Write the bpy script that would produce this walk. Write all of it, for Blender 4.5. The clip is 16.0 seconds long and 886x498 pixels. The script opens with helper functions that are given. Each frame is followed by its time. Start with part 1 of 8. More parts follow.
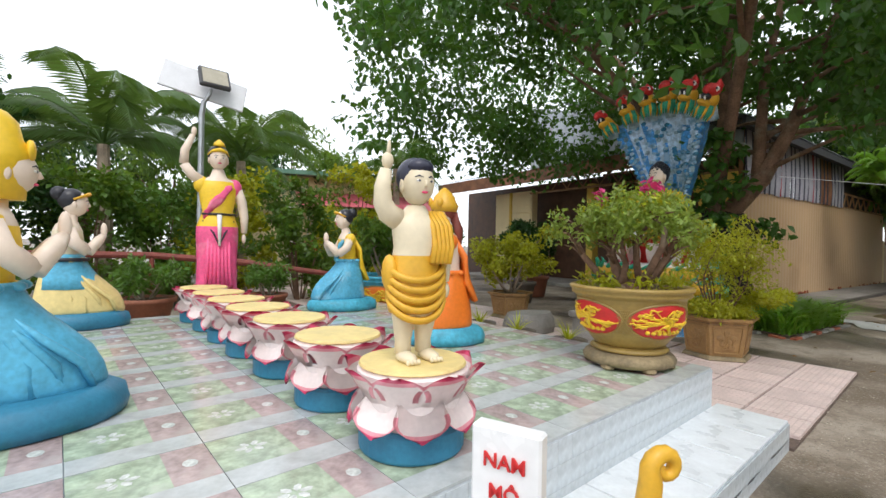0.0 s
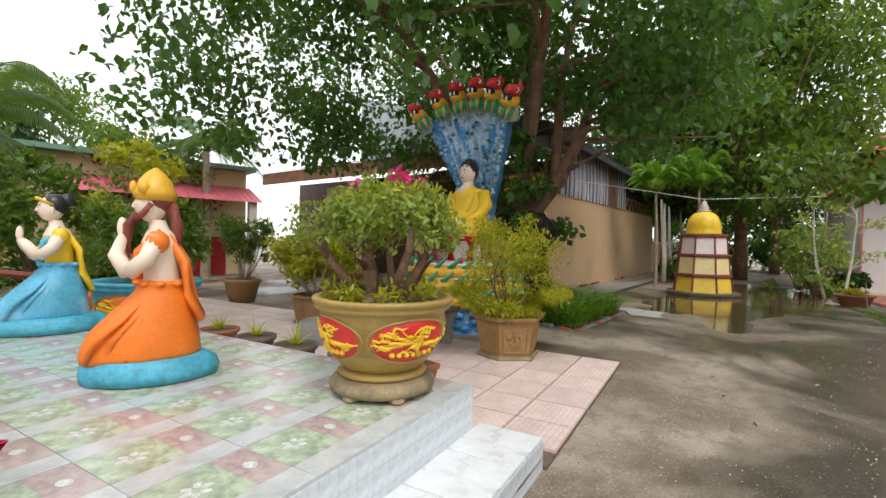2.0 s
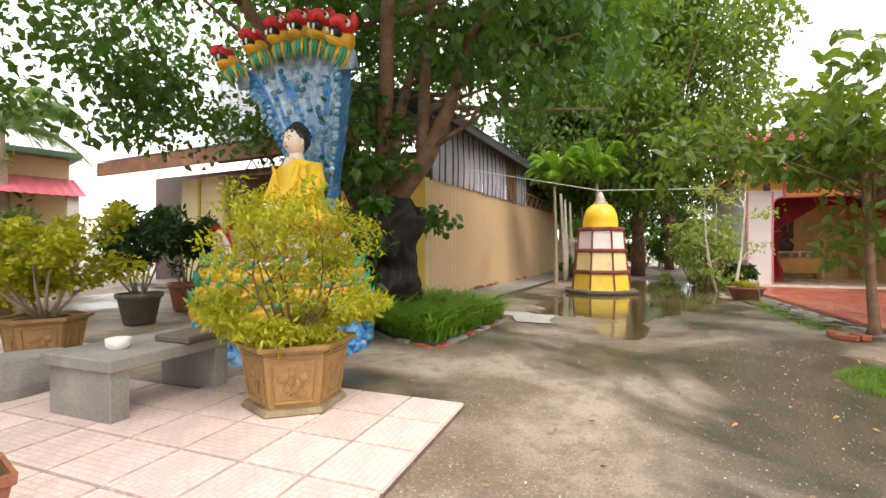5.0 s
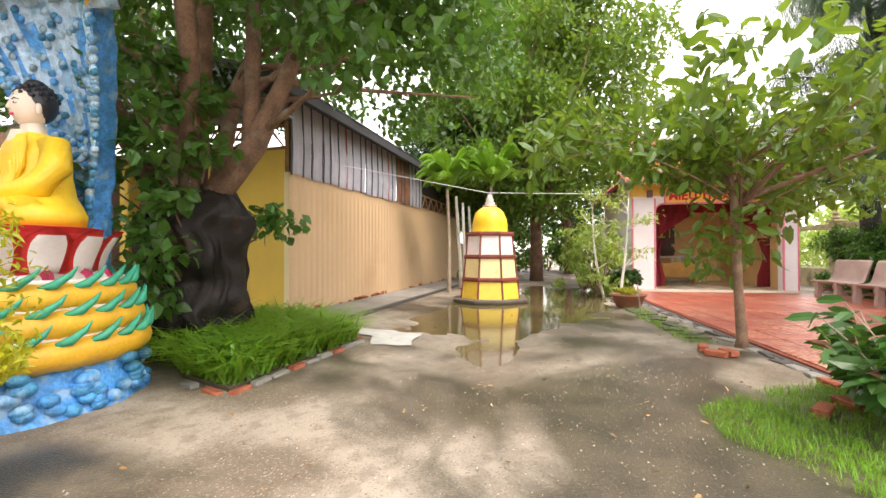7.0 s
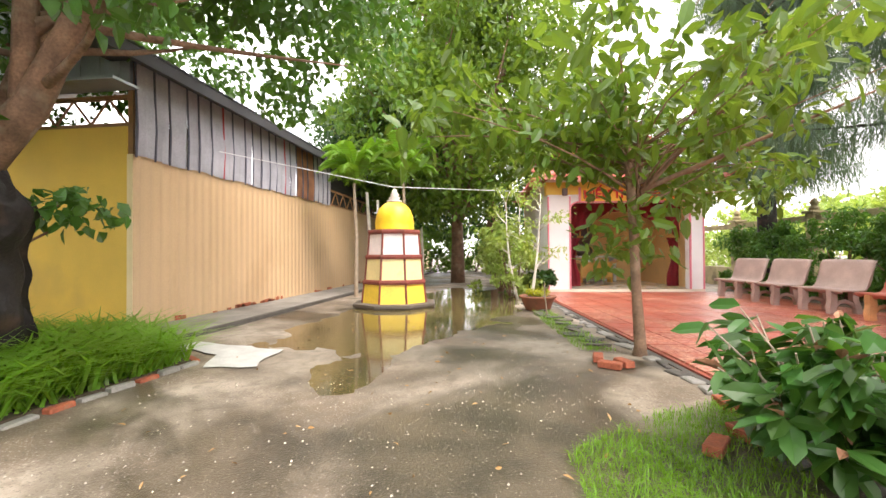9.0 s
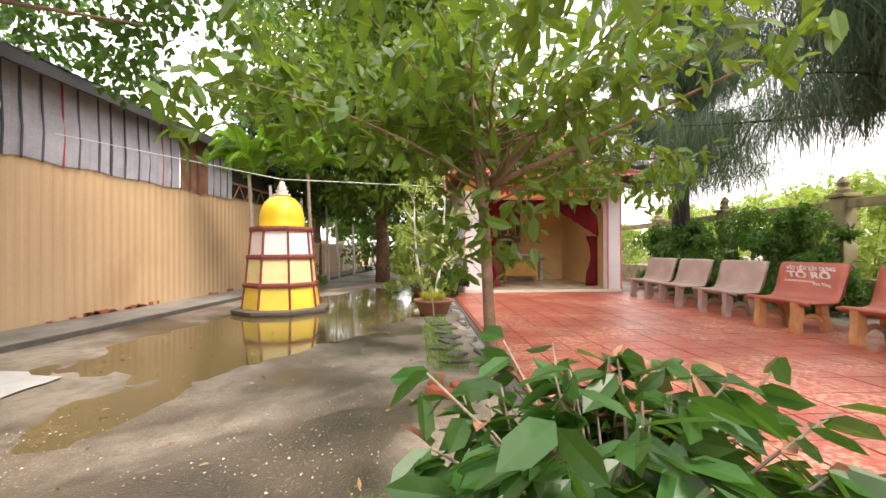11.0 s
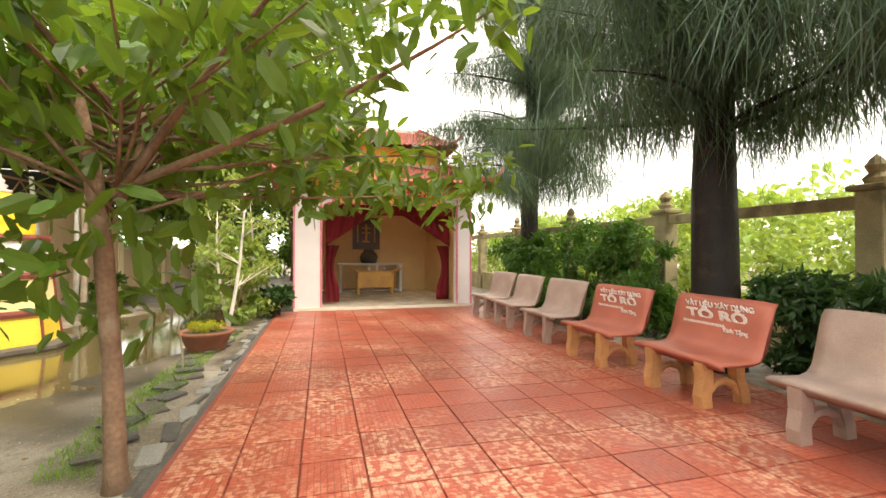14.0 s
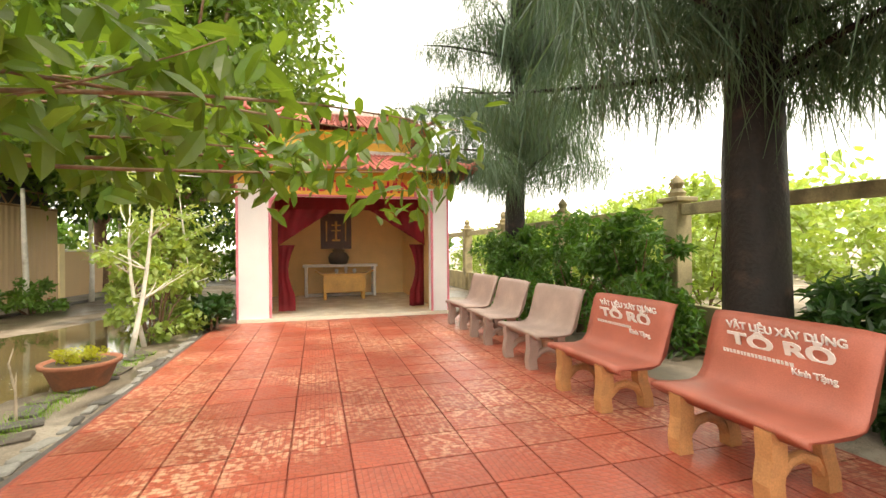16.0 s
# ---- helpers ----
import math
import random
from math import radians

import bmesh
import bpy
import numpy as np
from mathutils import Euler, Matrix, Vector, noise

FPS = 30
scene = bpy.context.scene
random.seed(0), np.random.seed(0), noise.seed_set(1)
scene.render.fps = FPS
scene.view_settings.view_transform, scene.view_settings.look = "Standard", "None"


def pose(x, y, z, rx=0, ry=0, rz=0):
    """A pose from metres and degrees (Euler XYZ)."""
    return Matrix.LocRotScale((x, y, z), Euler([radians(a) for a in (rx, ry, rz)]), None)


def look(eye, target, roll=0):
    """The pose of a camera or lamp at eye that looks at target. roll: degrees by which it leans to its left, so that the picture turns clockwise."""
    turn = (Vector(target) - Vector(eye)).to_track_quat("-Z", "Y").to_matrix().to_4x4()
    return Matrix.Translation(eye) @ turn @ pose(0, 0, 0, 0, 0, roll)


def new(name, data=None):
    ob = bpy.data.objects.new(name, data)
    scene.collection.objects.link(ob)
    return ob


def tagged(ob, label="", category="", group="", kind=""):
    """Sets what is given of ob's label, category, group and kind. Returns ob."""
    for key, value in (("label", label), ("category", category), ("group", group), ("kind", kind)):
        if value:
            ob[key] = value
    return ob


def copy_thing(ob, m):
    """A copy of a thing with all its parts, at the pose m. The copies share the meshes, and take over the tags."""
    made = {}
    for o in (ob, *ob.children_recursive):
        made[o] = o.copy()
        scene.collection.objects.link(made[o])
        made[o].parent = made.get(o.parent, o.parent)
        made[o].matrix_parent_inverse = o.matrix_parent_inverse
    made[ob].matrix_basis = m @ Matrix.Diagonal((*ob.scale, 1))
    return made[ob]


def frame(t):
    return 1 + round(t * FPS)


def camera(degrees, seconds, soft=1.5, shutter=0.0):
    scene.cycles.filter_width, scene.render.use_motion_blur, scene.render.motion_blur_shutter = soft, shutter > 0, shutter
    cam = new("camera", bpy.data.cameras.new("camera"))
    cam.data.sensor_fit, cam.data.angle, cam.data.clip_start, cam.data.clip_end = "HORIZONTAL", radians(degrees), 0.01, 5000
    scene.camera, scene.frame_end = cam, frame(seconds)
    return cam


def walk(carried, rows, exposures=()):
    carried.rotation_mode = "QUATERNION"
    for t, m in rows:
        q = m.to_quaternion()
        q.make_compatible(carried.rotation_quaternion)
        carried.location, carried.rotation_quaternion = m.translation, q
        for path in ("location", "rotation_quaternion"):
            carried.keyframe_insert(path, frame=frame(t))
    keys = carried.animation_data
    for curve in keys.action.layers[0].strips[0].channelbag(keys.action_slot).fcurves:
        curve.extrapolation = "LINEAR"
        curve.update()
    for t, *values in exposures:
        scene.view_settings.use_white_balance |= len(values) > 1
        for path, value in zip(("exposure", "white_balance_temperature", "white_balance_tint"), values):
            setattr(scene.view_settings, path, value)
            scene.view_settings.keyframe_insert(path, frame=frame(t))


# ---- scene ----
cam = camera(89.6, 16.0)
PATH = [
    (0, (0.07, 1.112, 1.179), (1.23, 2.741, 1.165), 1.1),
    (0.5, (0.214, 1.152, 1.192), (1.525, 2.663, 1.177), 1.1),
    (1, (0.434, 1.162, 1.217), (1.887, 2.537, 1.2), 1.0),
    (1.5, (0.697, 1.117, 1.22), (2.251, 2.376, 1.201), 1.0),
    (2, (0.981, 1.109, 1.235), (2.61, 2.27, 1.21), 1.2),
    (2.5, (1.281, 1.147, 1.244), (2.962, 2.231, 1.213), 1.6),
    (3, (1.627, 1.118, 1.21), (3.338, 2.153, 1.186), 0.3),
    (3.5, (1.935, 1.136, 1.201), (3.682, 2.11, 1.18), 0.8),
    (3.7, (2.046, 1.146, 1.19), (3.808, 2.092, 1.171), 1.0),
    (5.8, (3.665, 0.923, 1.056), (5.497, 1.726, 1.075), -0.5),
    (6, (3.79, 0.861, 1.075), (5.635, 1.632, 1.098), -0.4),
    (6.5, (4.114, 0.75, 1.097), (6.001, 1.411, 1.118), -0.2),
    (7, (4.409, 0.64, 1.141), (6.337, 1.171, 1.159), -0.1),
    (7.5, (4.738, 0.52, 1.132), (6.691, 0.952, 1.149), -0.3),
    (8, (5.035, 0.413, 1.132), (7.003, 0.767, 1.145), -0.4),
    (8.5, (5.277, 0.267, 1.113), (7.255, 0.565, 1.13), -0.5),
    (8.7, (5.377, 0.19, 1.095), (7.357, 0.472, 1.115), -0.4),
    (10.8, (6.21, -0.962, 1.156), (8.207, -0.846, 1.173), -0.6),
    (11, (6.386, -1.116, 1.16), (8.384, -1.037, 1.167), -0.3),
    (11.5, (6.603, -1.476, 1.189), (8.603, -1.474, 1.198), -0.2),
    (12, (6.741, -1.797, 1.28), (8.739, -1.896, 1.291), 0.1),
    (12.5, (6.967, -2.051, 1.316), (8.957, -2.253, 1.324), -0.0),
    (13, (7.204, -2.304, 1.414), (9.185, -2.579, 1.42), 0.0),
    (13.5, (7.376, -2.605, 1.461), (9.351, -2.923, 1.465), -0.2),
    (14, (7.642, -2.843, 1.404), (9.613, -3.183, 1.415), 0.1),
    (14.5, (7.975, -3.059, 1.441), (9.943, -3.411, 1.447), -0.0),
    (15, (8.315, -3.295, 1.422), (10.284, -3.646, 1.426), -0.1),
    (15.5, (8.701, -3.435, 1.422), (10.669, -3.792, 1.424), -0.3),
    (16, (9.044, -3.572, 1.433), (11.011, -3.935, 1.434), -0.5),
]
walk(cam, [(t, look(eye, target, roll)) for t, eye, target, roll in PATH], exposures=[(0.0, -0.05, 6400, 11), (1.5, 0.0, 6600, 12), (3.5, 0.48, 7000, 14), (6.0, 1.03, 7100, 17), (8.5, 1.5, 7000, 16), (11.0, 1.14, 7150, 18), (13.0, 1.12, 7650, 12), (16.0, 1.42, 7950, 9)])

# ---- world and sun: bright overcast day ----
world = bpy.data.worlds.new("sky")
scene.world = world
world.use_nodes = True
wn, wl = world.node_tree.nodes, world.node_tree.links
bg = wn["Background"]
sky = wn.new("ShaderNodeTexSky")
sky.sky_type = "NISHITA"
sky.sun_disc = False
sky.sun_elevation, sky.sun_rotation = radians(58), radians(215)
haze = wn.new("ShaderNodeMix")
haze.data_type = "RGBA"
haze.inputs["Factor"].default_value = 0.82
haze.inputs["B"].default_value = (13.0, 13.4, 13.8, 1)
wl.new(sky.outputs["Color"], haze.inputs["A"])
wl.new(haze.outputs["Result"], bg.inputs["Color"])
bg.inputs["Strength"].default_value = 0.12
sun = new("sun", bpy.data.lights.new("sun", "SUN"))
sun.data.energy, sun.data.angle, sun.data.color = 1.5, radians(24), (1.0, 0.96, 0.9)
sun.matrix_world = look((-6, -9, 18), (0, 0, 0))


# ---- materials ----
def mat(name, color, rough=0.6, vary=0.15, scale=6.0, fine=60.0, bump=0.15, metal=0.0, stain=None, amount=0.0, spec=0.5, island=0.0, coat=0.0):
    """Painted or natural surface: two scales of colour variation, fine relief, optional stain colour."""
    m = bpy.data.materials.new(name)
    m.use_nodes = True
    n, l = m.node_tree.nodes, m.node_tree.links
    b = n["Principled BSDF"]
    co = n.new("ShaderNodeTexCoord")
    def tex(s, detail=4.0):
        t = n.new("ShaderNodeTexNoise")
        t.inputs["Scale"].default_value, t.inputs["Detail"].default_value = s, detail
        l.new(co.outputs["Object"], t.inputs["Vector"])
        return t
    def ramp(src, lo, hi, a, c):
        r = n.new("ShaderNodeMapRange")
        for k, v in zip(("From Min", "From Max", "To Min", "To Max"), (lo, hi, a, c)):
            r.inputs[k].default_value = v
        l.new(src, r.inputs["Value"])
        return r.outputs["Result"]
    big, small = tex(scale), tex(fine, 3.0)
    hsv = n.new("ShaderNodeHueSaturation")
    hsv.inputs["Color"].default_value = (*color, 1)
    mul = n.new("ShaderNodeMath")
    mul.operation = "MULTIPLY"
    l.new(ramp(big.outputs["Fac"], 0.3, 0.7, 1 - vary, 1 + vary), mul.inputs[0])
    l.new(ramp(small.outputs["Fac"], 0.3, 0.7, 1 - vary * 0.6, 1 + vary * 0.6), mul.inputs[1])
    val = mul.outputs[0]
    if island:
        g = n.new("ShaderNodeNewGeometry")
        m2 = n.new("ShaderNodeMath")
        m2.operation = "MULTIPLY"
        l.new(val, m2.inputs[0])
        l.new(ramp(g.outputs["Random Per Island"], 0, 1, 1 - island, 1 + island), m2.inputs[1])
        val = m2.outputs[0]
        l.new(ramp(g.outputs["Random Per Island"], 0, 1, 0.485, 0.515), hsv.inputs["Hue"])
    l.new(val, hsv.inputs["Value"])
    out = hsv.outputs["Color"]
    if stain:
        mix = n.new("ShaderNodeMix")
        mix.data_type = "RGBA"
        s = tex(scale * 0.6, 8.0)
        l.new(ramp(s.outputs["Fac"], 0.62 - amount * 0.3, 0.72 - amount * 0.2, 0, min(1, 0.5 + amount)), mix.inputs["Factor"])
        l.new(out, mix.inputs["A"])
        mix.inputs["B"].default_value = (*stain, 1)
        out = mix.outputs["Result"]
    l.new(out, b.inputs["Base Color"])
    l.new(ramp(big.outputs["Fac"], 0.3, 0.7, max(0.02, rough - 0.08), min(1, rough + 0.08)), b.inputs["Roughness"])
    b.inputs["Metallic"].default_value = metal
    b.inputs["Specular IOR Level"].default_value = spec
    b.inputs["Coat Weight"].default_value = coat
    if bump:
        bp = n.new("ShaderNodeBump")
        bp.inputs["Strength"].default_value, bp.inputs["Distance"].default_value = bump, 0.01
        l.new(small.outputs["Fac"], bp.inputs["Height"])
        l.new(bp.outputs["Normal"], b.inputs["Normal"])
    return m


def leaf_mat(name, color, back=None, island=0.35, rough=0.4):
    """Leaf: diffuse with light passing through, each leaf its own tone."""
    m = mat(name, color, rough, 0.2, 1.2, 25, 0.1, island=island)
    n, l = m.node_tree.nodes, m.node_tree.links
    b = n["Principled BSDF"]
    tr = n.new("ShaderNodeBsdfTranslucent")
    tr.inputs["Color"].default_value = (*(back or (color[0] * 1.9, color[1] * 1.7, color[2] * 0.8)), 1)
    mx = n.new("ShaderNodeMixShader")
    mx.inputs["Fac"].default_value = 0.38
    l.new(b.outputs["BSDF"], mx.inputs[1])
    l.new(tr.outputs["BSDF"], mx.inputs[2])
    l.new(mx.outputs["Shader"], n["Material Output"].inputs["Surface"])
    return m


M = {}


def yard_mat():
    """Old yard concrete: dry gravelly grey, dark olive where it stays damp and smooth."""
    m = bpy.data.materials.new("yard_concrete")
    m.use_nodes = True
    n, l = m.node_tree.nodes, m.node_tree.links
    b = n["Principled BSDF"]
    co = n.new("ShaderNodeTexCoord")
    def tex(s, detail, dist=0.0):
        t = n.new("ShaderNodeTexNoise")
        t.inputs["Scale"].default_value, t.inputs["Detail"].default_value, t.inputs["Distortion"].default_value = s, detail, dist
        l.new(co.outputs["Object"], t.inputs["Vector"])
        return t.outputs["Fac"]
    def mr(s, a, c, d=0.0, e=1.0):
        r = n.new("ShaderNodeMapRange")
        for key, v in zip(("From Min", "From Max", "To Min", "To Max"), (a, c, d, e)):
            r.inputs[key].default_value = v
        l.new(s, r.inputs["Value"])
        return r.outputs["Result"]
    def mix(f, a, c):
        x = n.new("ShaderNodeMix")
        x.data_type = "RGBA"
        l.new(f, x.inputs["Factor"])
        for key, v in (("A", a), ("B", c)):
            if isinstance(v, tuple):
                x.inputs[key].default_value = (*v, 1)
            else:
                l.new(v, x.inputs[key])
        return x.outputs["Result"]
    grain = tex(70, 4)
    dry = mix(mr(tex(1.1, 9), 0.4, 0.6), (0.37, 0.31, 0.245), (0.18, 0.137, 0.095))
    dry = mix(mr(grain, 0.58, 0.66, 0, 0.7), dry, (0.4, 0.36, 0.3))
    dry = mix(mr(grain, 0.42, 0.34, 0, 0.6), dry, (0.08, 0.07, 0.055))
    wet = mix(mr(tex(2.2, 6), 0.4, 0.6), (0.1, 0.08, 0.054), (0.05, 0.042, 0.028))
    wet = mix(mr(grain, 0.58, 0.68, 0, 0.55), wet, (0.24, 0.2, 0.15))
    dry = mix(mr(tex(7.0, 5), 0.5, 0.64, 0, 0.45), dry, (0.14, 0.11, 0.08))
    sep = n.new("ShaderNodeVectorMath")
    sep.operation = "SUBTRACT"
    sep.inputs[1].default_value = (5.9, 0.15, 0)
    l.new(co.outputs["Object"], sep.inputs[0])
    sc = n.new("ShaderNodeVectorMath")
    sc.operation = "MULTIPLY"
    sc.inputs[1].default_value = (0.3, 1.0, 0)
    l.new(sep.outputs[0], sc.inputs[0])
    ln = n.new("ShaderNodeVectorMath")
    ln.operation = "LENGTH"
    l.new(sc.outputs[0], ln.inputs[0])
    add = n.new("ShaderNodeMath")
    add.operation = "ADD"
    l.new(tex(0.42, 7, 0.6), add.inputs[0])
    l.new(mr(ln.outputs["Value"], 0.2, 1.5, 0.13, -0.02), add.inputs[1])
    damp = mr(add.outputs[0], 0.47, 0.57)
    l.new(mix(damp, dry, wet), b.inputs["Base Color"])
    l.new(mr(damp, 0, 1, 0.8, 0.3), b.inputs["Roughness"])
    bp = n.new("ShaderNodeBump")
    bp.inputs["Strength"].default_value, bp.inputs["Distance"].default_value = 0.5, 0.012
    l.new(grain, bp.inputs["Height"])
    l.new(bp.outputs["Normal"], b.inputs["Normal"])
    return m


M["ground"] = yard_mat()
M["soil"] = mat("soil", (0.09, 0.065, 0.04), 0.9, 0.3, 8, 80, 0.6)
M["gravel"] = mat("pale_gravel", (0.36, 0.32, 0.26), 0.8, 0.2, 20, 90, 0.4, island=0.5)
M["apron"] = mat("apron_concrete", (0.27, 0.255, 0.23), 0.7, 0.25, 2, 60, 0.4, stain=(0.16, 0.15, 0.13), amount=0.3)
M["dark_kerb"] = mat("dark_kerb", (0.1, 0.09, 0.08), 0.8, 0.3, 6, 60, 0.5)
# pale colour that paints bright reflection on wet ground
M["white_patch"] = mat("pale_wet_sheen", (0.48, 0.48, 0.46), 0.6, 0.15, 5, 60, 0.4)
M["beige"] = mat("beige_sheet", (0.60, 0.41, 0.24), 0.5, 0.06, 0.8, 40, 0.05, stain=(0.48, 0.31, 0.17), amount=0.08)
M["yellow_wall"] = mat("yellow_plaster", (0.75, 0.5, 0.09), 0.7, 0.08, 1.5, 60, 0.15, stain=(0.6, 0.4, 0.1), amount=0.1)
M["cream_wall"] = mat("cream_plaster", (0.82, 0.68, 0.4), 0.7, 0.08, 1.5, 60, 0.15)
M["tarp"] = mat("striped_tarp", (0.45, 0.44, 0.49), 0.6, 0.15, 3, 40, 0.15, island=0.3)
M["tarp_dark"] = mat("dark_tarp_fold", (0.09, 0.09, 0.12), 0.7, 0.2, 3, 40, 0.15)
M["tarp_red"] = mat("red_tarp_strip", (0.4, 0.05, 0.06), 0.7, 0.2, 3, 40, 0.1)
M["rust_sheet"] = mat("rusty_sheet", (0.28, 0.13, 0.07), 0.7, 0.3, 3, 40, 0.2)
M["roof_metal"] = mat("zinc_roof", (0.45, 0.48, 0.5), 0.4, 0.15, 2, 50, 0.1, metal=0.6, stain=(0.3, 0.25, 0.2), amount=0.15)
# near-black that stands in for shade under the shed roof
M["roof_under"] = mat("roof_edge_shade", (0.05, 0.05, 0.055), 0.8)
M["truss"] = mat("brown_steel", (0.3, 0.16, 0.07), 0.6)
M["rust"] = mat("rust_red_steel", (0.22, 0.05, 0.035), 0.65, 0.25, 9, 60, 0.3)
M["red_tile"] = mat("red_paving", (0.42, 0.09, 0.062), 0.42, 0.22, 2.0, 30, 0.25, stain=(0.62, 0.36, 0.25), amount=0.2)
M["red_tile_dark"] = mat("red_paving_joint", (0.3, 0.075, 0.05), 0.7, 0.2, 4, 40, 0.3)
M["pink_tile"] = mat("pink_paving", (0.66, 0.5, 0.46), 0.55, 0.12, 2.5, 40, 0.2, stain=(0.5, 0.36, 0.33), amount=0.15)
M["joint"] = mat("paving_joint", (0.14, 0.1, 0.08), 0.9, 0.3, 8, 60, 0.4)
M["marble"] = mat("pale_marble_tile", (0.55, 0.6, 0.63), 0.2, 0.22, 3.5, 25, 0.03, stain=(0.38, 0.44, 0.48), amount=0.3)
M["step_white"] = mat("step_tile", (0.7, 0.73, 0.75), 0.3, 0.1, 6, 40, 0.05)
M["plat"] = mat("platform_tile_pale", (0.55, 0.57, 0.55), 0.2, 0.1, 3, 30, 0.03)
M["brick"] = mat("old_brick", (0.36, 0.1, 0.05), 0.85, 0.3, 10, 60, 0.5, stain=(0.2, 0.16, 0.1), amount=0.2)
M["white_paint"] = mat("white_plaster", (0.8, 0.77, 0.76), 0.6, 0.06, 1.5, 50, 0.1, stain=(0.6, 0.55, 0.5), amount=0.05)
M["pink_trim"] = mat("pink_trim", (0.72, 0.22, 0.28), 0.5, 0.1, 5, 50, 0.1)
M["maroon"] = mat("maroon_cloth", (0.26, 0.012, 0.02), 0.75, 0.2, 3, 80, 0.2)
M["interior"] = mat("interior_wall", (0.82, 0.56, 0.26), 0.7, 0.06, 2, 50, 0.1)
M["cream_floor"] = mat("cream_floor_tile", (0.75, 0.68, 0.55), 0.15, 0.08, 3, 40, 0.02)
M["tile_roof"] = mat("red_roof_tile", (0.55, 0.16, 0.13), 0.6, 0.2, 4, 40, 0.2, stain=(0.3, 0.14, 0.12), amount=0.15)
M["ridge_white"] = mat("ridge_plaster", (0.62, 0.56, 0.5), 0.7, 0.2, 4, 40, 0.2)
M["band_yellow"] = mat("yellow_name_band", (0.85, 0.5, 0.06), 0.5, 0.06, 3, 40, 0.05)
M["letter_red"] = mat("red_letters", (0.62, 0.02, 0.02), 0.45, 0.05)
M["wood_gold"] = mat("golden_wood", (0.62, 0.33, 0.07), 0.4, 0.2, 3, 30, 0.1)
# dark wood; also colours the walls that stand in for shaded interiors
M["wood_dark"] = mat("dark_wood_and_shade", (0.1, 0.045, 0.025), 0.4, 0.3, 4, 30, 0.1)
M["fence"] = mat("old_fence_concrete", (0.36, 0.3, 0.17), 0.85, 0.25, 3, 50, 0.4, stain=(0.12, 0.1, 0.06), amount=0.3)
M["bench_red"] = mat("red_terrazzo", (0.42, 0.12, 0.08), 0.5, 0.16, 3, 120, 0.15, stain=(0.3, 0.11, 0.08), amount=0.15)
M["bench_grey"] = mat("weathered_terrazzo", (0.38, 0.27, 0.23), 0.6, 0.2, 3, 120, 0.2, stain=(0.2, 0.13, 0.11), amount=0.25)
M["bench_leg"] = mat("terracotta_leg", (0.5, 0.24, 0.1), 0.65, 0.2, 5, 80, 0.25, stain=(0.2, 0.12, 0.08), amount=0.2)
M["bark"] = mat("bark", (0.19, 0.11, 0.07), 0.9, 0.35, 5, 40, 0.8, stain=(0.3, 0.24, 0.17), amount=0.2)
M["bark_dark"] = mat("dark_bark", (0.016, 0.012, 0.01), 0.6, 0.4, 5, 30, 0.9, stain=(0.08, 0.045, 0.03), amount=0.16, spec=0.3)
M["bark_tan"] = mat("tan_bark", (0.21, 0.13, 0.08), 0.85, 0.3, 6, 40, 0.7, stain=(0.32, 0.25, 0.18), amount=0.25)
M["whitewash"] = mat("whitewashed_bark", (0.68, 0.64, 0.57), 0.8, 0.15, 5, 40, 0.4, stain=(0.34, 0.27, 0.2), amount=0.2)
M["bark_pale"] = mat("pale_bark", (0.34, 0.27, 0.2), 0.85, 0.25, 6, 40, 0.5)
M["leaf_bodhi"] = leaf_mat("bodhi_leaf", (0.06, 0.145, 0.025))
M["leaf_tree"] = leaf_mat("tree_leaf", (0.072, 0.145, 0.017), (0.25, 0.38, 0.035))
M["leaf_dark"] = leaf_mat("dark_leaf", (0.03, 0.08, 0.02))
M["leaf_lime"] = leaf_mat("lime_leaf", (0.34, 0.36, 0.022), island=0.3)
M["leaf_mid"] = leaf_mat("mid_leaf", (0.1, 0.2, 0.035))
M["leaf_grass"] = leaf_mat("grass_blade", (0.15, 0.3, 0.03))
M["leaf_bonsai"] = leaf_mat("bonsai_leaf", (0.22, 0.3, 0.06))
M["leaf_needle"] = leaf_mat("needle_leaf", (0.06, 0.11, 0.068), island=0.4)
M["leaf_palm"] = leaf_mat("palm_leaf", (0.1, 0.18, 0.05), island=0.3)
M["leaf_shrub"] = leaf_mat("glossy_shrub_leaf", (0.045, 0.12, 0.024), rough=0.3)
M["leaf_hedge"] = leaf_mat("feathery_hedge_leaf", (0.05, 0.13, 0.02), (0.14, 0.3, 0.03))
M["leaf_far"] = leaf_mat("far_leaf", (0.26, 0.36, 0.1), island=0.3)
M["flower"] = leaf_mat("pink_flower", (0.7, 0.05, 0.22), (0.8, 0.1, 0.3))
M["water"] = mat("shallow_water", (0.115, 0.09, 0.036), 0.05, 0.35, 0.9, 8, 0.012, spec=0.5, stain=(0.06, 0.055, 0.03), amount=0.3)
M["gold"] = mat("gold_paint", (0.72, 0.4, 0.03), 0.42, 0.12, 4, 40, 0.1, stain=(0.5, 0.27, 0.04), amount=0.1)
M["yellow"] = mat("yellow_paint", (0.85, 0.56, 0.03), 0.42, 0.08, 4, 40, 0.08)
M["tower_yellow"] = mat("stained_yellow_panel", (0.86, 0.6, 0.07), 0.35, 0.12, 3, 30, 0.08, stain=(0.4, 0.24, 0.05), amount=0.06)
M["tower_cream"] = mat("cream_yellow_panel", (0.88, 0.74, 0.36), 0.35, 0.1, 3, 30, 0.08, stain=(0.6, 0.42, 0.16), amount=0.06)
M["skin"] = mat("cream_paint", (0.76, 0.66, 0.47), 0.38, 0.06, 4, 40, 0.05)
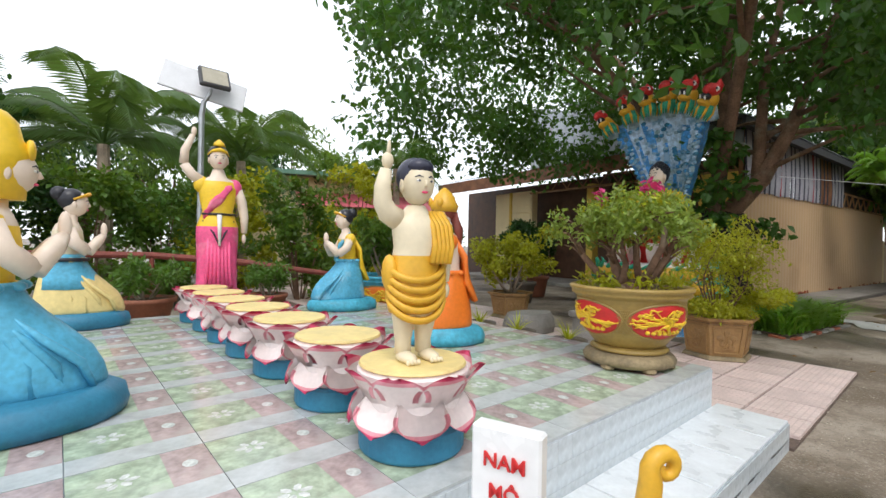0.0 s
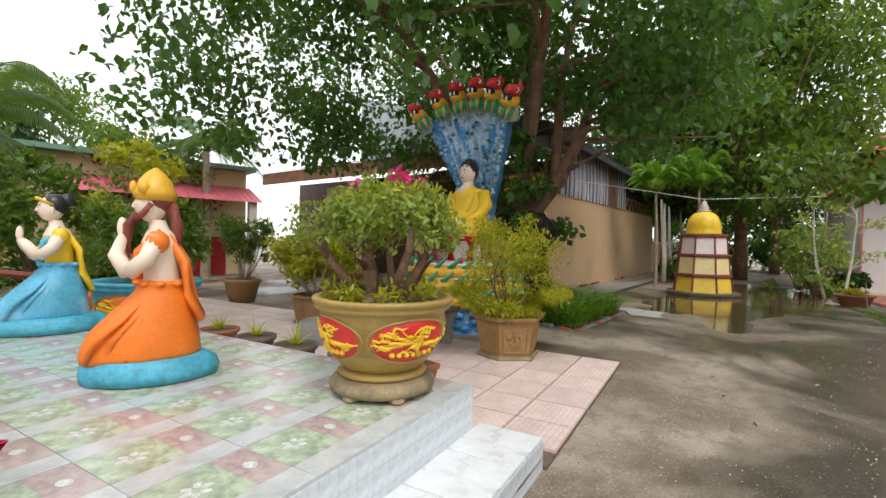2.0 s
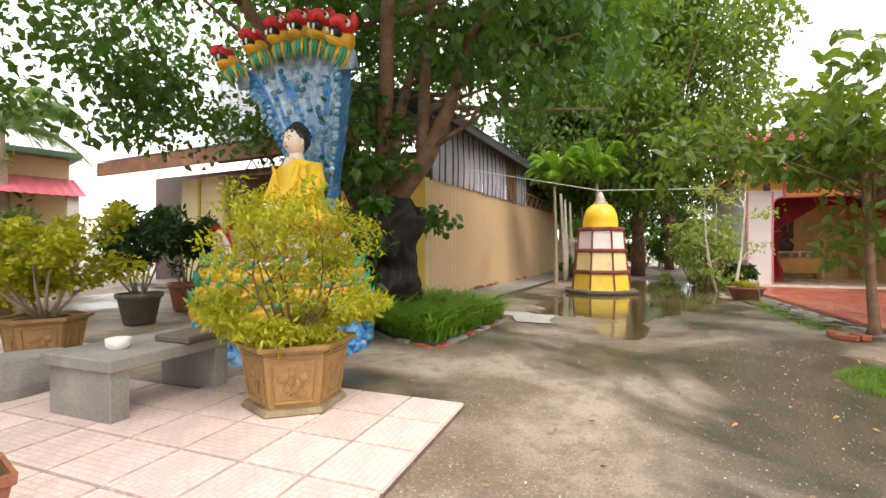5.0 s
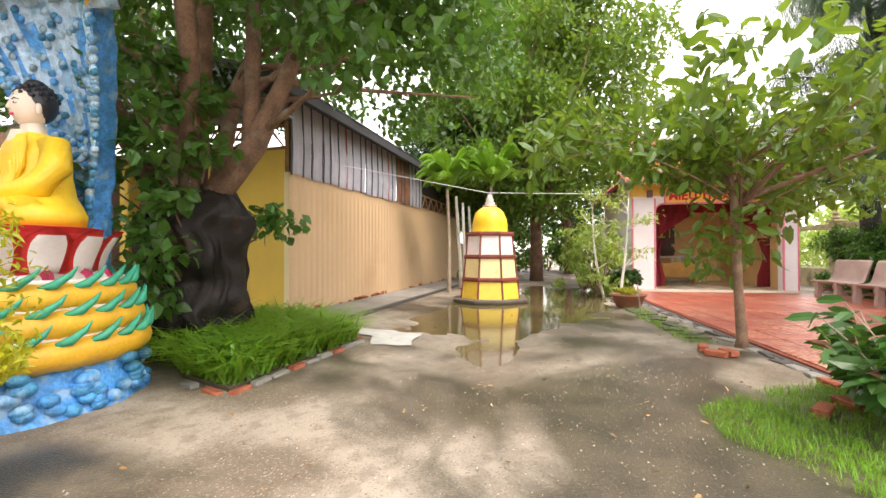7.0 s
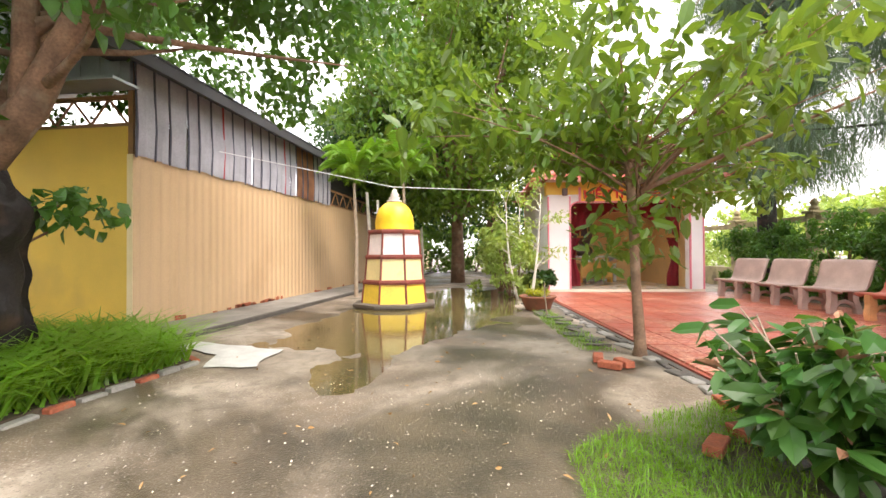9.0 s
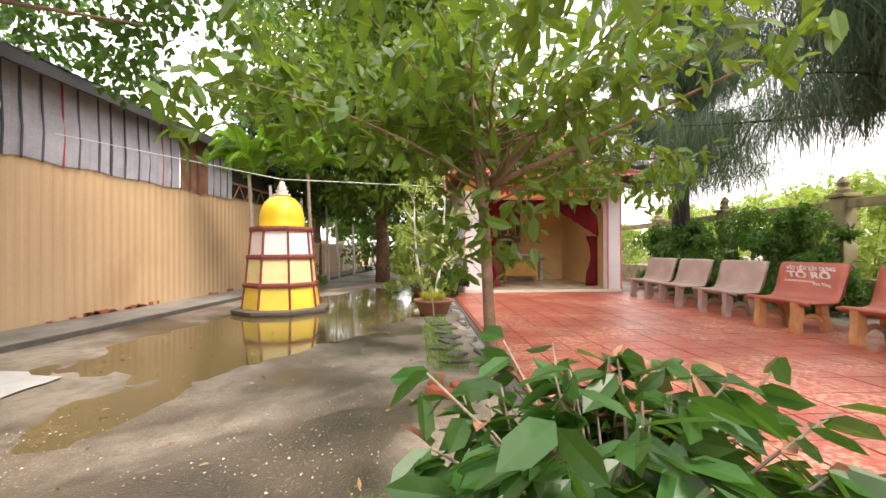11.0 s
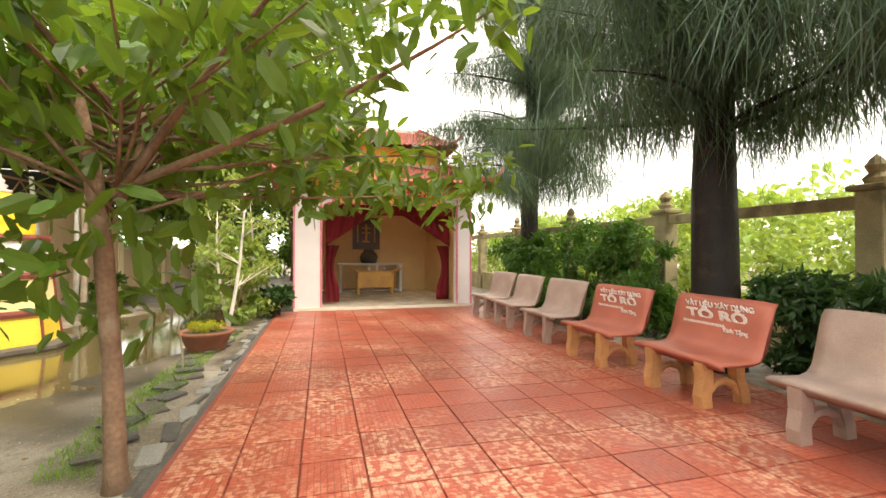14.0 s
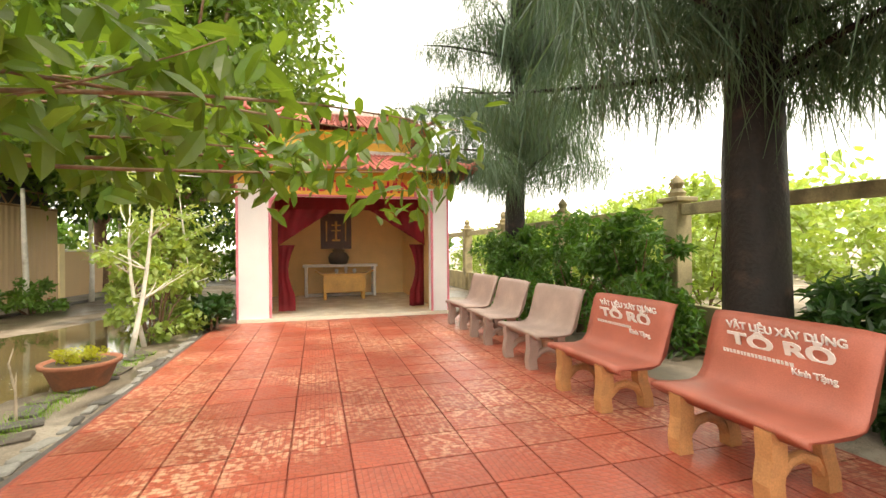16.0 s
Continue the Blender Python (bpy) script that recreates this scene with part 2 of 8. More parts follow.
M["skin_pink"] = mat("pale_pink_paint", (0.8, 0.66, 0.54), 0.4, 0.05, 4, 40, 0.05)
M["black"] = mat("black_paint", (0.018, 0.018, 0.025), 0.35, 0.2)
M["blueblack"] = mat("blue_black_paint", (0.028, 0.03, 0.055), 0.35, 0.2, 20)
M["orange"] = mat("orange_paint", (0.85, 0.2, 0.02), 0.42, 0.1, 4, 40, 0.08)
# the pale stain colour paints white highlights into the blue skirts
M["skyblue"] = mat("sky_blue_paint", (0.1, 0.42, 0.62), 0.42, 0.2, 5, 40, 0.1, stain=(0.5, 0.68, 0.75), amount=0.2)
M["teal"] = mat("teal_paint", (0.03, 0.2, 0.33), 0.5, 0.15, 5, 50, 0.2)
M["rockblue"] = mat("rock_blue_paint", (0.06, 0.36, 0.5), 0.5, 0.25, 8, 30, 0.5)
M["pink"] = mat("pink_paint", (0.82, 0.1, 0.26), 0.42, 0.15, 5, 40, 0.1, stain=(0.85, 0.42, 0.5), amount=0.2)
M["white"] = mat("white_paint", (0.82, 0.8, 0.78), 0.45, 0.05, 5, 40, 0.08)
M["palepink"] = mat("petal_pale", (0.88, 0.78, 0.76), 0.45, 0.08, 6, 40, 0.1)
M["petal_red"] = mat("petal_edge", (0.78, 0.08, 0.2), 0.45, 0.15, 6, 40, 0.1)
M["petal_mid"] = mat("petal_mid", (0.84, 0.36, 0.42), 0.45, 0.12, 6, 40, 0.1)
M["red"] = mat("red_paint", (0.62, 0.03, 0.03), 0.42, 0.12, 5, 40, 0.1)
M["green"] = mat("green_paint", (0.03, 0.33, 0.2), 0.45, 0.15, 5, 40, 0.1)
M["seed"] = mat("seed_yellow", (0.78, 0.62, 0.26), 0.5, 0.1, 6, 30, 0.15)
M["pot_gold"] = mat("bronze_glaze", (0.36, 0.24, 0.065), 0.38, 0.15, 4, 50, 0.2, stain=(0.22, 0.14, 0.04), amount=0.15)
M["pot_base"] = mat("weathered_pot_foot", (0.26, 0.2, 0.11), 0.7, 0.25, 6, 50, 0.4, stain=(0.1, 0.08, 0.05), amount=0.25)
M["pot_brown"] = mat("brown_stoneware", (0.33, 0.19, 0.07), 0.55, 0.2, 5, 50, 0.3, stain=(0.16, 0.08, 0.04), amount=0.2)
M["pot_clay"] = mat("terracotta_pot", (0.3, 0.11, 0.06), 0.7, 0.2, 5, 50, 0.3, stain=(0.14, 0.08, 0.05), amount=0.2)
M["pot_grey"] = mat("dark_clay_pot", (0.12, 0.1, 0.08), 0.75, 0.25, 5, 50, 0.3)
M["hood_blue"] = mat("hood_blue_paint", (0.05, 0.26, 0.5), 0.5, 0.4, 12, 45, 0.8, stain=(0.35, 0.52, 0.66), amount=0.3, island=0.4)
M["hood_pale"] = mat("hood_pale_paint", (0.36, 0.52, 0.64), 0.5, 0.3, 12, 45, 0.8, stain=(0.08, 0.25, 0.42), amount=0.3, island=0.3)
M["steel"] = mat("galvanised_steel", (0.5, 0.52, 0.54), 0.4, 0.1, 5, 40, 0.05, metal=0.8)
M["panel_white"] = mat("lamp_panel_back", (0.72, 0.73, 0.75), 0.4, 0.05)
M["lamp_glass"] = mat("lamp_lens", (0.5, 0.46, 0.36), 0.15, 0.1)
M["grey_plastic"] = mat("dark_plastic", (0.08, 0.08, 0.085), 0.5, 0.1)
M["green_roof"] = mat("green_roof_sheet", (0.14, 0.28, 0.2), 0.5, 0.15)
M["pink_roof"] = mat("pink_awning", (0.6, 0.13, 0.17), 0.55, 0.12)
M["red_door"] = mat("red_door_paint", (0.42, 0.02, 0.025), 0.45, 0.1)
M["blue_barrel"] = mat("blue_plastic", (0.03, 0.1, 0.4), 0.4, 0.1)
M["stele"] = mat("white_marble", (0.84, 0.84, 0.84), 0.25, 0.05, 4, 30, 0.02)
M["cable"] = mat("white_cable", (0.7, 0.7, 0.7), 0.5, 0.05)


# ---- building helpers ----
def finish(name, bm, mats, smooth=False):
    bm.normal_update()
    me = bpy.data.meshes.new(name)
    bm.to_mesh(me)
    bm.free()
    for m in (mats if isinstance(mats, (list, tuple)) else [mats]):
        me.materials.append(M[m])
    if smooth:
        for p in me.polygons:
            p.use_smooth = True
    return me


def part(name, bm, m, parent, label="", smooth=False):
    """Links a bmesh as one mesh object under a thing or a part."""
    ob = new(name, finish(name, bm, m, smooth))
    ob.parent = parent
    if label:
        ob["label"] = label
    return ob


def thing(name, bm, m, at, label, category, group="", smooth=False, kind=""):
    ob = new(name, finish(name, bm, m, smooth))
    ob.matrix_basis = at
    return tagged(ob, label, category, group, kind)


def base(name, at, label, category, group="", kind=""):
    ob = new(name)
    ob.empty_display_size = 0.1
    ob.matrix_basis = at
    return tagged(ob, label, category, group, kind)


def box(bm, x0, x1, y0, y1, z0, z1, m=None, mi=0, bevel=0.0):
    """Box with chamfered edges where bevel is given."""
    b = min(bevel, (x1 - x0) / 3, (y1 - y0) / 3, (z1 - z0) / 3)
    m = m or Matrix()
    if b <= 0:
        v = [bm.verts.new(m @ Vector((x, y, z))) for z in (z0, z1) for x, y in ((x0, y0), (x1, y0), (x1, y1), (x0, y1))]
        quads = ((3, 2, 1, 0), (4, 5, 6, 7), (0, 1, 5, 4), (1, 2, 6, 5), (2, 3, 7, 6), (3, 0, 4, 7))
        for q in quads:
            bm.faces.new([v[i] for i in q]).material_index = mi
        return bm
    rows = []
    for z, k in ((z0, b), (z0 + b, 0.0), (z1 - b, 0.0), (z1, b)):
        pts = []
        for x, y, dx, dy in ((x0, y0, 1, 1), (x1, y0, -1, 1), (x1, y1, -1, -1), (x0, y1, 1, -1)):
            p, q = (x + dx * k, y + dy * (b + k * 0.0 if k == 0 else k)), (x + dx * (b if k == 0 else k), y + dy * k)
            pts += [p, q] if dx * dy > 0 else [q, p]
        rows.append([m @ Vector((x, y, z)) for x, y in pts])
    rv = []
    for k, row in enumerate(rows):
        if k in (0, 3):
            row = [row[i] for i in (0, 2, 4, 6)]
        rv.append(ring(bm, row))
    def caps(four, eight, flip):
        for i in range(4):
            a, c = eight[2 * i + 1], eight[(2 * i + 2) % 8]
            q = [four[i], four[(i + 1) % 4], c, a]
            bm.faces.new(q[::-1] if not flip else q).material_index = mi
            t = [four[i], eight[2 * i + 1], eight[2 * i]]
            bm.faces.new(t[::-1] if not flip else t).material_index = mi
    bridge(bm, rv[1], rv[2], mi)
    caps(rv[0], rv[1], False)
    caps(rv[3], rv[2], True)
    bm.faces.new(rv[0][::-1]).material_index = mi
    bm.faces.new(rv[3]).material_index = mi
    if len(bm.faces) < 400:
        bmesh.ops.recalc_face_normals(bm, faces=bm.faces[:])
    return bm


def ring(bm, pts):
    return [bm.verts.new(p) for p in pts]


def bridge(bm, a, b, mi=0):
    n = len(a)
    for i in range(n):
        bm.faces.new((a[i], a[(i + 1) % n], b[(i + 1) % n], b[i])).material_index = mi


def lathe(bm, prof, seg=24, mi=0, at=(0, 0, 0), turn=0.0, sx=1.0, sy=1.0, cap=True):
    """Turned shape from (radius, height) pairs; a third value sets the material of the band that follows."""
    rings = []
    for p in prof:
        rings.append(ring(bm, [(at[0] + sx * p[0] * math.cos(turn + 2 * math.pi * i / seg), at[1] + sy * p[0] * math.sin(turn + 2 * math.pi * i / seg), at[2] + p[1]) for i in range(seg)]))
    for i in range(len(rings) - 1):
        bridge(bm, rings[i], rings[i + 1], prof[i][2] if len(prof[i]) > 2 else mi)
    if cap:
        bm.faces.new(rings[0][::-1]).material_index = prof[0][2] if len(prof[0]) > 2 else mi
        bm.faces.new(rings[-1]).material_index = prof[-2][2] if len(prof[-2]) > 2 else mi
    return bm


def tube(bm, pts, radii, seg=8, mi=0):
    """Tapered tube along points."""
    pts = [Vector(p) for p in pts]
    if not isinstance(radii, (list, tuple)):
        radii = [radii] * len(pts)
    up, rings = Vector((0, 0, 1)), []
    for i, p in enumerate(pts):
        d = (pts[min(i + 1, len(pts) - 1)] - pts[max(i - 1, 0)]).normalized()
        a = d.cross(up if abs(d.z) < 0.95 else Vector((1, 0, 0))).normalized()
        if i and a.dot(last) < 0:
            a = -a
        last = a
        b = d.cross(a)
        rings.append(ring(bm, [p + radii[i] * (math.cos(2 * math.pi * k / seg) * a + math.sin(2 * math.pi * k / seg) * b) for k in range(seg)]))
    for i in range(len(rings) - 1):
        bridge(bm, rings[i], rings[i + 1], mi)
    bm.faces.new(rings[0][::-1]).material_index = mi
    bm.faces.new(rings[-1]).material_index = mi
    return bm


def loft(bm, secs, seg=20, mi=0, wave=0.0, folds=9):
    """Body shape through ellipses (x, y, z, rx, ry[, material])."""
    rings = []
    for s in secs:
        rings.append(ring(bm, [(s[0] + s[3] * math.cos(a) * (1 + wave * math.cos(folds * a)), s[1] + s[4] * math.sin(a) * (1 + wave * math.cos(folds * a)), s[2]) for a in [2 * math.pi * i / seg for i in range(seg)]]))
    for i in range(len(rings) - 1):
        bridge(bm, rings[i], rings[i + 1], secs[i][5] if len(secs[i]) > 5 else mi)
    bm.faces.new(rings[0][::-1]).material_index = secs[0][5] if len(secs[0]) > 5 else mi
    bm.faces.new(rings[-1]).material_index = secs[-1][5] if len(secs[-1]) > 5 else mi
    return bm


def ball(bm, c, r, mi=0, seg=12, tilt=None):
    r = (r, r, r) if not isinstance(r, (list, tuple)) else r
    m = Matrix.Translation(c) @ (tilt or Matrix()) @ Matrix.Diagonal((*r, 1))
    k = max(5, seg * 2 // 3)
    rings = []
    for j in range(1, k):
        b = math.pi * j / k
        rings.append(ring(bm, [m @ Vector((math.sin(b) * math.cos(2 * math.pi * i / seg), math.sin(b) * math.sin(2 * math.pi * i / seg), -math.cos(b))) for i in range(seg)]))
    for j in range(k - 2):
        bridge(bm, rings[j], rings[j + 1], mi)
    lo, hi = bm.verts.new(m @ Vector((0, 0, -1))), bm.verts.new(m @ Vector((0, 0, 1)))
    for i in range(seg):
        bm.faces.new((rings[0][(i + 1) % seg], rings[0][i], lo)).material_index = mi
        bm.faces.new((rings[-1][i], rings[-1][(i + 1) % seg], hi)).material_index = mi
    return bm


def polygon(bm, pts, z0, z1, mi=0):
    a, b = ring(bm, [(x, y, z0) for x, y in pts]), ring(bm, [(x, y, z1) for x, y in pts])
    bridge(bm, a, b, mi)
    bm.faces.new(b).material_index = mi
    bm.faces.new(a[::-1]).material_index = mi
    return bm


LEAF = np.array([(0, 0, 0), (-0.36, 0.36, 0.09), (0, 0.42, 0.0), (0.36, 0.36, 0.09), (-0.24, 0.72, 0.02), (0.24, 0.72, 0.02), (0, 1.05, -0.1)])
LEAF_F = [(0, 2, 1), (0, 3, 2), (1, 2, 4), (2, 3, 5), (2, 6, 4), (2, 5, 6)]
SLIM = LEAF * np.array((0.55, 1, 1))
OVAL = np.array([(0, 0, 0), (-0.2, 0.27, 0.05), (0, 0.45, 0.0), (0.2, 0.27, 0.05), (-0.19, 0.72, 0.03), (0.19, 0.72, 0.03), (0, 1.0, -0.05)])


def leaves(name, pos, size, m, parent, shape=LEAF, droop=0.6, spread=1.0, out=None, label="", seed=1):
    """One mesh of many single leaves at the given places. droop pulls the tips down; out gives the way each one points."""
    rng = np.random.default_rng(seed)
    pos = np.asarray(pos, float)
    n = len(pos)
    way = rng.normal(size=(n, 3)) * spread
    if out is not None:
        way += out
    way[:, 2] -= droop
    way /= np.linalg.norm(way, axis=1)[:, None] + 1e-9
    side = np.cross(way, rng.normal(size=(n, 3)) * 0.6 + (0, 0, 1.0))
    side /= np.linalg.norm(side, axis=1)[:, None] + 1e-9
    up = np.cross(side, way)
    s = (size * rng.uniform(0.65, 1.25, n))[:, None, None]
    v = pos[:, None] + s * (shape[None, :, :1] * side[:, None] + shape[None, :, 1:2] * way[:, None] + shape[None, :, 2:] * up[:, None])
    k = len(shape)
    f = (np.array(LEAF_F)[None] + (np.arange(n) * k)[:, None, None]).reshape(-1, 3)
    me = bpy.data.meshes.new(name)
    me.from_pydata(v.reshape(-1, 3).tolist(), [], f.tolist())
    me.materials.append(M[m])
    ob = new(name, me)
    ob.parent = parent
    if label:
        ob["label"] = label
    return ob


def clumps(centres, radius, per, seed=1, flat=0.7, shell=0.35):
    """Leaf places in loose balls round the given centres."""
    rng = np.random.default_rng(seed)
    res = []
    for c in centres:
        r = radius * rng.uniform(0.6, 1.2)
        d = rng.normal(size=(per, 3))
        d /= np.linalg.norm(d, axis=1)[:, None]
        d *= (rng.uniform(shell ** 3, 1, per) ** (1 / 3))[:, None] * r
        d[:, 2] *= flat
        res.append(np.asarray(c) + d)
    return np.concatenate(res)


def limb(a, b, bend=0.15, n=5, rng=random):
    a, b = Vector(a), Vector(b)
    res = []
    off = Vector((rng.uniform(-1, 1), rng.uniform(-1, 1), rng.uniform(-0.3, 0.6))) * bend * (b - a).length
    for i in range(n + 1):
        t = i / n
        res.append(a.lerp(b, t) + off * math.sin(math.pi * t))
    return res


def text(name, body, size, m, parent, at, thick=0.004, align="CENTER", bold=0.015):
    cu = bpy.data.curves.new(name, "FONT")
    cu.body, cu.size, cu.extrude, cu.align_x, cu.align_y = body, size, thick, align, "CENTER"
    cu.offset = bold * size
    tmp = bpy.data.objects.new(name, cu)
    scene.collection.objects.link(tmp)
    me = bpy.data.meshes.new_from_object(tmp.evaluated_get(bpy.context.evaluated_depsgraph_get()))
    bpy.data.objects.remove(tmp)
    me.materials.clear()
    me.materials.append(M[m])
    ob = new(name, me)
    ob.parent = parent
    ob.matrix_basis = at
    return ob


A = 5.4  # the yard's paved areas are laid at this angle to the shed
def yard(x, y, u=0.0, v=0.0, z=0.0, turn=0.0):
    """Pose at u along and v across the paving from (x, y)."""
    c, s = math.cos(radians(A)), math.sin(radians(A))
    return pose(x + u * c - v * s, y + u * s + v * c, z, 0, 0, A + turn)
def PL(u, v, z=0.0, turn=0.0):
    return yard(9.36, -1.71, u, v, z, turn)


# ---- ground ----
bm = bmesh.new()
N = 120
xs = [-900, -200, -60, -25, -15, -10, -6, -3, 0, 2] + [3 + i * 0.16 for i in range(120)] + [23, 25, 28, 32, 40, 60, 100, 250, 900]
ys = [-900, -200, -60, -25, -18, -12, -8, -5, -3] + [-2 + i * 0.16 for i in range(40)] + [5, 8, 12, 18, 25, 40, 80, 250, 900]


def dip(x, y):
    """Shallow hollows in the yard where rain stands."""
    a = math.exp(-((x - 15.2) / 5.0) ** 4 - ((y - 1.45 + 0.15 * (x - 14)) / 1.8) ** 4)
    b = math.exp(-((x - 9.6) / 1.1) ** 2 - ((y - 1.4) / 0.55) ** 2)
    return max(a, 0.62 * b)


def floor_z(x, y):
    if not (-3 < x < 30 and -3 < y < 6):
        return -0.015
    n = noise.noise(Vector((x * 0.55, y * 0.9, 0))) + 0.5 * noise.noise(Vector((x * 1.9, y * 2.1, 4))) + 0.25 * noise.noise(Vector((x * 5, y * 5, 2)))
    return -0.006 + 0.006 * n - 0.018 * dip(x, y)


grid = [[bm.verts.new((x, y, floor_z(x, y))) for y in ys] for x in xs]
for i in range(len(xs) - 1):
    for j in range(len(ys) - 1):
        bm.faces.new((grid[i][j], grid[i + 1][j], grid[i + 1][j + 1], grid[i][j + 1]))
ground = thing("ground", bm, "ground", Matrix(), "grey-brown worn concrete yard with damp stains", "ground", kind="structure", smooth=True)


def blotch(pts, z, m, name, label, category, kind="", jag=0.12, seed=3, thick=0.004):
    """Flat patch with an uneven outline."""
    rng = random.Random(seed)
    res = []
    n = len(pts)
    for i in range(n):
        a, b = Vector(pts[i]), Vector(pts[(i + 1) % n])
        k = max(2, int((b - a).length / 0.14))
        for q in range(k):
            p = a.lerp(b, q / k)
            w = noise.noise(Vector((p.x * 2.3, p.y * 2.3, seed))) * jag * 1.6 + rng.uniform(-jag, jag) * 0.25
            c = (p - sum((Vector(s) for s in pts), Vector((0, 0))) / n).normalized()
            res.append((p.x + c.x * w, p.y + c.y * w))
    b2 = bmesh.new()
    polygon(b2, res, z - thick, z)
    return thing(name, b2, m, Matrix(), label, category, kind=kind)


bm = bmesh.new()
pts = [(8.2, 0.3), (9.0, 2.6), (12.0, 3.9), (22.0, 3.6), (22.0, -0.8), (12.0, -0.75), (9.0, 0.1)]
polygon(bm, pts, -0.06, -0.0155)
thing("puddle", bm, "water", Matrix(), "shallow olive-brown rain puddle mirroring the yellow tower", "puddle")
# flat pale patch in place of a reflection off the wet yard
blotch([(9.5, 2.98), (9.62, 2.45), (10.4, 2.6), (10.5, 3.1), (10.75, 3.9), (10.4, 3.95), (10.1, 3.2)], 0.006, "white_patch", "cement_patch", "pale patch painted as the sheen of wet ground", "patch", jag=0.12, seed=12)

# apron strip along the shed
bm = bmesh.new()
box(bm, 10.6, 40, 4.28, 5.38, -0.05, 0.05)
apron = thing("pavement", bm, "apron", Matrix(), "worn grey concrete strip along the shed wall", "pavement", kind="structure")
bm = bmesh.new()
box(bm, 10.6, 40, 4.2, 4.277, -0.05, 0.062)
thing("kerb", bm, "dark_kerb", Matrix(), "dark mossy kerb edge of the concrete strip", "kerb", kind="structure")

# ---- long shed ----
SX, SY = 11.32, 5.38
shed = base("shed", pose(SX, SY, 0), "long shed with beige ribbed wall, grey sheeting and zinc roof", "shed")
bm = bmesh.new()
L = 13.0
n = int(L / 0.05)
prof = [(i * 0.05, (0.0, 0.012, 0.012, 0.0)[i % 4]) for i in range(n + 1)]
lo, hi, bk = [], [], []
for x, d in prof:
    top = 2.59 + 0.012 * x
    lo.append(bm.verts.new((x, -d, 0.05)))
    hi.append(bm.verts.new((x, -d, top)))
for i in range(n):
    bm.faces.new((lo[i], lo[i + 1], hi[i + 1], hi[i]))
part("wall_panel", bm, "beige", shed, "beige ribbed metal wall sheet, stained at the foot")
bm = bmesh.new()
box(bm, 0, L, 0.004, 0.1, 0, 2.59)
part("wall_core", bm, "cream_wall", shed)
# broken plaster line at the foot
rng = random.Random(4)
for i in range(46):
    bm = bmesh.new()
    x = rng.choice((rng.uniform(2.2, 4.4), rng.uniform(0.5, L)))
    w = rng.uniform(0.05, 0.16)
    box(bm, x, x + w, -0.035, -0.013, 0.05, 0.05 + rng.uniform(0.02, 0.08))
    part("brick", bm, "brick", shed, "broken brick showing at the wall foot")
# sheeting above the wall: separate hanging strips
x = 0.0
k = 0
while x < 7.4:
    w = (0.36, 0.3, 0.42, 0.28, 0.34)[k % 5]
    bm = bmesh.new()
    q = 7
    rows = []
    for i in range(q + 1):
        xx = x + w * i / q
        d = -0.03 - 0.018 * math.sin(i * 2.2 + k) - 0.012 * (i % 2)
        rows.append((bm.verts.new((xx, d, 2.56 + 0.012 * xx + 0.02 * math.sin(k * 1.7 + i * 0.4))), bm.verts.new((xx, d * 1.3, 3.3)), bm.verts.new((xx, -0.02, 4.02))))
    for i in range(q):
        for j in (0, 1):
            bm.faces.new((rows[i][j], rows[i + 1][j], rows[i + 1][j + 1], rows[i][j + 1]))
    part("sheet_strip", bm, "rust_sheet" if 5.0 < x < 6.1 else "tarp", shed, smooth=True)
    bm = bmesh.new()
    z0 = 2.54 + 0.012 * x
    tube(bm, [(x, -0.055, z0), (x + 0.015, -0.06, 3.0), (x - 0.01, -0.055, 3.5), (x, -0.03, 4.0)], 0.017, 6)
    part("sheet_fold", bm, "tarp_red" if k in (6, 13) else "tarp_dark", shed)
    x += w
    k += 1
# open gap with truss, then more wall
# dark sheet added behind the truss as the shade of the open gap
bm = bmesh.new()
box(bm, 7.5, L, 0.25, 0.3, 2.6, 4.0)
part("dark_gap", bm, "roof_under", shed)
for i in range(7):
    bm = bmesh.new()
    xx = 7.6 + i * 0.7
    tube(bm, [(xx, 0, 2.66), (xx + 0.35, 0, 3.1)], 0.02, 6)
    tube(bm, [(xx + 0.35, 0, 3.1), (xx + 0.7, 0, 2.66)], 0.02, 6)
    part("truss_bar", bm, "truss", shed)
bm = bmesh.new()
box(bm, 7.5, L, -0.02, 0.04, 3.1, 3.15)
box(bm, 7.5, L, -0.02, 0.04, 2.66, 2.7)
part("truss_rail", bm, "truss", shed)
# roof: corrugated slope up from the eave
bm = bmesh.new()
rows = []
nx, ny = 190, 6
for j in range(ny + 1):
    rows.append([bm.verts.new((-1.0 + 15.0 * i / nx, -0.42 + 5.0 * j / ny, 3.98 + 1.5 * j / ny + 0.018 * (i % 2))) for i in range(nx + 1)])
for j in range(ny):
    for i in range(nx):
        bm.faces.new((rows[j][i], rows[j][i + 1], rows[j + 1][i + 1], rows[j + 1][i]))
part("roof", bm, "roof_metal", shed, "pale corrugated zinc roof sheet")
# eave shadow is put into the board's dark colour
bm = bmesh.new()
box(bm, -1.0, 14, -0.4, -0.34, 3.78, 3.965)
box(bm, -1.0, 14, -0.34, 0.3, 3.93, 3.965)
part("eave", bm, "roof_under", shed, "eave board coloured dark for the shadow under the roof")
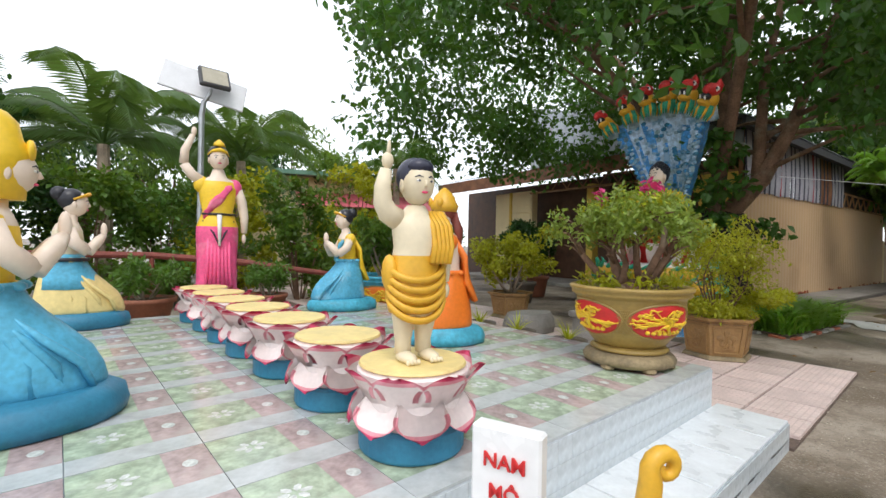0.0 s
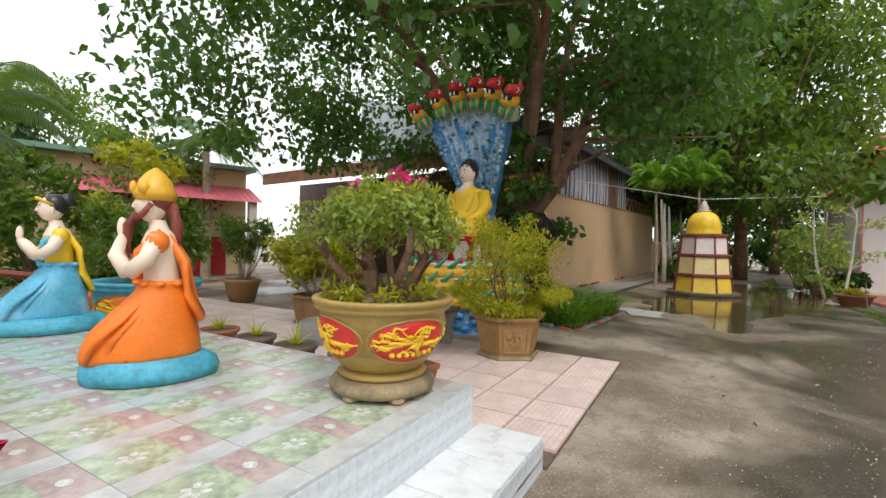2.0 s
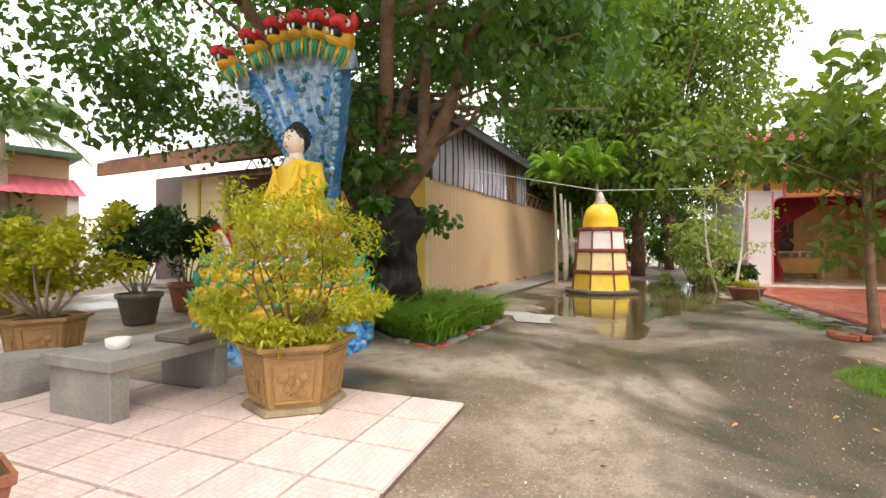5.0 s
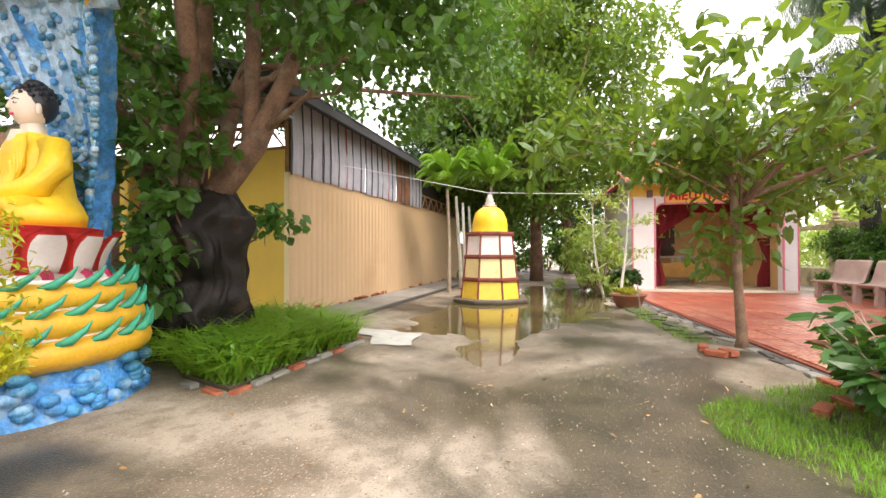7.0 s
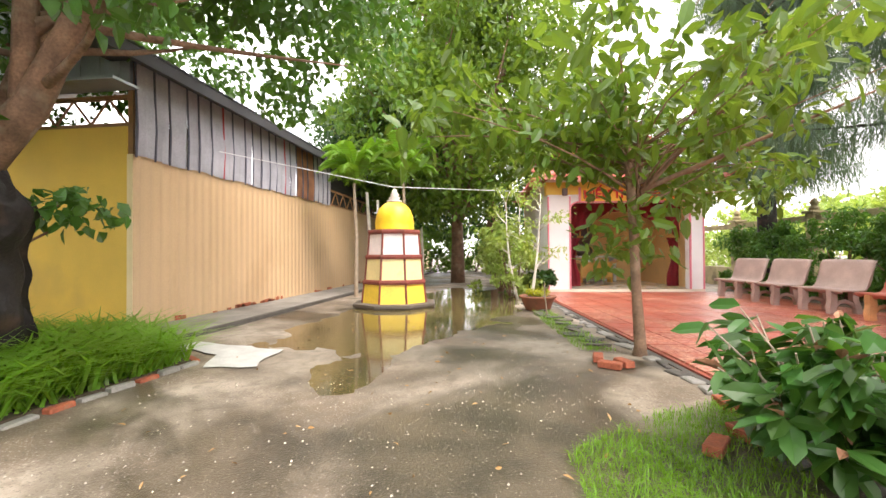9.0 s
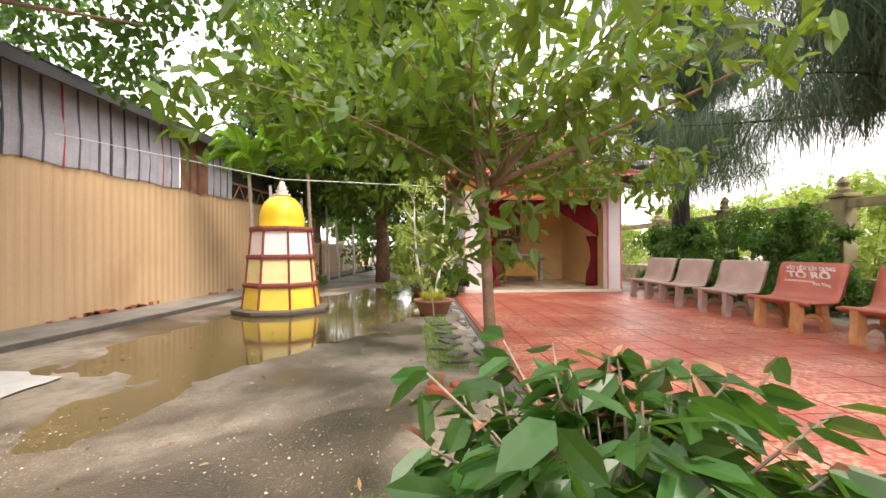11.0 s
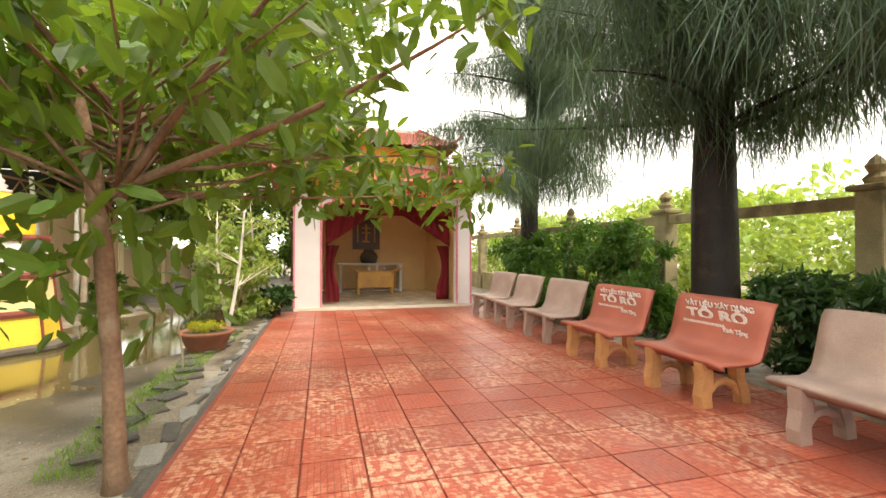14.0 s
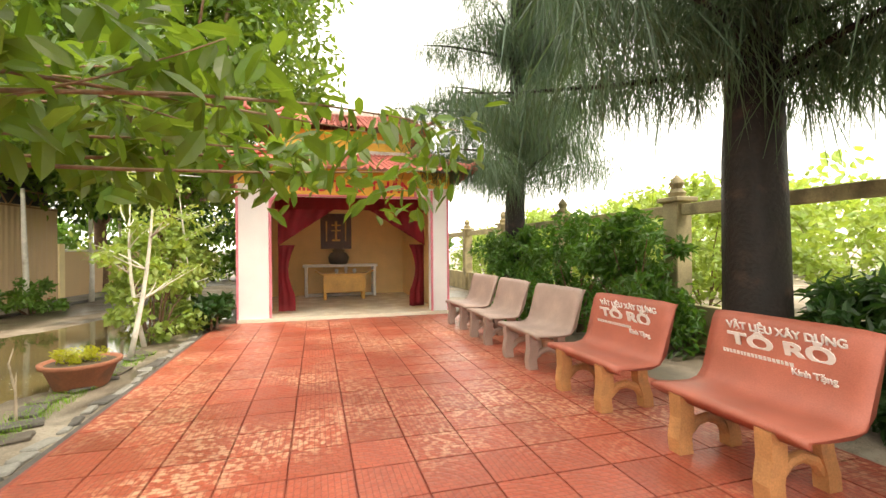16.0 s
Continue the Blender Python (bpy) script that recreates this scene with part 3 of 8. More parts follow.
# gable end: yellow wall with open truss over it
bm = bmesh.new()
box(bm, 0.0, 0.12, 0.1, 2.3, 0, 3.0)
part("end_wall", bm, "yellow_wall", shed, "yellow plastered end wall")
bm = bmesh.new()
box(bm, 0.02, 0.1, 0.02, 0.1, 0, 4.0)
part("corner_post", bm, "truss", shed)
bm = bmesh.new()
box(bm, 0.02, 0.1, 0.1, 6.5, 3.0, 3.06)
box(bm, 0.02, 0.1, 0.1, 6.5, 3.42, 3.47)
part("gable_rail", bm, "truss", shed)
for i in range(9):
    bm = bmesh.new()
    y = 0.15 + i * 0.6
    tube(bm, [(0.06, y, 3.06), (0.06, y + 0.3, 3.43)], 0.018, 6)
    tube(bm, [(0.06, y + 0.3, 3.43), (0.06, y + 0.6, 3.06)], 0.018, 6)
    part("gable_bar", bm, "truss", shed)
for i in range(40):
    bm = bmesh.new()
    box(bm, -0.06 - 0.012 * (i % 2), 0.0, 0.0 + i * 0.16, 0.16 + i * 0.16, 3.62 + 0.01 * (i % 2), 4.0 + 0.048 * i)
    part("gable_sheet", bm, "roof_metal", shed, "grey corrugated sheet closing the gable")
bm = bmesh.new()
box(bm, -0.45, 0.0, -0.1, 6.5, 3.52, 3.56)
part("canopy_edge", bm, "roof_metal", shed)
# dark wall added inside the shed to stand for its shaded depth
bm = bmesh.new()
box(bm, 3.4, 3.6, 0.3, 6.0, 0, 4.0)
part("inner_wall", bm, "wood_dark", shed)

# lower yard wall that carries on past the shed
low = base("yard_wall", pose(24.45, 5.45, 0), "low beige plastered yard wall with pale coping", "wall", kind="structure")
bm = bmesh.new()
box(bm, 0, 14, 0, 0.14, -0.05, 1.45)
part("wall_face", bm, "beige", low)
bm = bmesh.new()
box(bm, -0.02, 14, -0.03, 0.17, 1.453, 1.53, bevel=0.01)
part("coping", bm, "ridge_white", low)
for i in range(5):
    bm = bmesh.new()
    box(bm, i * 3.2 - 0.02, i * 3.2 + 0.24, -0.06, 0.2, -0.05, 1.7, bevel=0.015)
    part("pier", bm, "cream_wall", low)

# old hall beside it, with its yellow pillars, in the shade of the tree
hall = base("hall", pose(11.6, 14.3, 0, 0, 0, -90), "low hall with cream pillars, dark open front and rusty tin roof", "building")
# back wall coloured dark in place of the hall's interior shade
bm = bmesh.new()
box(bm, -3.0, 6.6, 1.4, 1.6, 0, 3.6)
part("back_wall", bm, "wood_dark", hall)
for x, w, m in ((0.2, 0.8, "cream_wall"), (1.1, 1.0, "cream_wall"), (4.4, 0.25, "yellow_wall")):
    bm = bmesh.new()
    box(bm, x, x + w, 0.2, 0.5, 0, 3.2, bevel=0.02)
    part("pillar", bm, m, hall)
for i in range(10):
    bm = bmesh.new()
    box(bm, 1.14, 2.06, 0.165, 0.197, 0.2 + i * 0.28, 0.44 + i * 0.28, bevel=0.008)
    part("shutter_slat", bm, "cream_wall", hall)
bm = bmesh.new()
box(bm, 1.0, 1.1, 0.15, 0.5, 0, 3.2, bevel=0.01)
part("corner_strip", bm, "yellow_wall", hall)
bm = bmesh.new()
rows = []
for j in range(4):
    rows.append([bm.verts.new((-2.2 + 0.075 * i, -0.9 + 1.2 * j, 3.72 + 0.3 * j + 0.02 * (i % 2))) for i in range(116)])
for j in range(3):
    for i in range(115):
        bm.faces.new((rows[j][i], rows[j][i + 1], rows[j + 1][i + 1], rows[j + 1][i]))
part("roof", bm, "roof_metal", hall, "weathered corrugated tin roof")
bm = bmesh.new()
box(bm, -2.2, 6.4, -0.86, -0.8, 3.3, 3.7)
part("fascia", bm, "rust_sheet", hall, "rusty red fascia sheet")
bm = bmesh.new()
box(bm, -1.4, 6.5, -0.6, 1.4, 0, 0.1)
part("plinth", bm, "apron", hall)

# house with red doors far behind the pots
house = base("house", pose(5.6, 17.2, 0, 0, 0, -14), "small house with red doors, pink awning and green roof sheet", "house")
bm = bmesh.new()
box(bm, -3.5, 4.4, 0, 0.2, 0, 3.6)
part("wall", bm, "cream_wall", house)
bm = bmesh.new()
box(bm, -3.8, 4.6, -0.5, 3.5, 3.6, 3.75)
part("roof", bm, "green_roof", house)
bm = bmesh.new()
rows = [[bm.verts.new((-0.6 + 0.1 * i, -1.5 + 0.75 * j, 2.45 + 0.3 * j + 0.02 * (i % 2))) for i in range(52)] for j in range(3)]
for j in range(2):
    for i in range(51):
        bm.faces.new((rows[j][i], rows[j][i + 1], rows[j + 1][i + 1], rows[j + 1][i]))
part("awning", bm, "pink_roof", house, "pink corrugated awning")
for i in range(3):
    bm = bmesh.new()
    box(bm, -0.2 + i * 1.35, 1.05 + i * 1.35, -0.06, -0.004, 0, 1.3, bevel=0.01)
    if i % 2:
        box(bm, -0.2 + i * 1.35, 1.05 + i * 1.35, -0.06, -0.004, 1.3, 2.3, bevel=0.01)
    d = part("door", bm, "red_door", house, "red painted metal door")
    if not i % 2:
        for k in range(9):
            bm = bmesh.new()
            box(bm, -0.15 + i * 1.35 + k * 0.14, -0.11 + i * 1.35 + k * 0.14, -0.05, -0.02, 1.3, 2.3)
            part("grille_bar", bm, "white_paint", d)
for i in range(2):
    bm = bmesh.new()
    box(bm, -0.9 + i * 5.0, -0.65 + i * 5.0, -1.4, -1.15, 0, 2.5, bevel=0.02)
    part("post", bm, "ridge_white", house)

# ---- raised platform with one step ----
bm = bmesh.new()
box(bm, -6.0, 0.0, 0.0, 4.15, -0.05, 0.41)
plat = thing("platform", bm, "marble", yard(3.18, 2.45), "raised statue platform faced with pale marble tile", "platform", kind="structure")
bm = bmesh.new()
box(bm, -6.0, 0.1, -0.39, -0.003, -0.05, 0.16)
step = thing("step", bm, "marble", yard(3.18, 2.45), "broad step with grey mosaic risers", "step", kind="structure")

# ---- shrine ----
shrine = base("shrine", PL(8.9, -0.1), "small open shrine, white pillars with pink edges, red tiled roof", "shrine")
W0, W1, D = -0.25, -4.5, 4.6
bm = bmesh.new()
box(bm, -0.05, D, W1, W0, -0.05, 0.1)
part("floor", bm, "cream_floor", shrine, "glossy cream tile floor")
bm = bmesh.new()
box(bm, D - 0.15, D, W1, W0, 0.1, 3.1)
part("back_wall", bm, "interior", shrine)
for a, b in ((W0 - 0.16, W0), (W1, W1 + 0.16)):
    bm = bmesh.new()
    box(bm, 0.3, D - 0.153, a, b, 0.1, 3.1)
    part("side_wall", bm, "white_paint", shrine)
    bm = bmesh.new()
    c = a - 0.012 if a > -2 else b
    box(bm, 0.3, D - 0.16, c, c + 0.01, 0.1, 3.1)
    part("side_lining", bm, "interior", shrine)
for a, b in ((W0 - 0.6, W0), (W1, W1 + 0.36)):
    bm = bmesh.new()
    box(bm, 0.0, 0.297, a, b, -0.04, 2.75)
    p = part("pillar", bm, "white_paint", shrine)
    for e in (a, b):
        bm = bmesh.new()
        box(bm, -0.025, 0.03, e - 0.022, e + 0.022, -0.03, 2.7, bevel=0.008)
        part("edge_trim", bm, "pink_trim", p)
bm = bmesh.new()
a0, b0 = W1 + 0.36, W0 - 0.6
pts = [(b0 + 0.0, 2.75), (b0 + 0.0, 2.32)]
for i in range(7):
    t = i / 6 * math.pi / 2
    pts.append((b0 - 0.24 * (1 - math.cos(t)), 2.32 + 0.22 * math.sin(t)))
for i in range(7):
    t = i / 6 * math.pi / 2
    pts.append((a0 + 0.24 * (1 - math.sin(t)), 2.32 + 0.22 * math.cos(t)))
pts += [(a0, 2.75)]
f, k = ring(bm, [(0.002, y, z) for y, z in pts]), ring(bm, [(0.29, y, z) for y, z in pts])
bridge(bm, f, k)
bm.faces.new(f)
bm.faces.new(k[::-1])
part("lintel", bm, "white_paint", shrine)
bm = bmesh.new()
arch = [(-0.02, y, z) for y, z in pts[2:-1]]
tube(bm, [(-0.012, b0, 1.2)] + [(-0.012, p[1], p[2]) for p in arch] + [(-0.012, a0, 1.2)], 0.028, 6)
part("arch_trim", bm, "pink_trim", shrine)
bm = bmesh.new()
box(bm, 0.0, 0.3, W1 - 0.05, W0 + 0.05, 2.75, 3.1)
part("beam", bm, "yellow_wall", shrine)
bm = bmesh.new()
box(bm, -0.04, -0.004, -3.75, -1.15, 2.56, 2.92, bevel=0.01)
band = part("name_band", bm, "band_yellow", shrine, "yellow name band with red raised letters")
text("name_letters", "MIẾU THỜ THẦN", 0.32, "letter_red", band, pose(-0.05, -2.45, 2.735, 90, 0, -90), 0.012, bold=0.03)
for y in (-1.12, -3.78):
    bm = bmesh.new()
    box(bm, -0.05, -0.004, y - 0.03, y + 0.03, 2.56, 2.95, bevel=0.008)
    part("band_end", bm, "pink_trim", band)
bm = bmesh.new()
box(bm, 0.0, D, W1, W0, 3.1, 3.18)
part("ceiling_slab", bm, "white_paint", shrine)


def tiled_slope(parent, u0, u1, v0, v1, z0, z1, axis, inset=0.0):
    """Roof slope of overlapping round tiles; the eave lies at u0 and the ridge at u1."""
    bm = bmesh.new()
    n, rows = max(6, int(abs(v1 - v0) / 0.13)), max(3, int(abs(u1 - u0) / 0.17))
    for r in range(rows):
        t0, t1 = r / rows, (r + 1) / rows + 0.06
        for i in range(n):
            a = v0 + (v1 - v0) * i / n
            b = v0 + (v1 - v0) * (i + 1) / n
            mid = (v0 + v1) / 2
            def sh(v, t):
                return mid + (v - mid) * (1 - inset * t)
            vs = []
            for t, lift in ((t0, 0.03), (t1, 0.0)):
                for v, h in ((a, 0.0), ((a + b) / 2, 0.045), (b, 0.0)):
                    u, vv, z = u0 + (u1 - u0) * t, sh(v, t), z0 + (z1 - z0) * t + h + lift
                    z += 0.10 * abs((vv - mid) / ((v1 - v0) / 2)) ** 4 * (1 - t)
                    vs.append(bm.verts.new((u, vv, z) if axis == "x" else (vv, u, z)))
            bm.faces.new((vs[0], vs[1], vs[4], vs[3]))
            bm.faces.new((vs[1], vs[2], vs[5], vs[4]))
    return part("roof_slope", bm, "tile_roof", parent, "red barrel tile roof slope")


tiled_slope(shrine, -0.65, 1.0, W1 - 0.45, W0 + 0.45, 2.98, 3.6, "x", 0.3)
tiled_slope(shrine, D + 0.5, 3.6, W1 - 0.45, W0 + 0.45, 2.98, 3.6, "x", 0.3)
tiled_slope(shrine, W0 + 0.55, W0 - 0.55, -0.6, D + 0.45, 2.98, 3.6, "y", 0.3)
tiled_slope(shrine, W1 - 0.55, W1 + 0.55, -0.6, D + 0.45, 2.98, 3.6, "y", 0.3)
bm = bmesh.new()
box(bm, 1.0, 3.6, W1 + 0.6, W0 - 0.6, 3.18, 4.15)
part("upper_drum", bm, "yellow_wall", shrine)
tiled_slope(shrine, 0.55, 2.25, W1 + 0.2, W0 - 0.2, 4.1, 4.85, "x", 0.25)
tiled_slope(shrine, 4.05, 2.35, W1 + 0.2, W0 - 0.2, 4.1, 4.85, "x", 0.25)
tiled_slope(shrine, W0 - 0.1, W0 - 0.9, 0.6, 4.0, 4.1, 4.85, "y", 0.7)
tiled_slope(shrine, W1 + 0.1, W1 + 0.9, 0.6, 4.0, 4.1, 4.85, "y", 0.7)
for z, u, y0, y1 in ((3.62, 1.0, W1 + 0.6, W0 - 0.6), (4.9, 2.3, W1 + 0.9, W0 - 0.9)):
    bm = bmesh.new()
    box(bm, u - 0.06, u + 0.06, y0, y1, z - 0.04, z + 0.09, bevel=0.02)
    part("ridge", bm, "ridge_white", shrine)
for su, sv, z, r in ((-0.65, W0 + 0.45, 3.05, 1.2), (-0.65, W1 - 0.45, 3.05, 1.2), (D + 0.5, W0 + 0.45, 3.05, 1.2), (D + 0.5, W1 - 0.45, 3.05, 1.2), (0.55, W0 - 0.2, 4.15, 0.9), (0.55, W1 + 0.2, 4.15, 0.9), (4.05, W0 - 0.2, 4.15, 0.9), (4.05, W1 + 0.2, 4.15, 0.9)):
    bm = bmesh.new()
    du, dv = (1 if su < 2 else -1), (1 if sv < -2.4 else -1)
    tube(bm, [(su + du * r, sv + dv * r, z + 0.55), (su + du * 0.4, sv + dv * 0.4, z + 0.2), (su + du * 0.1, sv + dv * 0.1, z + 0.12), (su - du * 0.1, sv - dv * 0.1, z + 0.25), (su - du * 0.1, sv - dv * 0.1, z + 0.42)], [0.06, 0.06, 0.05, 0.04, 0.015], 7)
    part("corner_ridge", bm, "tile_roof", shrine, "upturned corner ridge")

# ---- boundary fence behind the benches ----
fence = base("fence", PL(0, -7.0), "weathered concrete fence with posts and top rail", "fence")
for i in range(9):
    bm = bmesh.new()
    u = -11.05 + i * 3.2
    box(bm, u - 0.14, u + 0.14, -0.14, 0.14, 0, 2.1, bevel=0.015)
    box(bm, u - 0.2, u + 0.2, -0.2, 0.2, 2.1, 2.17, bevel=0.015)
    lathe(bm, [(0.1, 2.17), (0.13, 2.24), (0.07, 2.3), (0.11, 2.38), (0.06, 2.46), (0.0001, 2.52)], 10, 0, (u, 0, 0))
    part("post", bm, "fence", fence)
    bm = bmesh.new()
    box(bm, u + 0.143, u + 3.057, -0.07, 0.07, 1.9, 2.06, bevel=0.01)
    part("rail", bm, "fence", fence)
    bm = bmesh.new()
    box(bm, u + 0.143, u + 3.057, -0.06, 0.06, -0.02, 0.62, bevel=0.01)
    part("low_wall", bm, "fence", fence)

# plaza slab
bm = bmesh.new()
box(bm, -6.5, 8.82, -5.3, 0.0, -0.05, 0.025)
plaza = thing("plaza", bm, "red_tile_dark", PL(0, 0), "raised plaza of red patterned paving tiles", "pavement", kind="structure")
bm = bmesh.new()
box(bm, -6.4, 8.8, 0.003, 0.07, -0.05, 0.006)
kerb = thing("kerb", bm, "dark_kerb", PL(0, 0), "rough broken stone kerb beside the red plaza", "kerb", kind="structure")
rng = random.Random(77)
u = -6.3
while u < 8.7:
    w, d, h = rng.uniform(0.12, 0.4), rng.uniform(0.05, 0.15), rng.uniform(0.006, 0.028)
    bm = bmesh.new()
    box(bm, -w / 2, w / 2, -d / 2, d / 2, -0.04, h, bevel=0.012)
    for v in bm.verts:
        v.co += Vector((noise.noise(v.co * 9 + Vector((u, 0, 0))), noise.noise(v.co * 9 + Vector((0, u, 0))), 0.25 * noise.noise(v.co * 9 + Vector((0, 0, u))))) * 0.05
    p = part("stone", bm, "dark_kerb" if rng.random() < 0.2 else "apron", kerb)
    p.matrix_basis = pose(u + w / 2, 0.09 + d / 2 + rng.uniform(-0.02, 0.03), 0, rng.uniform(-4, 4), rng.uniform(-4, 4), rng.uniform(-14, 14))
    u += w + rng.uniform(0.0, 0.05)
# pavement slab of the tiled yard
bm = bmesh.new()
polygon(bm, [(0.1, -0.42), (2.68, -0.42), (2.68, 1.58), (2.28, 1.58), (2.28, 3.58), (3.08, 3.58), (3.08, 10.38), (0.1, 10.38)], -0.05, 0.012)
court = thing("pavement", bm, "joint", yard(3.18, 2.45), "courtyard of pale pink square paving tiles", "pavement", kind="structure")


# ---- trees ----
def fluted(bm, pts, radii, seg=72, rows=44):
    """Thick old trunk: buttressed foot, deep upright furrows and knots."""
    rings = []
    for j in range(rows + 1):
        q = j / rows * (len(pts) - 1)
        i = min(int(q), len(pts) - 2)
        c, r = Vector(pts[i]).lerp(Vector(pts[i + 1]), q - i), radii[i] + (radii[i + 1] - radii[i]) * (q - i)
        row = []
        for k in range(seg):
            a = 2 * math.pi * k / seg
            d = Vector((math.cos(a), math.sin(a), 0))
            f = 0.13 * noise.noise(Vector((d.x * 2.6, d.y * 2.6, c.z * 0.5))) + 0.1 - 0.36 * abs(noise.noise(Vector((d.x * 4.2, d.y * 4.2, c.z * 0.45 + 5)))) + 0.035 * noise.noise(Vector((d.x * 14, d.y * 14, c.z * 5)))
            row.append(c + d * (r * (1.03 + f)))
        rings.append(ring(bm, row))
    for a, b in zip(rings, rings[1:]):
        bridge(bm, a, b)
    bm.faces.new(rings[0][::-1])
    bm.faces.new(rings[-1])


def tree(name, at, trunk, limbs, label, bark, crowns, category="tree", stem_label=""):
    """trunk: (points, radii); limbs: list of (points, radii); crowns: list of leaves() settings."""
    ob = base(name, at, label, category)
    bm = bmesh.new()
    if trunk[1][0] > 0.3:
        fluted(bm, trunk[0], trunk[1])
    else:
        tube(bm, trunk[0], trunk[1], 14)
    for v in bm.verts:
        v.co += Vector((noise.noise(v.co * 3.1), noise.noise(v.co * 3.1 + Vector((7, 0, 0))), 0)) * 0.16 * (1 if trunk[1][0] > 0.3 else 0.25) * min(1, trunk[1][0] * 2)
    part("trunk", bm, bark, ob, stem_label, smooth=True)
    for p, r in limbs:
        bm = bmesh.new()
        tube(bm, p, r, 8)
        part("limb", bm, "bark" if bark == "bark_dark" else bark, ob, smooth=True)
    for k, c in enumerate(crowns):
        leaves("crown", parent=ob, seed=k + 5, **c)
    return ob


# the great bodhi tree
rng = random.Random(11)
tips = []
limbs = []
mains = [((0.0, 0.05, 1.5), (0.14, -0.72, 2.42), (0.22, -1.08, 3.2), (0.5, -1.65, 5.2)), ((0.13, -0.66, 2.36), (0.13, -0.68, 2.9), (0.08, -0.75, 4.2), (0.2, -1.1, 6.2)),
         ((-0.1, 0.0, 1.5), (-0.6, -0.5, 3.2), (-1.6, -1.2, 5.0), (-2.6, -2.0, 6.2)), ((-0.2, 0.1, 1.4), (-0.8, 0.6, 3.2), (-1.9, 1.3, 4.8), (-3.2, 2.4, 6.0)),
         ((0.1, 0.2, 1.5), (0.5, 1.0, 3.2), (1.2, 2.2, 5.0), (1.6, 3.4, 6.5)), ((0.2, 0.0, 1.5), (0.9, 0.2, 3.4), (2.0, 0.4, 5.2), (3.2, 0.4, 6.6)), ((0, 0, 1.6), (-0.1, -0.2, 3.5), (-0.2, -0.3, 5.5), (-0.4, -0.5, 7.6))]
for m in mains:
    limbs.append((m, [0.19, 0.14, 0.1, 0.045] if m is mains[0] else [0.11, 0.1, 0.075, 0.04]))
    for k in range(9):
        a = Vector(m[2]).lerp(Vector(m[3]), rng.random()) if k % 3 else Vector(m[1]).lerp(Vector(m[2]), rng.random())
        d = Vector((rng.uniform(-1, 1), rng.uniform(-1, 1), rng.uniform(-0.1, 0.6))).normalized() * rng.uniform(1.2, 2.6)
        p = limb(a, a + d, 0.12, 4, rng)
        limbs.append((p, [0.05, 0.04, 0.03, 0.02, 0.008]))
        tips += [p[2], p[4]]
cen = [tuple(t) for t in tips if t[2] > 2.6 and not (-4.8 < t[0] < -0.9 and abs(t[1]) < 2.6 and t[2] < 4.6) and not (t[0] > 2.0 and t[1] < 0.3) and not (t[0] > -0.4 and t[1] < 0.8 and t[2] < 3.9)]
for k in range(400):
    a, r = rng.uniform(0, 2 * math.pi), 6.4 * math.sqrt(rng.random())
    z = rng.uniform(3.1, 8.2) if r < 4 else rng.uniform(3.0, 6.5)
    if k > 330:
        z = rng.uniform(4.6, 8.0 - 0.3 * r)
    if z > 8.6 - 0.35 * r:
        z = 3.4 + rng.random() * 2
    c = (r * math.cos(a), r * math.sin(a), z)
    if (-4.8 < c[0] < -0.9 and abs(c[1]) < 2.6 and z < 4.6) or (c[0] > 2.0 and c[1] < 0.3) or c[1] < -3.9 or (c[0] > -0.4 and c[1] < 0.8 and z < 3.9):
        continue
    cen.append(c)
for k in range(30):
    cen.append((rng.uniform(0.6, 4.4), rng.uniform(-3.2, -1.0), rng.uniform(3.75, 5.2)))
BODHI = (8.76, 4.9)
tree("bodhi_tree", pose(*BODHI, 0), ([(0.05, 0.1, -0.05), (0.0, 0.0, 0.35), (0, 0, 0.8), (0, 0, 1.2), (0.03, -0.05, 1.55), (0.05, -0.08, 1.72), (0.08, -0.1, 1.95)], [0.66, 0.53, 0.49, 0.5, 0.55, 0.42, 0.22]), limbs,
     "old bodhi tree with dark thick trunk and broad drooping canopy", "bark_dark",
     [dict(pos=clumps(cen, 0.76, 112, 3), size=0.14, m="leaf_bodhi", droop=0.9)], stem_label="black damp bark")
# shoots round the trunk
shoot = [(-0.5, -0.2, 1.0), (-0.55, -0.1, 1.5), (-0.4, -0.35, 2.0), (-0.55, 0, 2.4), (-0.3, -0.4, 2.7), (-0.5, -0.3, 0.7), (-0.8, 0.1, 1.9), (0.45, -0.55, 1.6), (0.7, -0.6, 1.55), (-0.1, -0.5, 2.9), (-0.6, -0.6, 1.7), (-0.75, -0.5, 2.2), (-0.9, -0.3, 2.7), (-0.6, -0.5, 3.1), (-0.9, 0.2, 3.2), (-0.2, -0.7, 2.3), (-0.7, -0.6, 1.2)]
shoot = [(a - 0.22, c + 0.12, z) if a < 0.3 else (a + 0.1, c, z) for a, c, z in shoot]
b2 = base("bodhi_shoots", pose(*BODHI, 0), "leafy young shoots growing from the old trunk", "shrub")
for s in shoot:
    bm = bmesh.new()
    tube(bm, [(s[0] * 0.5, s[1] * 0.5, s[2] - 0.35), (s[0], s[1], s[2])], [0.015, 0.006], 5)
    part("stem", bm, "bark", b2)
leaves("foliage", clumps(shoot, 0.3, 60, 8), 0.15, "leaf_bodhi", b2, droop=0.6)


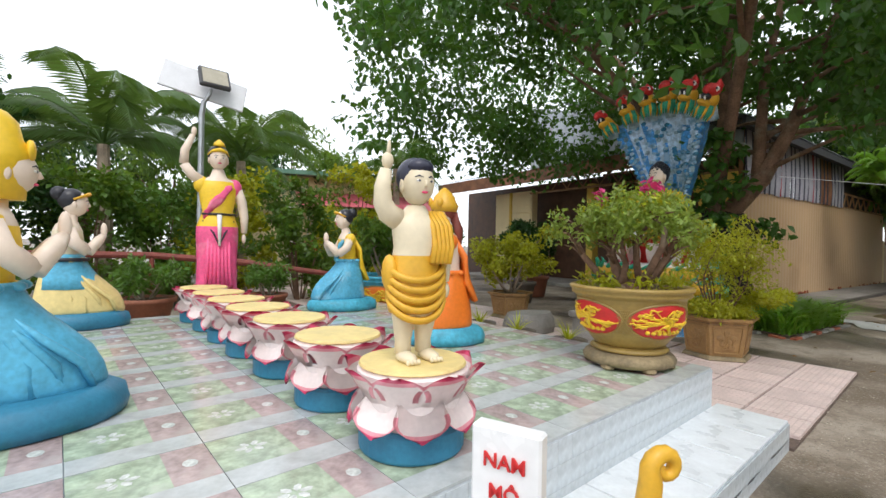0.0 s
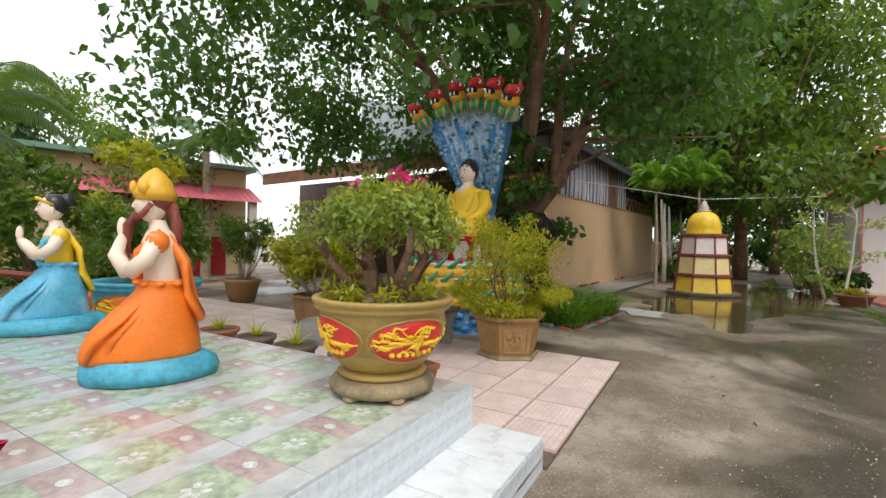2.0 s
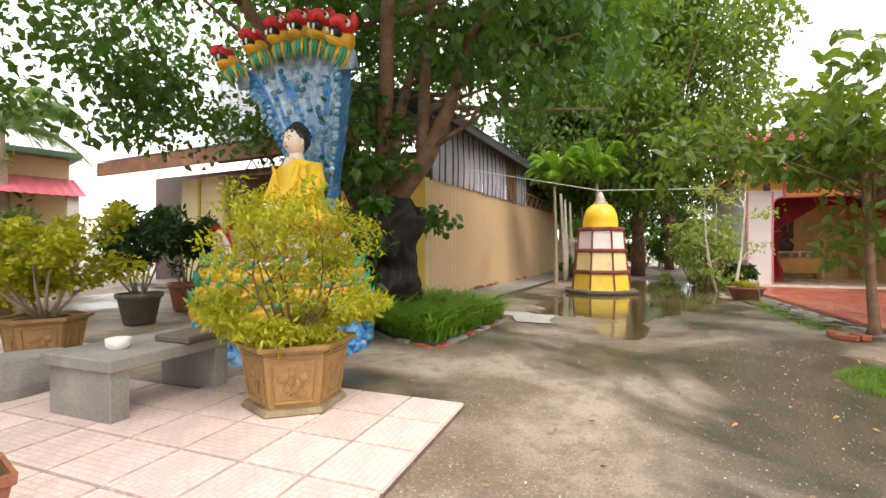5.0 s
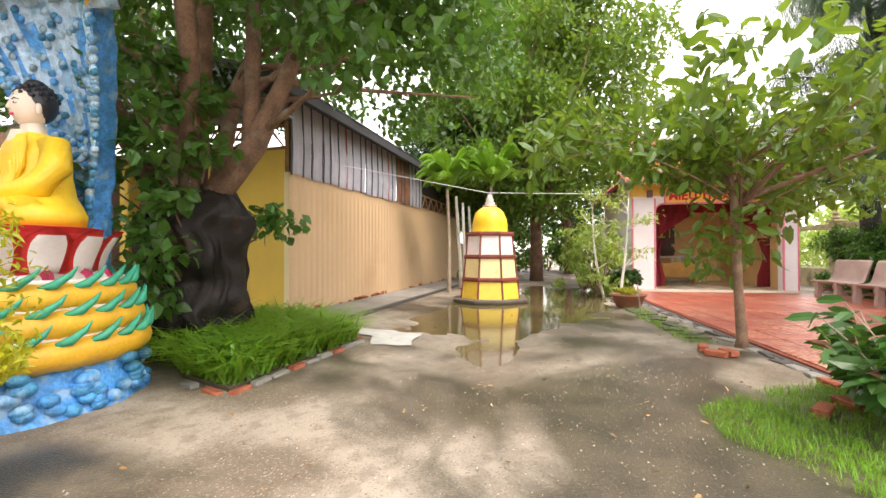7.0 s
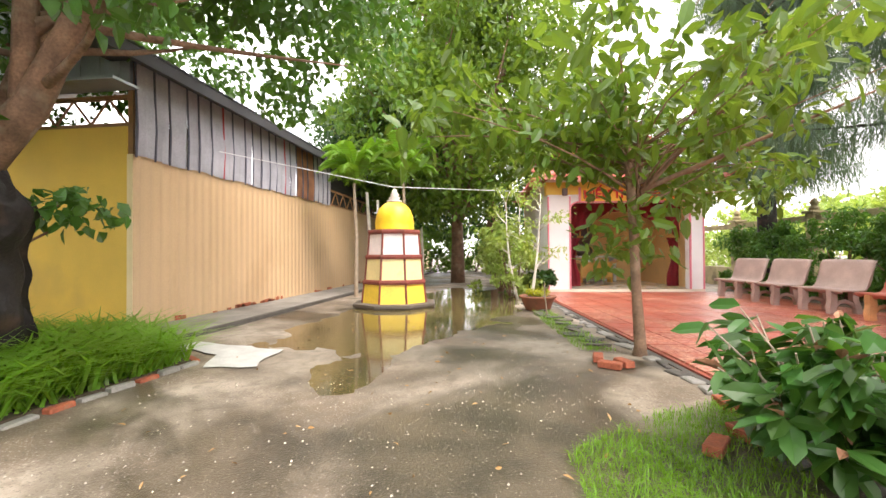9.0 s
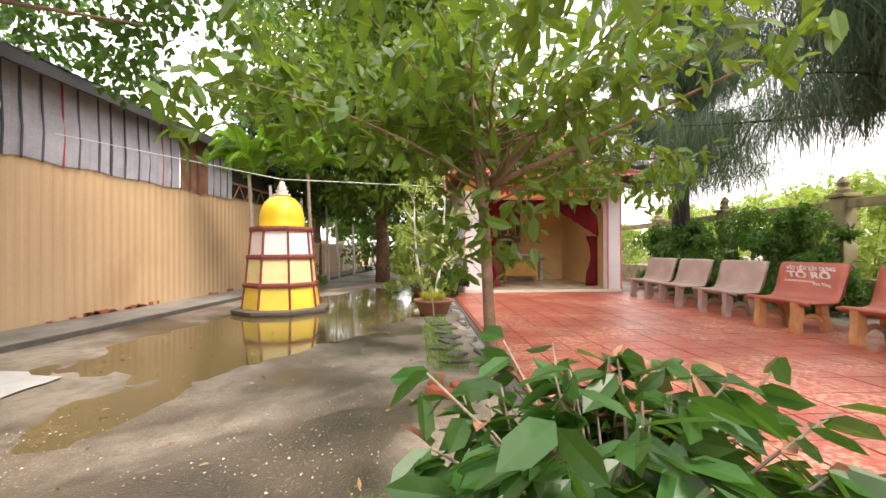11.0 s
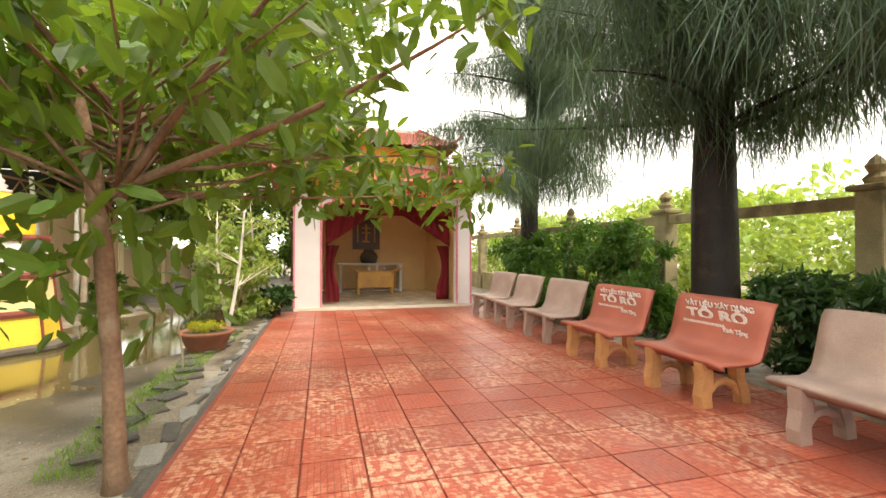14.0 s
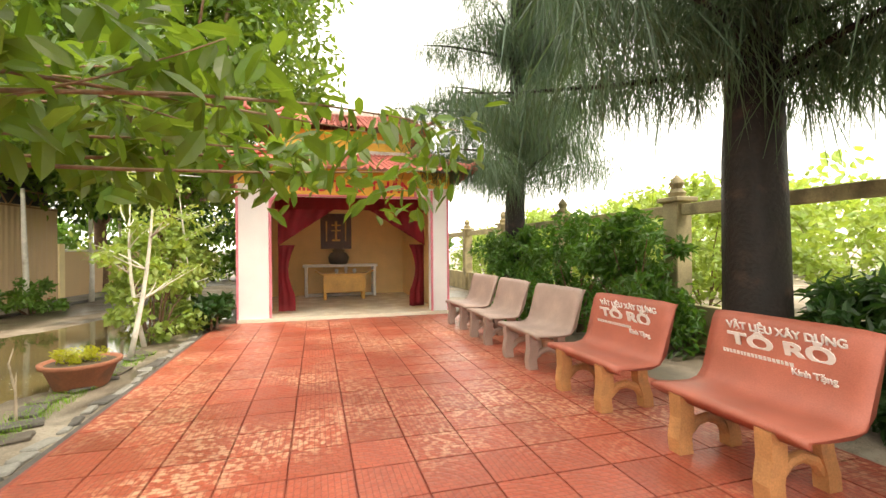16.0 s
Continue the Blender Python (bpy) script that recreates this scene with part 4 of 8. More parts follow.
def round_tree(name, x, y, h, r, z0, m, label, n=60, per=90, size=0.16, seed=1, bark="bark", shape=LEAF, flat=0.8, trunk_r=0.16):
    rng = random.Random(seed)
    cs, limbs = [], []
    for k in range(n):
        a, q, zz = rng.uniform(0, 2 * math.pi), math.sqrt(rng.random()), rng.uniform(0, 1)
        w = r * q * math.sqrt(max(0.05, 1 - (2 * zz - 0.9) ** 2 * 0.8))
        cs.append((w * math.cos(a), w * math.sin(a), z0 + (h - z0) * zz))
    for c in cs[::6]:
        limbs.append((limb((0, 0, z0 * rng.uniform(0.7, 1.2)), c, 0.12, 4, rng), [trunk_r * 0.45, trunk_r * 0.35, trunk_r * 0.25, trunk_r * 0.15, 0.01]))
    return tree(name, pose(x, y, 0), ([(0, 0, -0.05), (0.03, 0, z0 * 0.5), (0, 0.04, z0), (0, 0, z0 + (h - z0) * 0.6)], [trunk_r * 1.2, trunk_r, trunk_r * 0.85, trunk_r * 0.2]), limbs, label, bark,
                [dict(pos=clumps(cs, r * 0.3, per, seed, flat), size=size, m=m, shape=OVAL)])


round_tree("shade_tree", 23.0, 1.8, 12.5, 4.5, 3.0, "leaf_tree", "tall dense green tree behind the tower", 170, 260, 0.26, 2, trunk_r=0.24)
round_tree("shade_tree", 27.0, 5.6, 9.0, 3.8, 3.0, "leaf_dark", "dark tree at the end of the lane", 100, 220, 0.26, 3, trunk_r=0.2)
round_tree("shade_tree", 30.0, 0.5, 8.5, 3.5, 2.6, "leaf_dark", "dark tree at the end of the lane", 60, 110, 0.26, 4, trunk_r=0.2)

# broad-leaved young tree beside the plaza
rng = random.Random(21)
cs, limbs = [], []
T2 = [(0.0, 0, 1.75), (0.35, 0.1, 2.1), (-0.3, 0.2, 2.2), (0.2, -0.4, 2.3), (-0.2, -0.3, 2.0)]
for k in range(34):
    a = k * 2.4
    r = rng.uniform(0.6, 2.35)
    e = (r * math.cos(a), r * math.sin(a), rng.uniform(2.3, 3.4) if r > 1.2 else rng.uniform(1.7, 3.5))
    s = (0.03 * math.cos(a), 0.03 * math.sin(a), rng.uniform(1.6, 2.3))
    p = limb(s, e, 0.1, 5, rng)
    w = 0.03 if k % 7 == 0 else 0.011
    limbs.append((p, [w, w * 0.85, w * 0.7, w * 0.5, w * 0.35, 0.003]))
    cs += [p[2], p[3], p[4], p[5]]
    cs.append(p[5] + Vector((rng.uniform(-0.4, 0.4), rng.uniform(-0.4, 0.4), rng.uniform(-0.2, 0.25))))
    if k % 3 == 0:
        cs.append(Vector((0.4 * math.cos(a), 0.4 * math.sin(a), rng.uniform(1.0, 1.7))))
for k in range(13):
    a = math.radians(-60 + 6.2 * k) if k < 9 else math.radians(80 + 12 * k - 108)
    r = rng.uniform(2.2, 4.1) if k < 9 else rng.uniform(1.5, 2.4)
    e = (r * math.cos(a), r * math.sin(a), rng.uniform(2.1, 3.1))
    p = limb((0, 0.05, rng.uniform(1.7, 2.2)), e, 0.1, 5, rng)
    limbs.append((p, [0.014, 0.012, 0.01, 0.008, 0.006, 0.003]))
    cs += [p[2], p[3], p[4], p[5], p[4] + Vector((0.2, -0.2, -0.15)), p[5] + Vector((-0.1, 0.2, -0.2))]
tree("young_tree", pose(10.55, -1.4, 0), ([(0.02, 0, -0.05), (0, 0.0, 0.1), (0.02, 0.03, 0.7), (-0.02, 0.06, 1.4), (-0.06, 0.1, 1.9), (-0.3, 0.25, 3.2)], [0.085, 0.062, 0.053, 0.05, 0.046, 0.015]), limbs,
     "young broad-leaved tree with thin leaning trunk beside the plaza", "bark_tan", [dict(pos=clumps([tuple(c) for c in cs], 0.32, 15, 6, 0.75, 0.1), size=0.19, m="leaf_tree", shape=OVAL, droop=0.75)])

# low shrub at the plaza edge
rng = random.Random(31)
b2 = base("leafy_shrub", pose(8.0, -1.62, 0), "low shrub with large glossy green leaves and red young tips", "shrub")
cs, outs = [], []
for k in range(64):
    a, r = rng.uniform(0, 6.28), rng.uniform(0.1, 0.72)
    e = Vector((r * math.cos(a), r * math.sin(a), rng.uniform(0.3, 0.78)))
    bm = bmesh.new()
    p = limb((0.1 * math.cos(a), 0.1 * math.sin(a), 0.0), e, 0.1, 4, rng)
    tube(bm, p, [0.012, 0.01, 0.008, 0.006, 0.004], 5)
    part("stem", bm, "bark_pale", b2)
    for q in range(17):
        t = rng.uniform(0.4, 1.0)
        cs.append(tuple(Vector(p[0]).lerp(e, t) + Vector((0, 0, 0.02))))
        outs.append((math.cos(a + rng.uniform(-1.2, 1.2)), math.sin(a + rng.uniform(-1.2, 1.2)), 0.25))
leaves("foliage", cs, 0.19, "leaf_shrub", b2, OVAL, 0.6, 0.4, np.array(outs) * 1.2, seed=4)
leaves("young_tips", cs[::14], 0.13, "rust_sheet", b2, SLIM, -0.1, 0.4, np.array(outs[::14]), "reddish young leaves", seed=5)


# casuarinas: dark trunks and hanging needle sprays
def casuarina(x, y, h, r, tr, seed, reach=3.2):
    rng = np.random.default_rng(seed)
    pr = random.Random(seed)
    ob = base("casuarina_tree", pose(x, y, 0), "tall casuarina with dark trunk and hanging grey-green needles", "tree", "casuarinas by the fence")
    bm = bmesh.new()
    tube(bm, [(0, 0, -0.05), (0, 0, 0.4), (0.03, 0.02, 2.2), (0.05, -0.05, 4.5), (0.1, 0, h)], [tr * 1.25, tr, tr * 0.85, tr * 0.6, 0.03], 14)
    for v in bm.verts:
        v.co += Vector((noise.noise(v.co * 5), noise.noise(v.co * 5 + Vector((9, 0, 0))), 0)) * 0.05
    part("trunk", bm, "bark_dark", ob, "dark furrowed bark", smooth=True)
    base_pts, ends = [], []
    for k in range(60):
        a, z = pr.uniform(0, 6.28), pr.uniform(2.85, h - 0.6)
        q = reach * pr.uniform(0.5, 1.0) * (1 - 0.5 * (z - 2.6) / h)
        e = Vector((q * math.cos(a), q * math.sin(a), z + pr.uniform(-0.1, 0.9)))
        p = limb((0.05, 0, z), e, 0.12, 5, pr)
        bm = bmesh.new()
        tube(bm, p, [0.04, 0.03, 0.022, 0.015, 0.01, 0.004], 6)
        part("limb", bm, "bark_dark", ob)
        for i in range(800):
            t = rng.uniform(0.15, 1.0)
            s = Vector(p[0]).lerp(e, t)
            base_pts.append((s.x + 0.1 * math.sin(i * 1.7 + k) + rng.normal(0, 0.15), s.y + 0.1 * math.cos(i * 2.3 + k) + rng.normal(0, 0.15), s.z + rng.normal(0, 0.14)))
    b = np.array(base_pts)
    n = len(b)
    ln = rng.uniform(0.2, 0.62, n)
    off = rng.normal(size=(n, 3)) * 0.22
    mid = b + off * 0.5 + np.c_[np.zeros((n, 2)), -ln * 0.45]
    end = b + off + np.c_[np.zeros((n, 2)), -ln]
    sd = rng.normal(size=(n, 3))
    sd[:, 2] *= 0.2
    sd = sd / np.linalg.norm(sd, axis=1)[:, None] * 0.0042
    v = np.stack([b - sd, b + sd, mid - sd * 1.3, mid + sd * 1.3, end], 1).reshape(-1, 3)
    i = np.arange(n)[:, None] * 5
    f = np.concatenate([i + (0, 1, 3), i + (0, 3, 2), i + (2, 3, 4)])
    me = bpy.data.meshes.new("needles")
    me.from_pydata(v.tolist(), [], f.tolist())
    me.materials.append(M["leaf_needle"])
    o = new("needles", me)
    o.parent = ob


casuarina(12.5, -7.1, 8.0, 3, 0.27, 3)
casuarina(18.3, -6.9, 8.5, 3, 0.24, 4)
casuarina(9.3, -8.0, 8.0, 3, 0.2, 5)


def bush(name, x, y, h, r, m, label, size=0.09, n=30, per=110, seed=1, z0=0.15, ry=None, shape=LEAF, category="shrub", z=0.0):
    rng = random.Random(seed)
    ob = base(name, pose(x, y, z), label, category)
    cs = []
    for k in range(n):
        a, q, t = rng.uniform(0, 6.28), math.sqrt(rng.random()), rng.random()
        w = q * math.sqrt(max(0.15, 1 - (t - 0.25) ** 2 * 1.3))
        c = (r * w * math.cos(a), (ry or r) * w * math.sin(a), z0 + (h - z0) * t)
        cs.append(c)
        if k % 3 == 0:
            bm = bmesh.new()
            tube(bm, [(0.08 * math.cos(a), 0.08 * math.sin(a), 0), (c[0] * 0.5, c[1] * 0.5, c[2] * 0.6), c], [0.02, 0.014, 0.005], 5)
            part("stem", bm, "bark", ob)
    leaves("foliage", clumps(cs, min(r, h) * 0.3, per, seed, 0.8, 0.2), size, m, ob, shape, 0.2, seed=seed)
    return ob


for k, (u, v, h, r) in enumerate(((7.9, -6.0, 1.75, 0.85), (6.3, -6.1, 1.9, 0.9), (4.9, -6.2, 1.8, 0.8), (9.6, -6.3, 1.7, 0.9), (0.6, -6.0, 1.2, 0.7), (1.9, -6.2, 1.1, 0.6), (-0.8, -6.1, 1.5, 0.8), (-2.4, -6.0, 1.5, 0.8))):
    q = PL(u, v).translation
    bush("hedge_bush", q.x, q.y, h, r, "leaf_hedge" if k < 4 else "leaf_dark", "bright green feathery bush behind the benches" if k < 4 else "dark green bush behind the benches", 0.13, 40, 120, 40 + k, shape=SLIM)
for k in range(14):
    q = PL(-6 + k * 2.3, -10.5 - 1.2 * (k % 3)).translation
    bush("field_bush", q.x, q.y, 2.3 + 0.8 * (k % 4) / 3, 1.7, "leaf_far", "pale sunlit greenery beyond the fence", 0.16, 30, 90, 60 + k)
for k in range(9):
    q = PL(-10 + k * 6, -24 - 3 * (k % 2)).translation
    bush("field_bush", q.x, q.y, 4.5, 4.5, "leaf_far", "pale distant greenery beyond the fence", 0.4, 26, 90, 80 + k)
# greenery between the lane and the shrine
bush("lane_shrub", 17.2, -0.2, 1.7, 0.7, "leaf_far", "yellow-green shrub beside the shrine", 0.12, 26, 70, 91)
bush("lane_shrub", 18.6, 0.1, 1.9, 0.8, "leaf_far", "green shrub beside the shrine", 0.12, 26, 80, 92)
bush("lane_shrub", 17.6, -0.95, 0.55, 0.4, "leaf_dark", "low dark plant at the shrine pillar", 0.14, 16, 50, 93)
bush("lane_shrub", 21.0, 4.0, 0.8, 0.7, "leaf_mid", "low planting at the lane end", 0.1, 18, 70, 94)
for k in range(7):
    bush("lane_hedge", 32 + (k % 2) * 2, -6 + k * 2.6, 3.4, 2.2, "leaf_mid", "green hedge closing the lane", 0.22, 30, 100, 100 + k)

# green wall of shrubs behind the platform
bush("garden_shrub", 4.7, 11.4, 3.1, 0.95, "leaf_lime", "tall yellow-green shrub before the house", 0.11, 40, 110, 119)
for k in range(11):
    x = -8.5 + k * 1.15
    bush("garden_shrub", x, 10.8 + 0.7 * math.sin(k * 1.7) + 0.05 * x * x * 0.3, 1.9 + 0.7 * abs(math.sin(k * 2.3)), 1.0, ("leaf_mid", "leaf_tree", "leaf_dark", "leaf_lime")[(k * 3) % 4 if k % 5 else 1], "dense garden shrub behind the platform", 0.11, 34, 110, 120 + k)
for k in range(9):
    x = -14 + k * 2.6
    round_tree("garden_tree", x, 17.5 + 1.5 * (k % 2), 3.7 + (k * 37 % 10) * 0.13, 2.2, 1.6, "leaf_dark" if k % 2 else "leaf_tree", "green garden tree of the temple yard", 44, 90, 0.2, 140 + k)
round_tree("garden_tree", -4.2, 10.5, 5.2, 2.4, 2.0, "leaf_dark", "dark tree beside the platform", 60, 110, 0.16, 160)
round_tree("garden_tree", 5.4, 21.5, 6.4, 2.6, 2.2, "leaf_tree", "green tree rising behind the house", 50, 110, 0.2, 161)
round_tree("garden_tree", 2.6, 14.6, 3.6, 1.7, 1.5, "leaf_mid", "green tree behind the shrubs", 40, 100, 0.15, 162)


def palm(x, y, h, ln, n, m, label, seed, name="palm_tree", tr=0.13, lift=0.1):
    rng = random.Random(seed)
    ob = base(name, pose(x, y, 0), label, "palm")
    bm = bmesh.new()
    tube(bm, [(0, 0, -0.05), (0.05, 0, h * 0.5), (0, 0.05, h)], [tr * 1.2, tr, tr * 0.8], 10)
    part("trunk", bm, "bark_pale", ob)
    for k in range(n):
        a = k * 2.4 + rng.uniform(-0.3, 0.3)
        rise = rng.uniform(0.35 + lift, 1.7 + lift)
        pts = []
        for i in range(9):
            t = i / 8
            pts.append(Vector((math.cos(a) * ln * t * (1 - 0.15 * rise), math.sin(a) * ln * t * (1 - 0.15 * rise), h + ln * (rise * t - (0.75 + 0.35 * rise) * t * t))))
        bm = bmesh.new()
        tube(bm, pts, [0.025, 0.022, 0.02, 0.018, 0.015, 0.012, 0.01, 0.007, 0.003], 5)
        sidev = Vector((-math.sin(a), math.cos(a), 0))
        for i in range(46):
            t = 0.1 + 0.88 * i / 46
            j = min(7, int(t * 8))
            p = pts[j].lerp(pts[j + 1], t * 8 - j)
            d = (pts[j + 1] - pts[j]).normalized()
            for s in (-1, 1):
                q = ln * 0.26 * math.sin(math.pi * (0.15 + 0.8 * t)) * rng.uniform(0.8, 1.1)
                e = p + (sidev * s * 0.75 + d * 0.6 + Vector((0, 0, -0.55))) * q
                w = d * 0.013
                bm.faces.new([bm.verts.new(v) for v in (p - w, p + w, p.lerp(e, 0.6) + w * 1.1 + Vector((0, 0, 0.03)), e)])
        part("frond", bm, m, ob)
    return ob


palm(-0.3, 11.9, 3.0, 2.5, 17, "leaf_palm", "feathery palm behind the platform", 1)
palm(2.3, 12.6, 3.1, 2.4, 16, "leaf_palm", "feathery palm behind the lamp", 2)
palm(-2.2, 13.0, 3.2, 2.4, 15, "leaf_palm", "feathery palm behind the shrubs", 3)
palm(8.2, 15.6, 4.0, 2.2, 14, "leaf_palm", "feathery palm behind the house", 4)
palm(16.9, 3.9, 3.0, 1.3, 22, "leaf_grass", "small palm with yellow-green fronds by the shed", 5, tr=0.05, lift=0.85)
palm(17.7, 2.75, 3.15, 1.3, 22, "leaf_grass", "small palm with yellow-green fronds by the shed", 6, tr=0.05, lift=0.85)

# grass bed with brick edge under the bodhi tree
def grass(name, pts, m, label, blade=0.28, n=2600, seed=1, lean=0.5, z=0.0):
    rng = np.random.default_rng(seed)
    P = np.array(pts)
    lo, hi = P.min(0), P.max(0)
    q = rng.uniform(lo, hi, (n * 3, 2))
    inside = np.zeros(len(q), bool)
    j = len(P) - 1
    for i in range(len(P)):
        c = ((P[i, 1] > q[:, 1]) != (P[j, 1] > q[:, 1])) & (q[:, 0] < (P[j, 0] - P[i, 0]) * (q[:, 1] - P[i, 1]) / (P[j, 1] - P[i, 1] + 1e-9) + P[i, 0])
        inside ^= c
        j = i
    q = q[inside]
    keep = np.array([noise.noise(Vector((a * 1.9, c * 1.9, 3))) + 0.5 * noise.noise(Vector((a * 6, c * 6, 1))) for a, c in q]) > rng.uniform(-0.75, 0.1, len(q))
    q = q[keep][:n]
    n = len(q)
    a = rng.uniform(0, 6.28, n)
    d = np.c_[np.cos(a), np.sin(a), np.zeros(n)]
    s = np.c_[-np.sin(a), np.cos(a), np.zeros(n)] * (blade * 0.035)
    ln = blade * rng.uniform(0.5, 1.2, n)[:, None]
    b = np.c_[q, np.full(n, z)]
    m1 = b + d * ln * 0.25 * lean + np.array((0, 0, 1)) * ln * 0.6
    e = b + d * ln * lean * rng.uniform(0.7, 1.5, n)[:, None] + np.array((0, 0, 1)) * ln * rng.uniform(0.6, 1.0, n)[:, None]
    v = np.stack([b - s, b + s, m1 - s, m1 + s, e], 1).reshape(-1, 3)
    i = np.arange(n)[:, None] * 5
    f = np.concatenate([i + (0, 1, 3), i + (0, 3, 2), i + (2, 3, 4)])
    me = bpy.data.meshes.new(name)
    me.from_pydata(v.tolist(), [], f.tolist())
    me.materials.append(M[m])
    return tagged(new(name, me), label, "grass", kind="stuff")


BED = [(7.5, 3.32), (9.72, 3.25), (10.35, 4.4), (9.9, 5.9), (8.15, 5.9), (8.15, 4.6), (7.75, 4.05)]
bm = bmesh.new()
polygon(bm, BED, -0.02, 0.03)
thing("flower_bed", bm, "soil", Matrix(), "dark soil bed round the bodhi tree", "flower bed", kind="structure")
grass("bed_grass", BED, "leaf_grass", "long bright green strap grass in the bed", 0.4, 5200, 2, 1.5, 0.03)
grass("lawn_patch", [(7.5, -0.3), (8.0, -0.28), (8.7, -0.95), (9.0, -1.5), (8.3, -1.55), (7.2, -1.2), (6.8, -0.8)], "leaf_grass", "patch of short bright green weeds on the yard", 0.065, 4600, 3, 1.1)
grass("weed_strip", [(10.7, -1.2), (14.0, -0.85), (16.0, -0.75), (16.0, -0.5), (13.5, -0.5), (10.7, -0.8)], "leaf_grass", "sparse weeds and moss along the plaza kerb", 0.06, 3200, 4, 0.9)


# ---- statues ----
def face(x, y, z, phi):
    """Pose of a statue that looks along the angle phi; its own front is -y."""
    return pose(x, y, z, 0, 0, phi + 90)


def features(bm, c, r, mats, iris):
    """Eyes, brows, nose and lips on a head ball at c with radii r; mats: skin, white, dark, lip."""
    sk, wh, dk, lp = mats
    x, y, z = c
    rx, ry, rz = r
    for s in (-1, 1):
        ball(bm, (x + s * rx * 0.38, y - ry * 0.86, z + rz * 0.08), (rx * 0.19, ry * 0.08, rz * 0.06), wh, 8)
        ball(bm, (x + s * rx * 0.38, y - ry * 0.93, z + rz * 0.08), (rx * 0.08, ry * 0.035, rz * 0.055), dk, 8)
        tube(bm, [(x + s * rx * 0.16, y - ry * 0.95, z + rz * 0.24), (x + s * rx * 0.4, y - ry * 0.9, z + rz * 0.31), (x + s * rx * 0.62, y - ry * 0.76, z + rz * 0.24)], [0.0025 * iris, 0.004 * iris, 0.0015 * iris], 5, dk)
        ball(bm, (x + s * rx * 0.99, y + ry * 0.05, z - rz * 0.1), (rx * 0.12, ry * 0.2, rz * 0.32), sk, 8)
    loft(bm, [(x, y - ry * 0.95, z + rz * 0.12, rx * 0.06, ry * 0.1), (x, y - ry * 1.03, z - rz * 0.14, rx * 0.12, ry * 0.14), (x, y - ry * 0.96, z - rz * 0.2, rx * 0.1, ry * 0.08)], 8, sk)
    ball(bm, (x, y - ry * 0.88, z - rz * 0.42), (rx * 0.22, ry * 0.12, rz * 0.06), lp, 8)


def swag(bm, z, n, rx, ry, mi, step=0.04, r=0.012, cy=0.0):
    """Draped folds: sagging rolls of cloth across the front."""
    for k in range(n):
        pts = []
        for i in range(13):
            a = -math.pi * 0.98 * i / 12
            pts.append((rx * math.cos(a), cy + ry * math.sin(a), z - k * step - 0.07 * math.sin(math.pi * i / 12) * (1 + 0.1 * k) + 0.02 * math.cos(a)))
        tube(bm, pts, [r * 0.6] + [r * 1.1] * 11 + [r * 0.6], 6, mi)


def rock(bm, rx, ry, h, mi, seed=1, seg=28):
    rows = []
    for j, (t, k) in enumerate(((0.0, 1.0), (0.35, 1.03), (0.75, 0.97), (1.0, 0.86))):
        pts = []
        for i in range(seg):
            a = 2 * math.pi * i / seg
            w = k * (1 + 0.07 * noise.noise(Vector((math.cos(a) * 2.5, math.sin(a) * 2.5, seed + j * 0.8))))
            pts.append((rx * w * math.cos(a), ry * w * math.sin(a), h * t))
        rows.append(ring(bm, pts))
    for j in range(3):
        bridge(bm, rows[j], rows[j + 1], mi)
    bm.faces.new(rows[0][::-1]).material_index = mi
    bm.faces.new(rows[-1]).material_index = mi


# child statue with raised arm, on the first lotus
bm = bmesh.new()
S, G, K, W, R = 0, 1, 2, 3, 4
for s in (-1, 1):
    tube(bm, [(s * 0.052, 0.0, 0.03), (s * 0.05, 0.005, 0.08), (s * 0.052, -0.005, 0.17), (s * 0.055, 0.0, 0.26)], [0.037, 0.036, 0.05, 0.066], 12, S)
    ball(bm, (s * 0.056, -0.04, 0.022), (0.038, 0.075, 0.024), S, 10)
    for q in range(4):
        ball(bm, (s * 0.056 - 0.024 + q * 0.016, -0.108, 0.015), 0.011, S, 6)
loft(bm, [(0, 0, 0.2, 0.118, 0.085, G), (0, 0, 0.26, 0.135, 0.1, G), (0, 0, 0.33, 0.13, 0.1, G), (0, 0, 0.4, 0.115, 0.092, G), (0, 0, 0.43, 0.105, 0.085, S), (0, -0.005, 0.47, 0.102, 0.084, S), (0, -0.005, 0.53, 0.112, 0.08, S), (0, 0, 0.575, 0.115, 0.07, S), (0, 0, 0.6, 0.07, 0.052, S), (0, 0, 0.635, 0.042, 0.042, S)], 24, S)
swag(bm, 0.405, 5, 0.135, 0.105, G, 0.033, 0.014)
ball(bm, (-0.125, 0.0, 0.36), (0.03, 0.05, 0.075), G, 10)
for k in range(5):
    x0 = 0.035 + k * 0.021
    tube(bm, [(x0, 0.05, 0.6), (x0 + 0.004, -0.02, 0.605), (x0 + 0.012, -0.075, 0.55), (x0 + 0.016, -0.088, 0.47), (x0 - 0.004, -0.1, 0.4)], 0.0145, 6, G)
    tube(bm, [(x0, 0.045, 0.6), (x0 + 0.01, 0.085, 0.52), (x0, 0.085, 0.42)], 0.0145, 6, G)
ball(bm, (0, -0.01, 0.725), (0.075, 0.08, 0.09), S, 18)
ball(bm, (0, 0.016, 0.752), (0.084, 0.086, 0.084), K, 18)
ball(bm, (0.0, -0.035, 0.79), (0.062, 0.05, 0.036), K, 12)
features(bm, (0, -0.01, 0.722), (0.075, 0.08, 0.09), (S, W, K, R), 0.8)
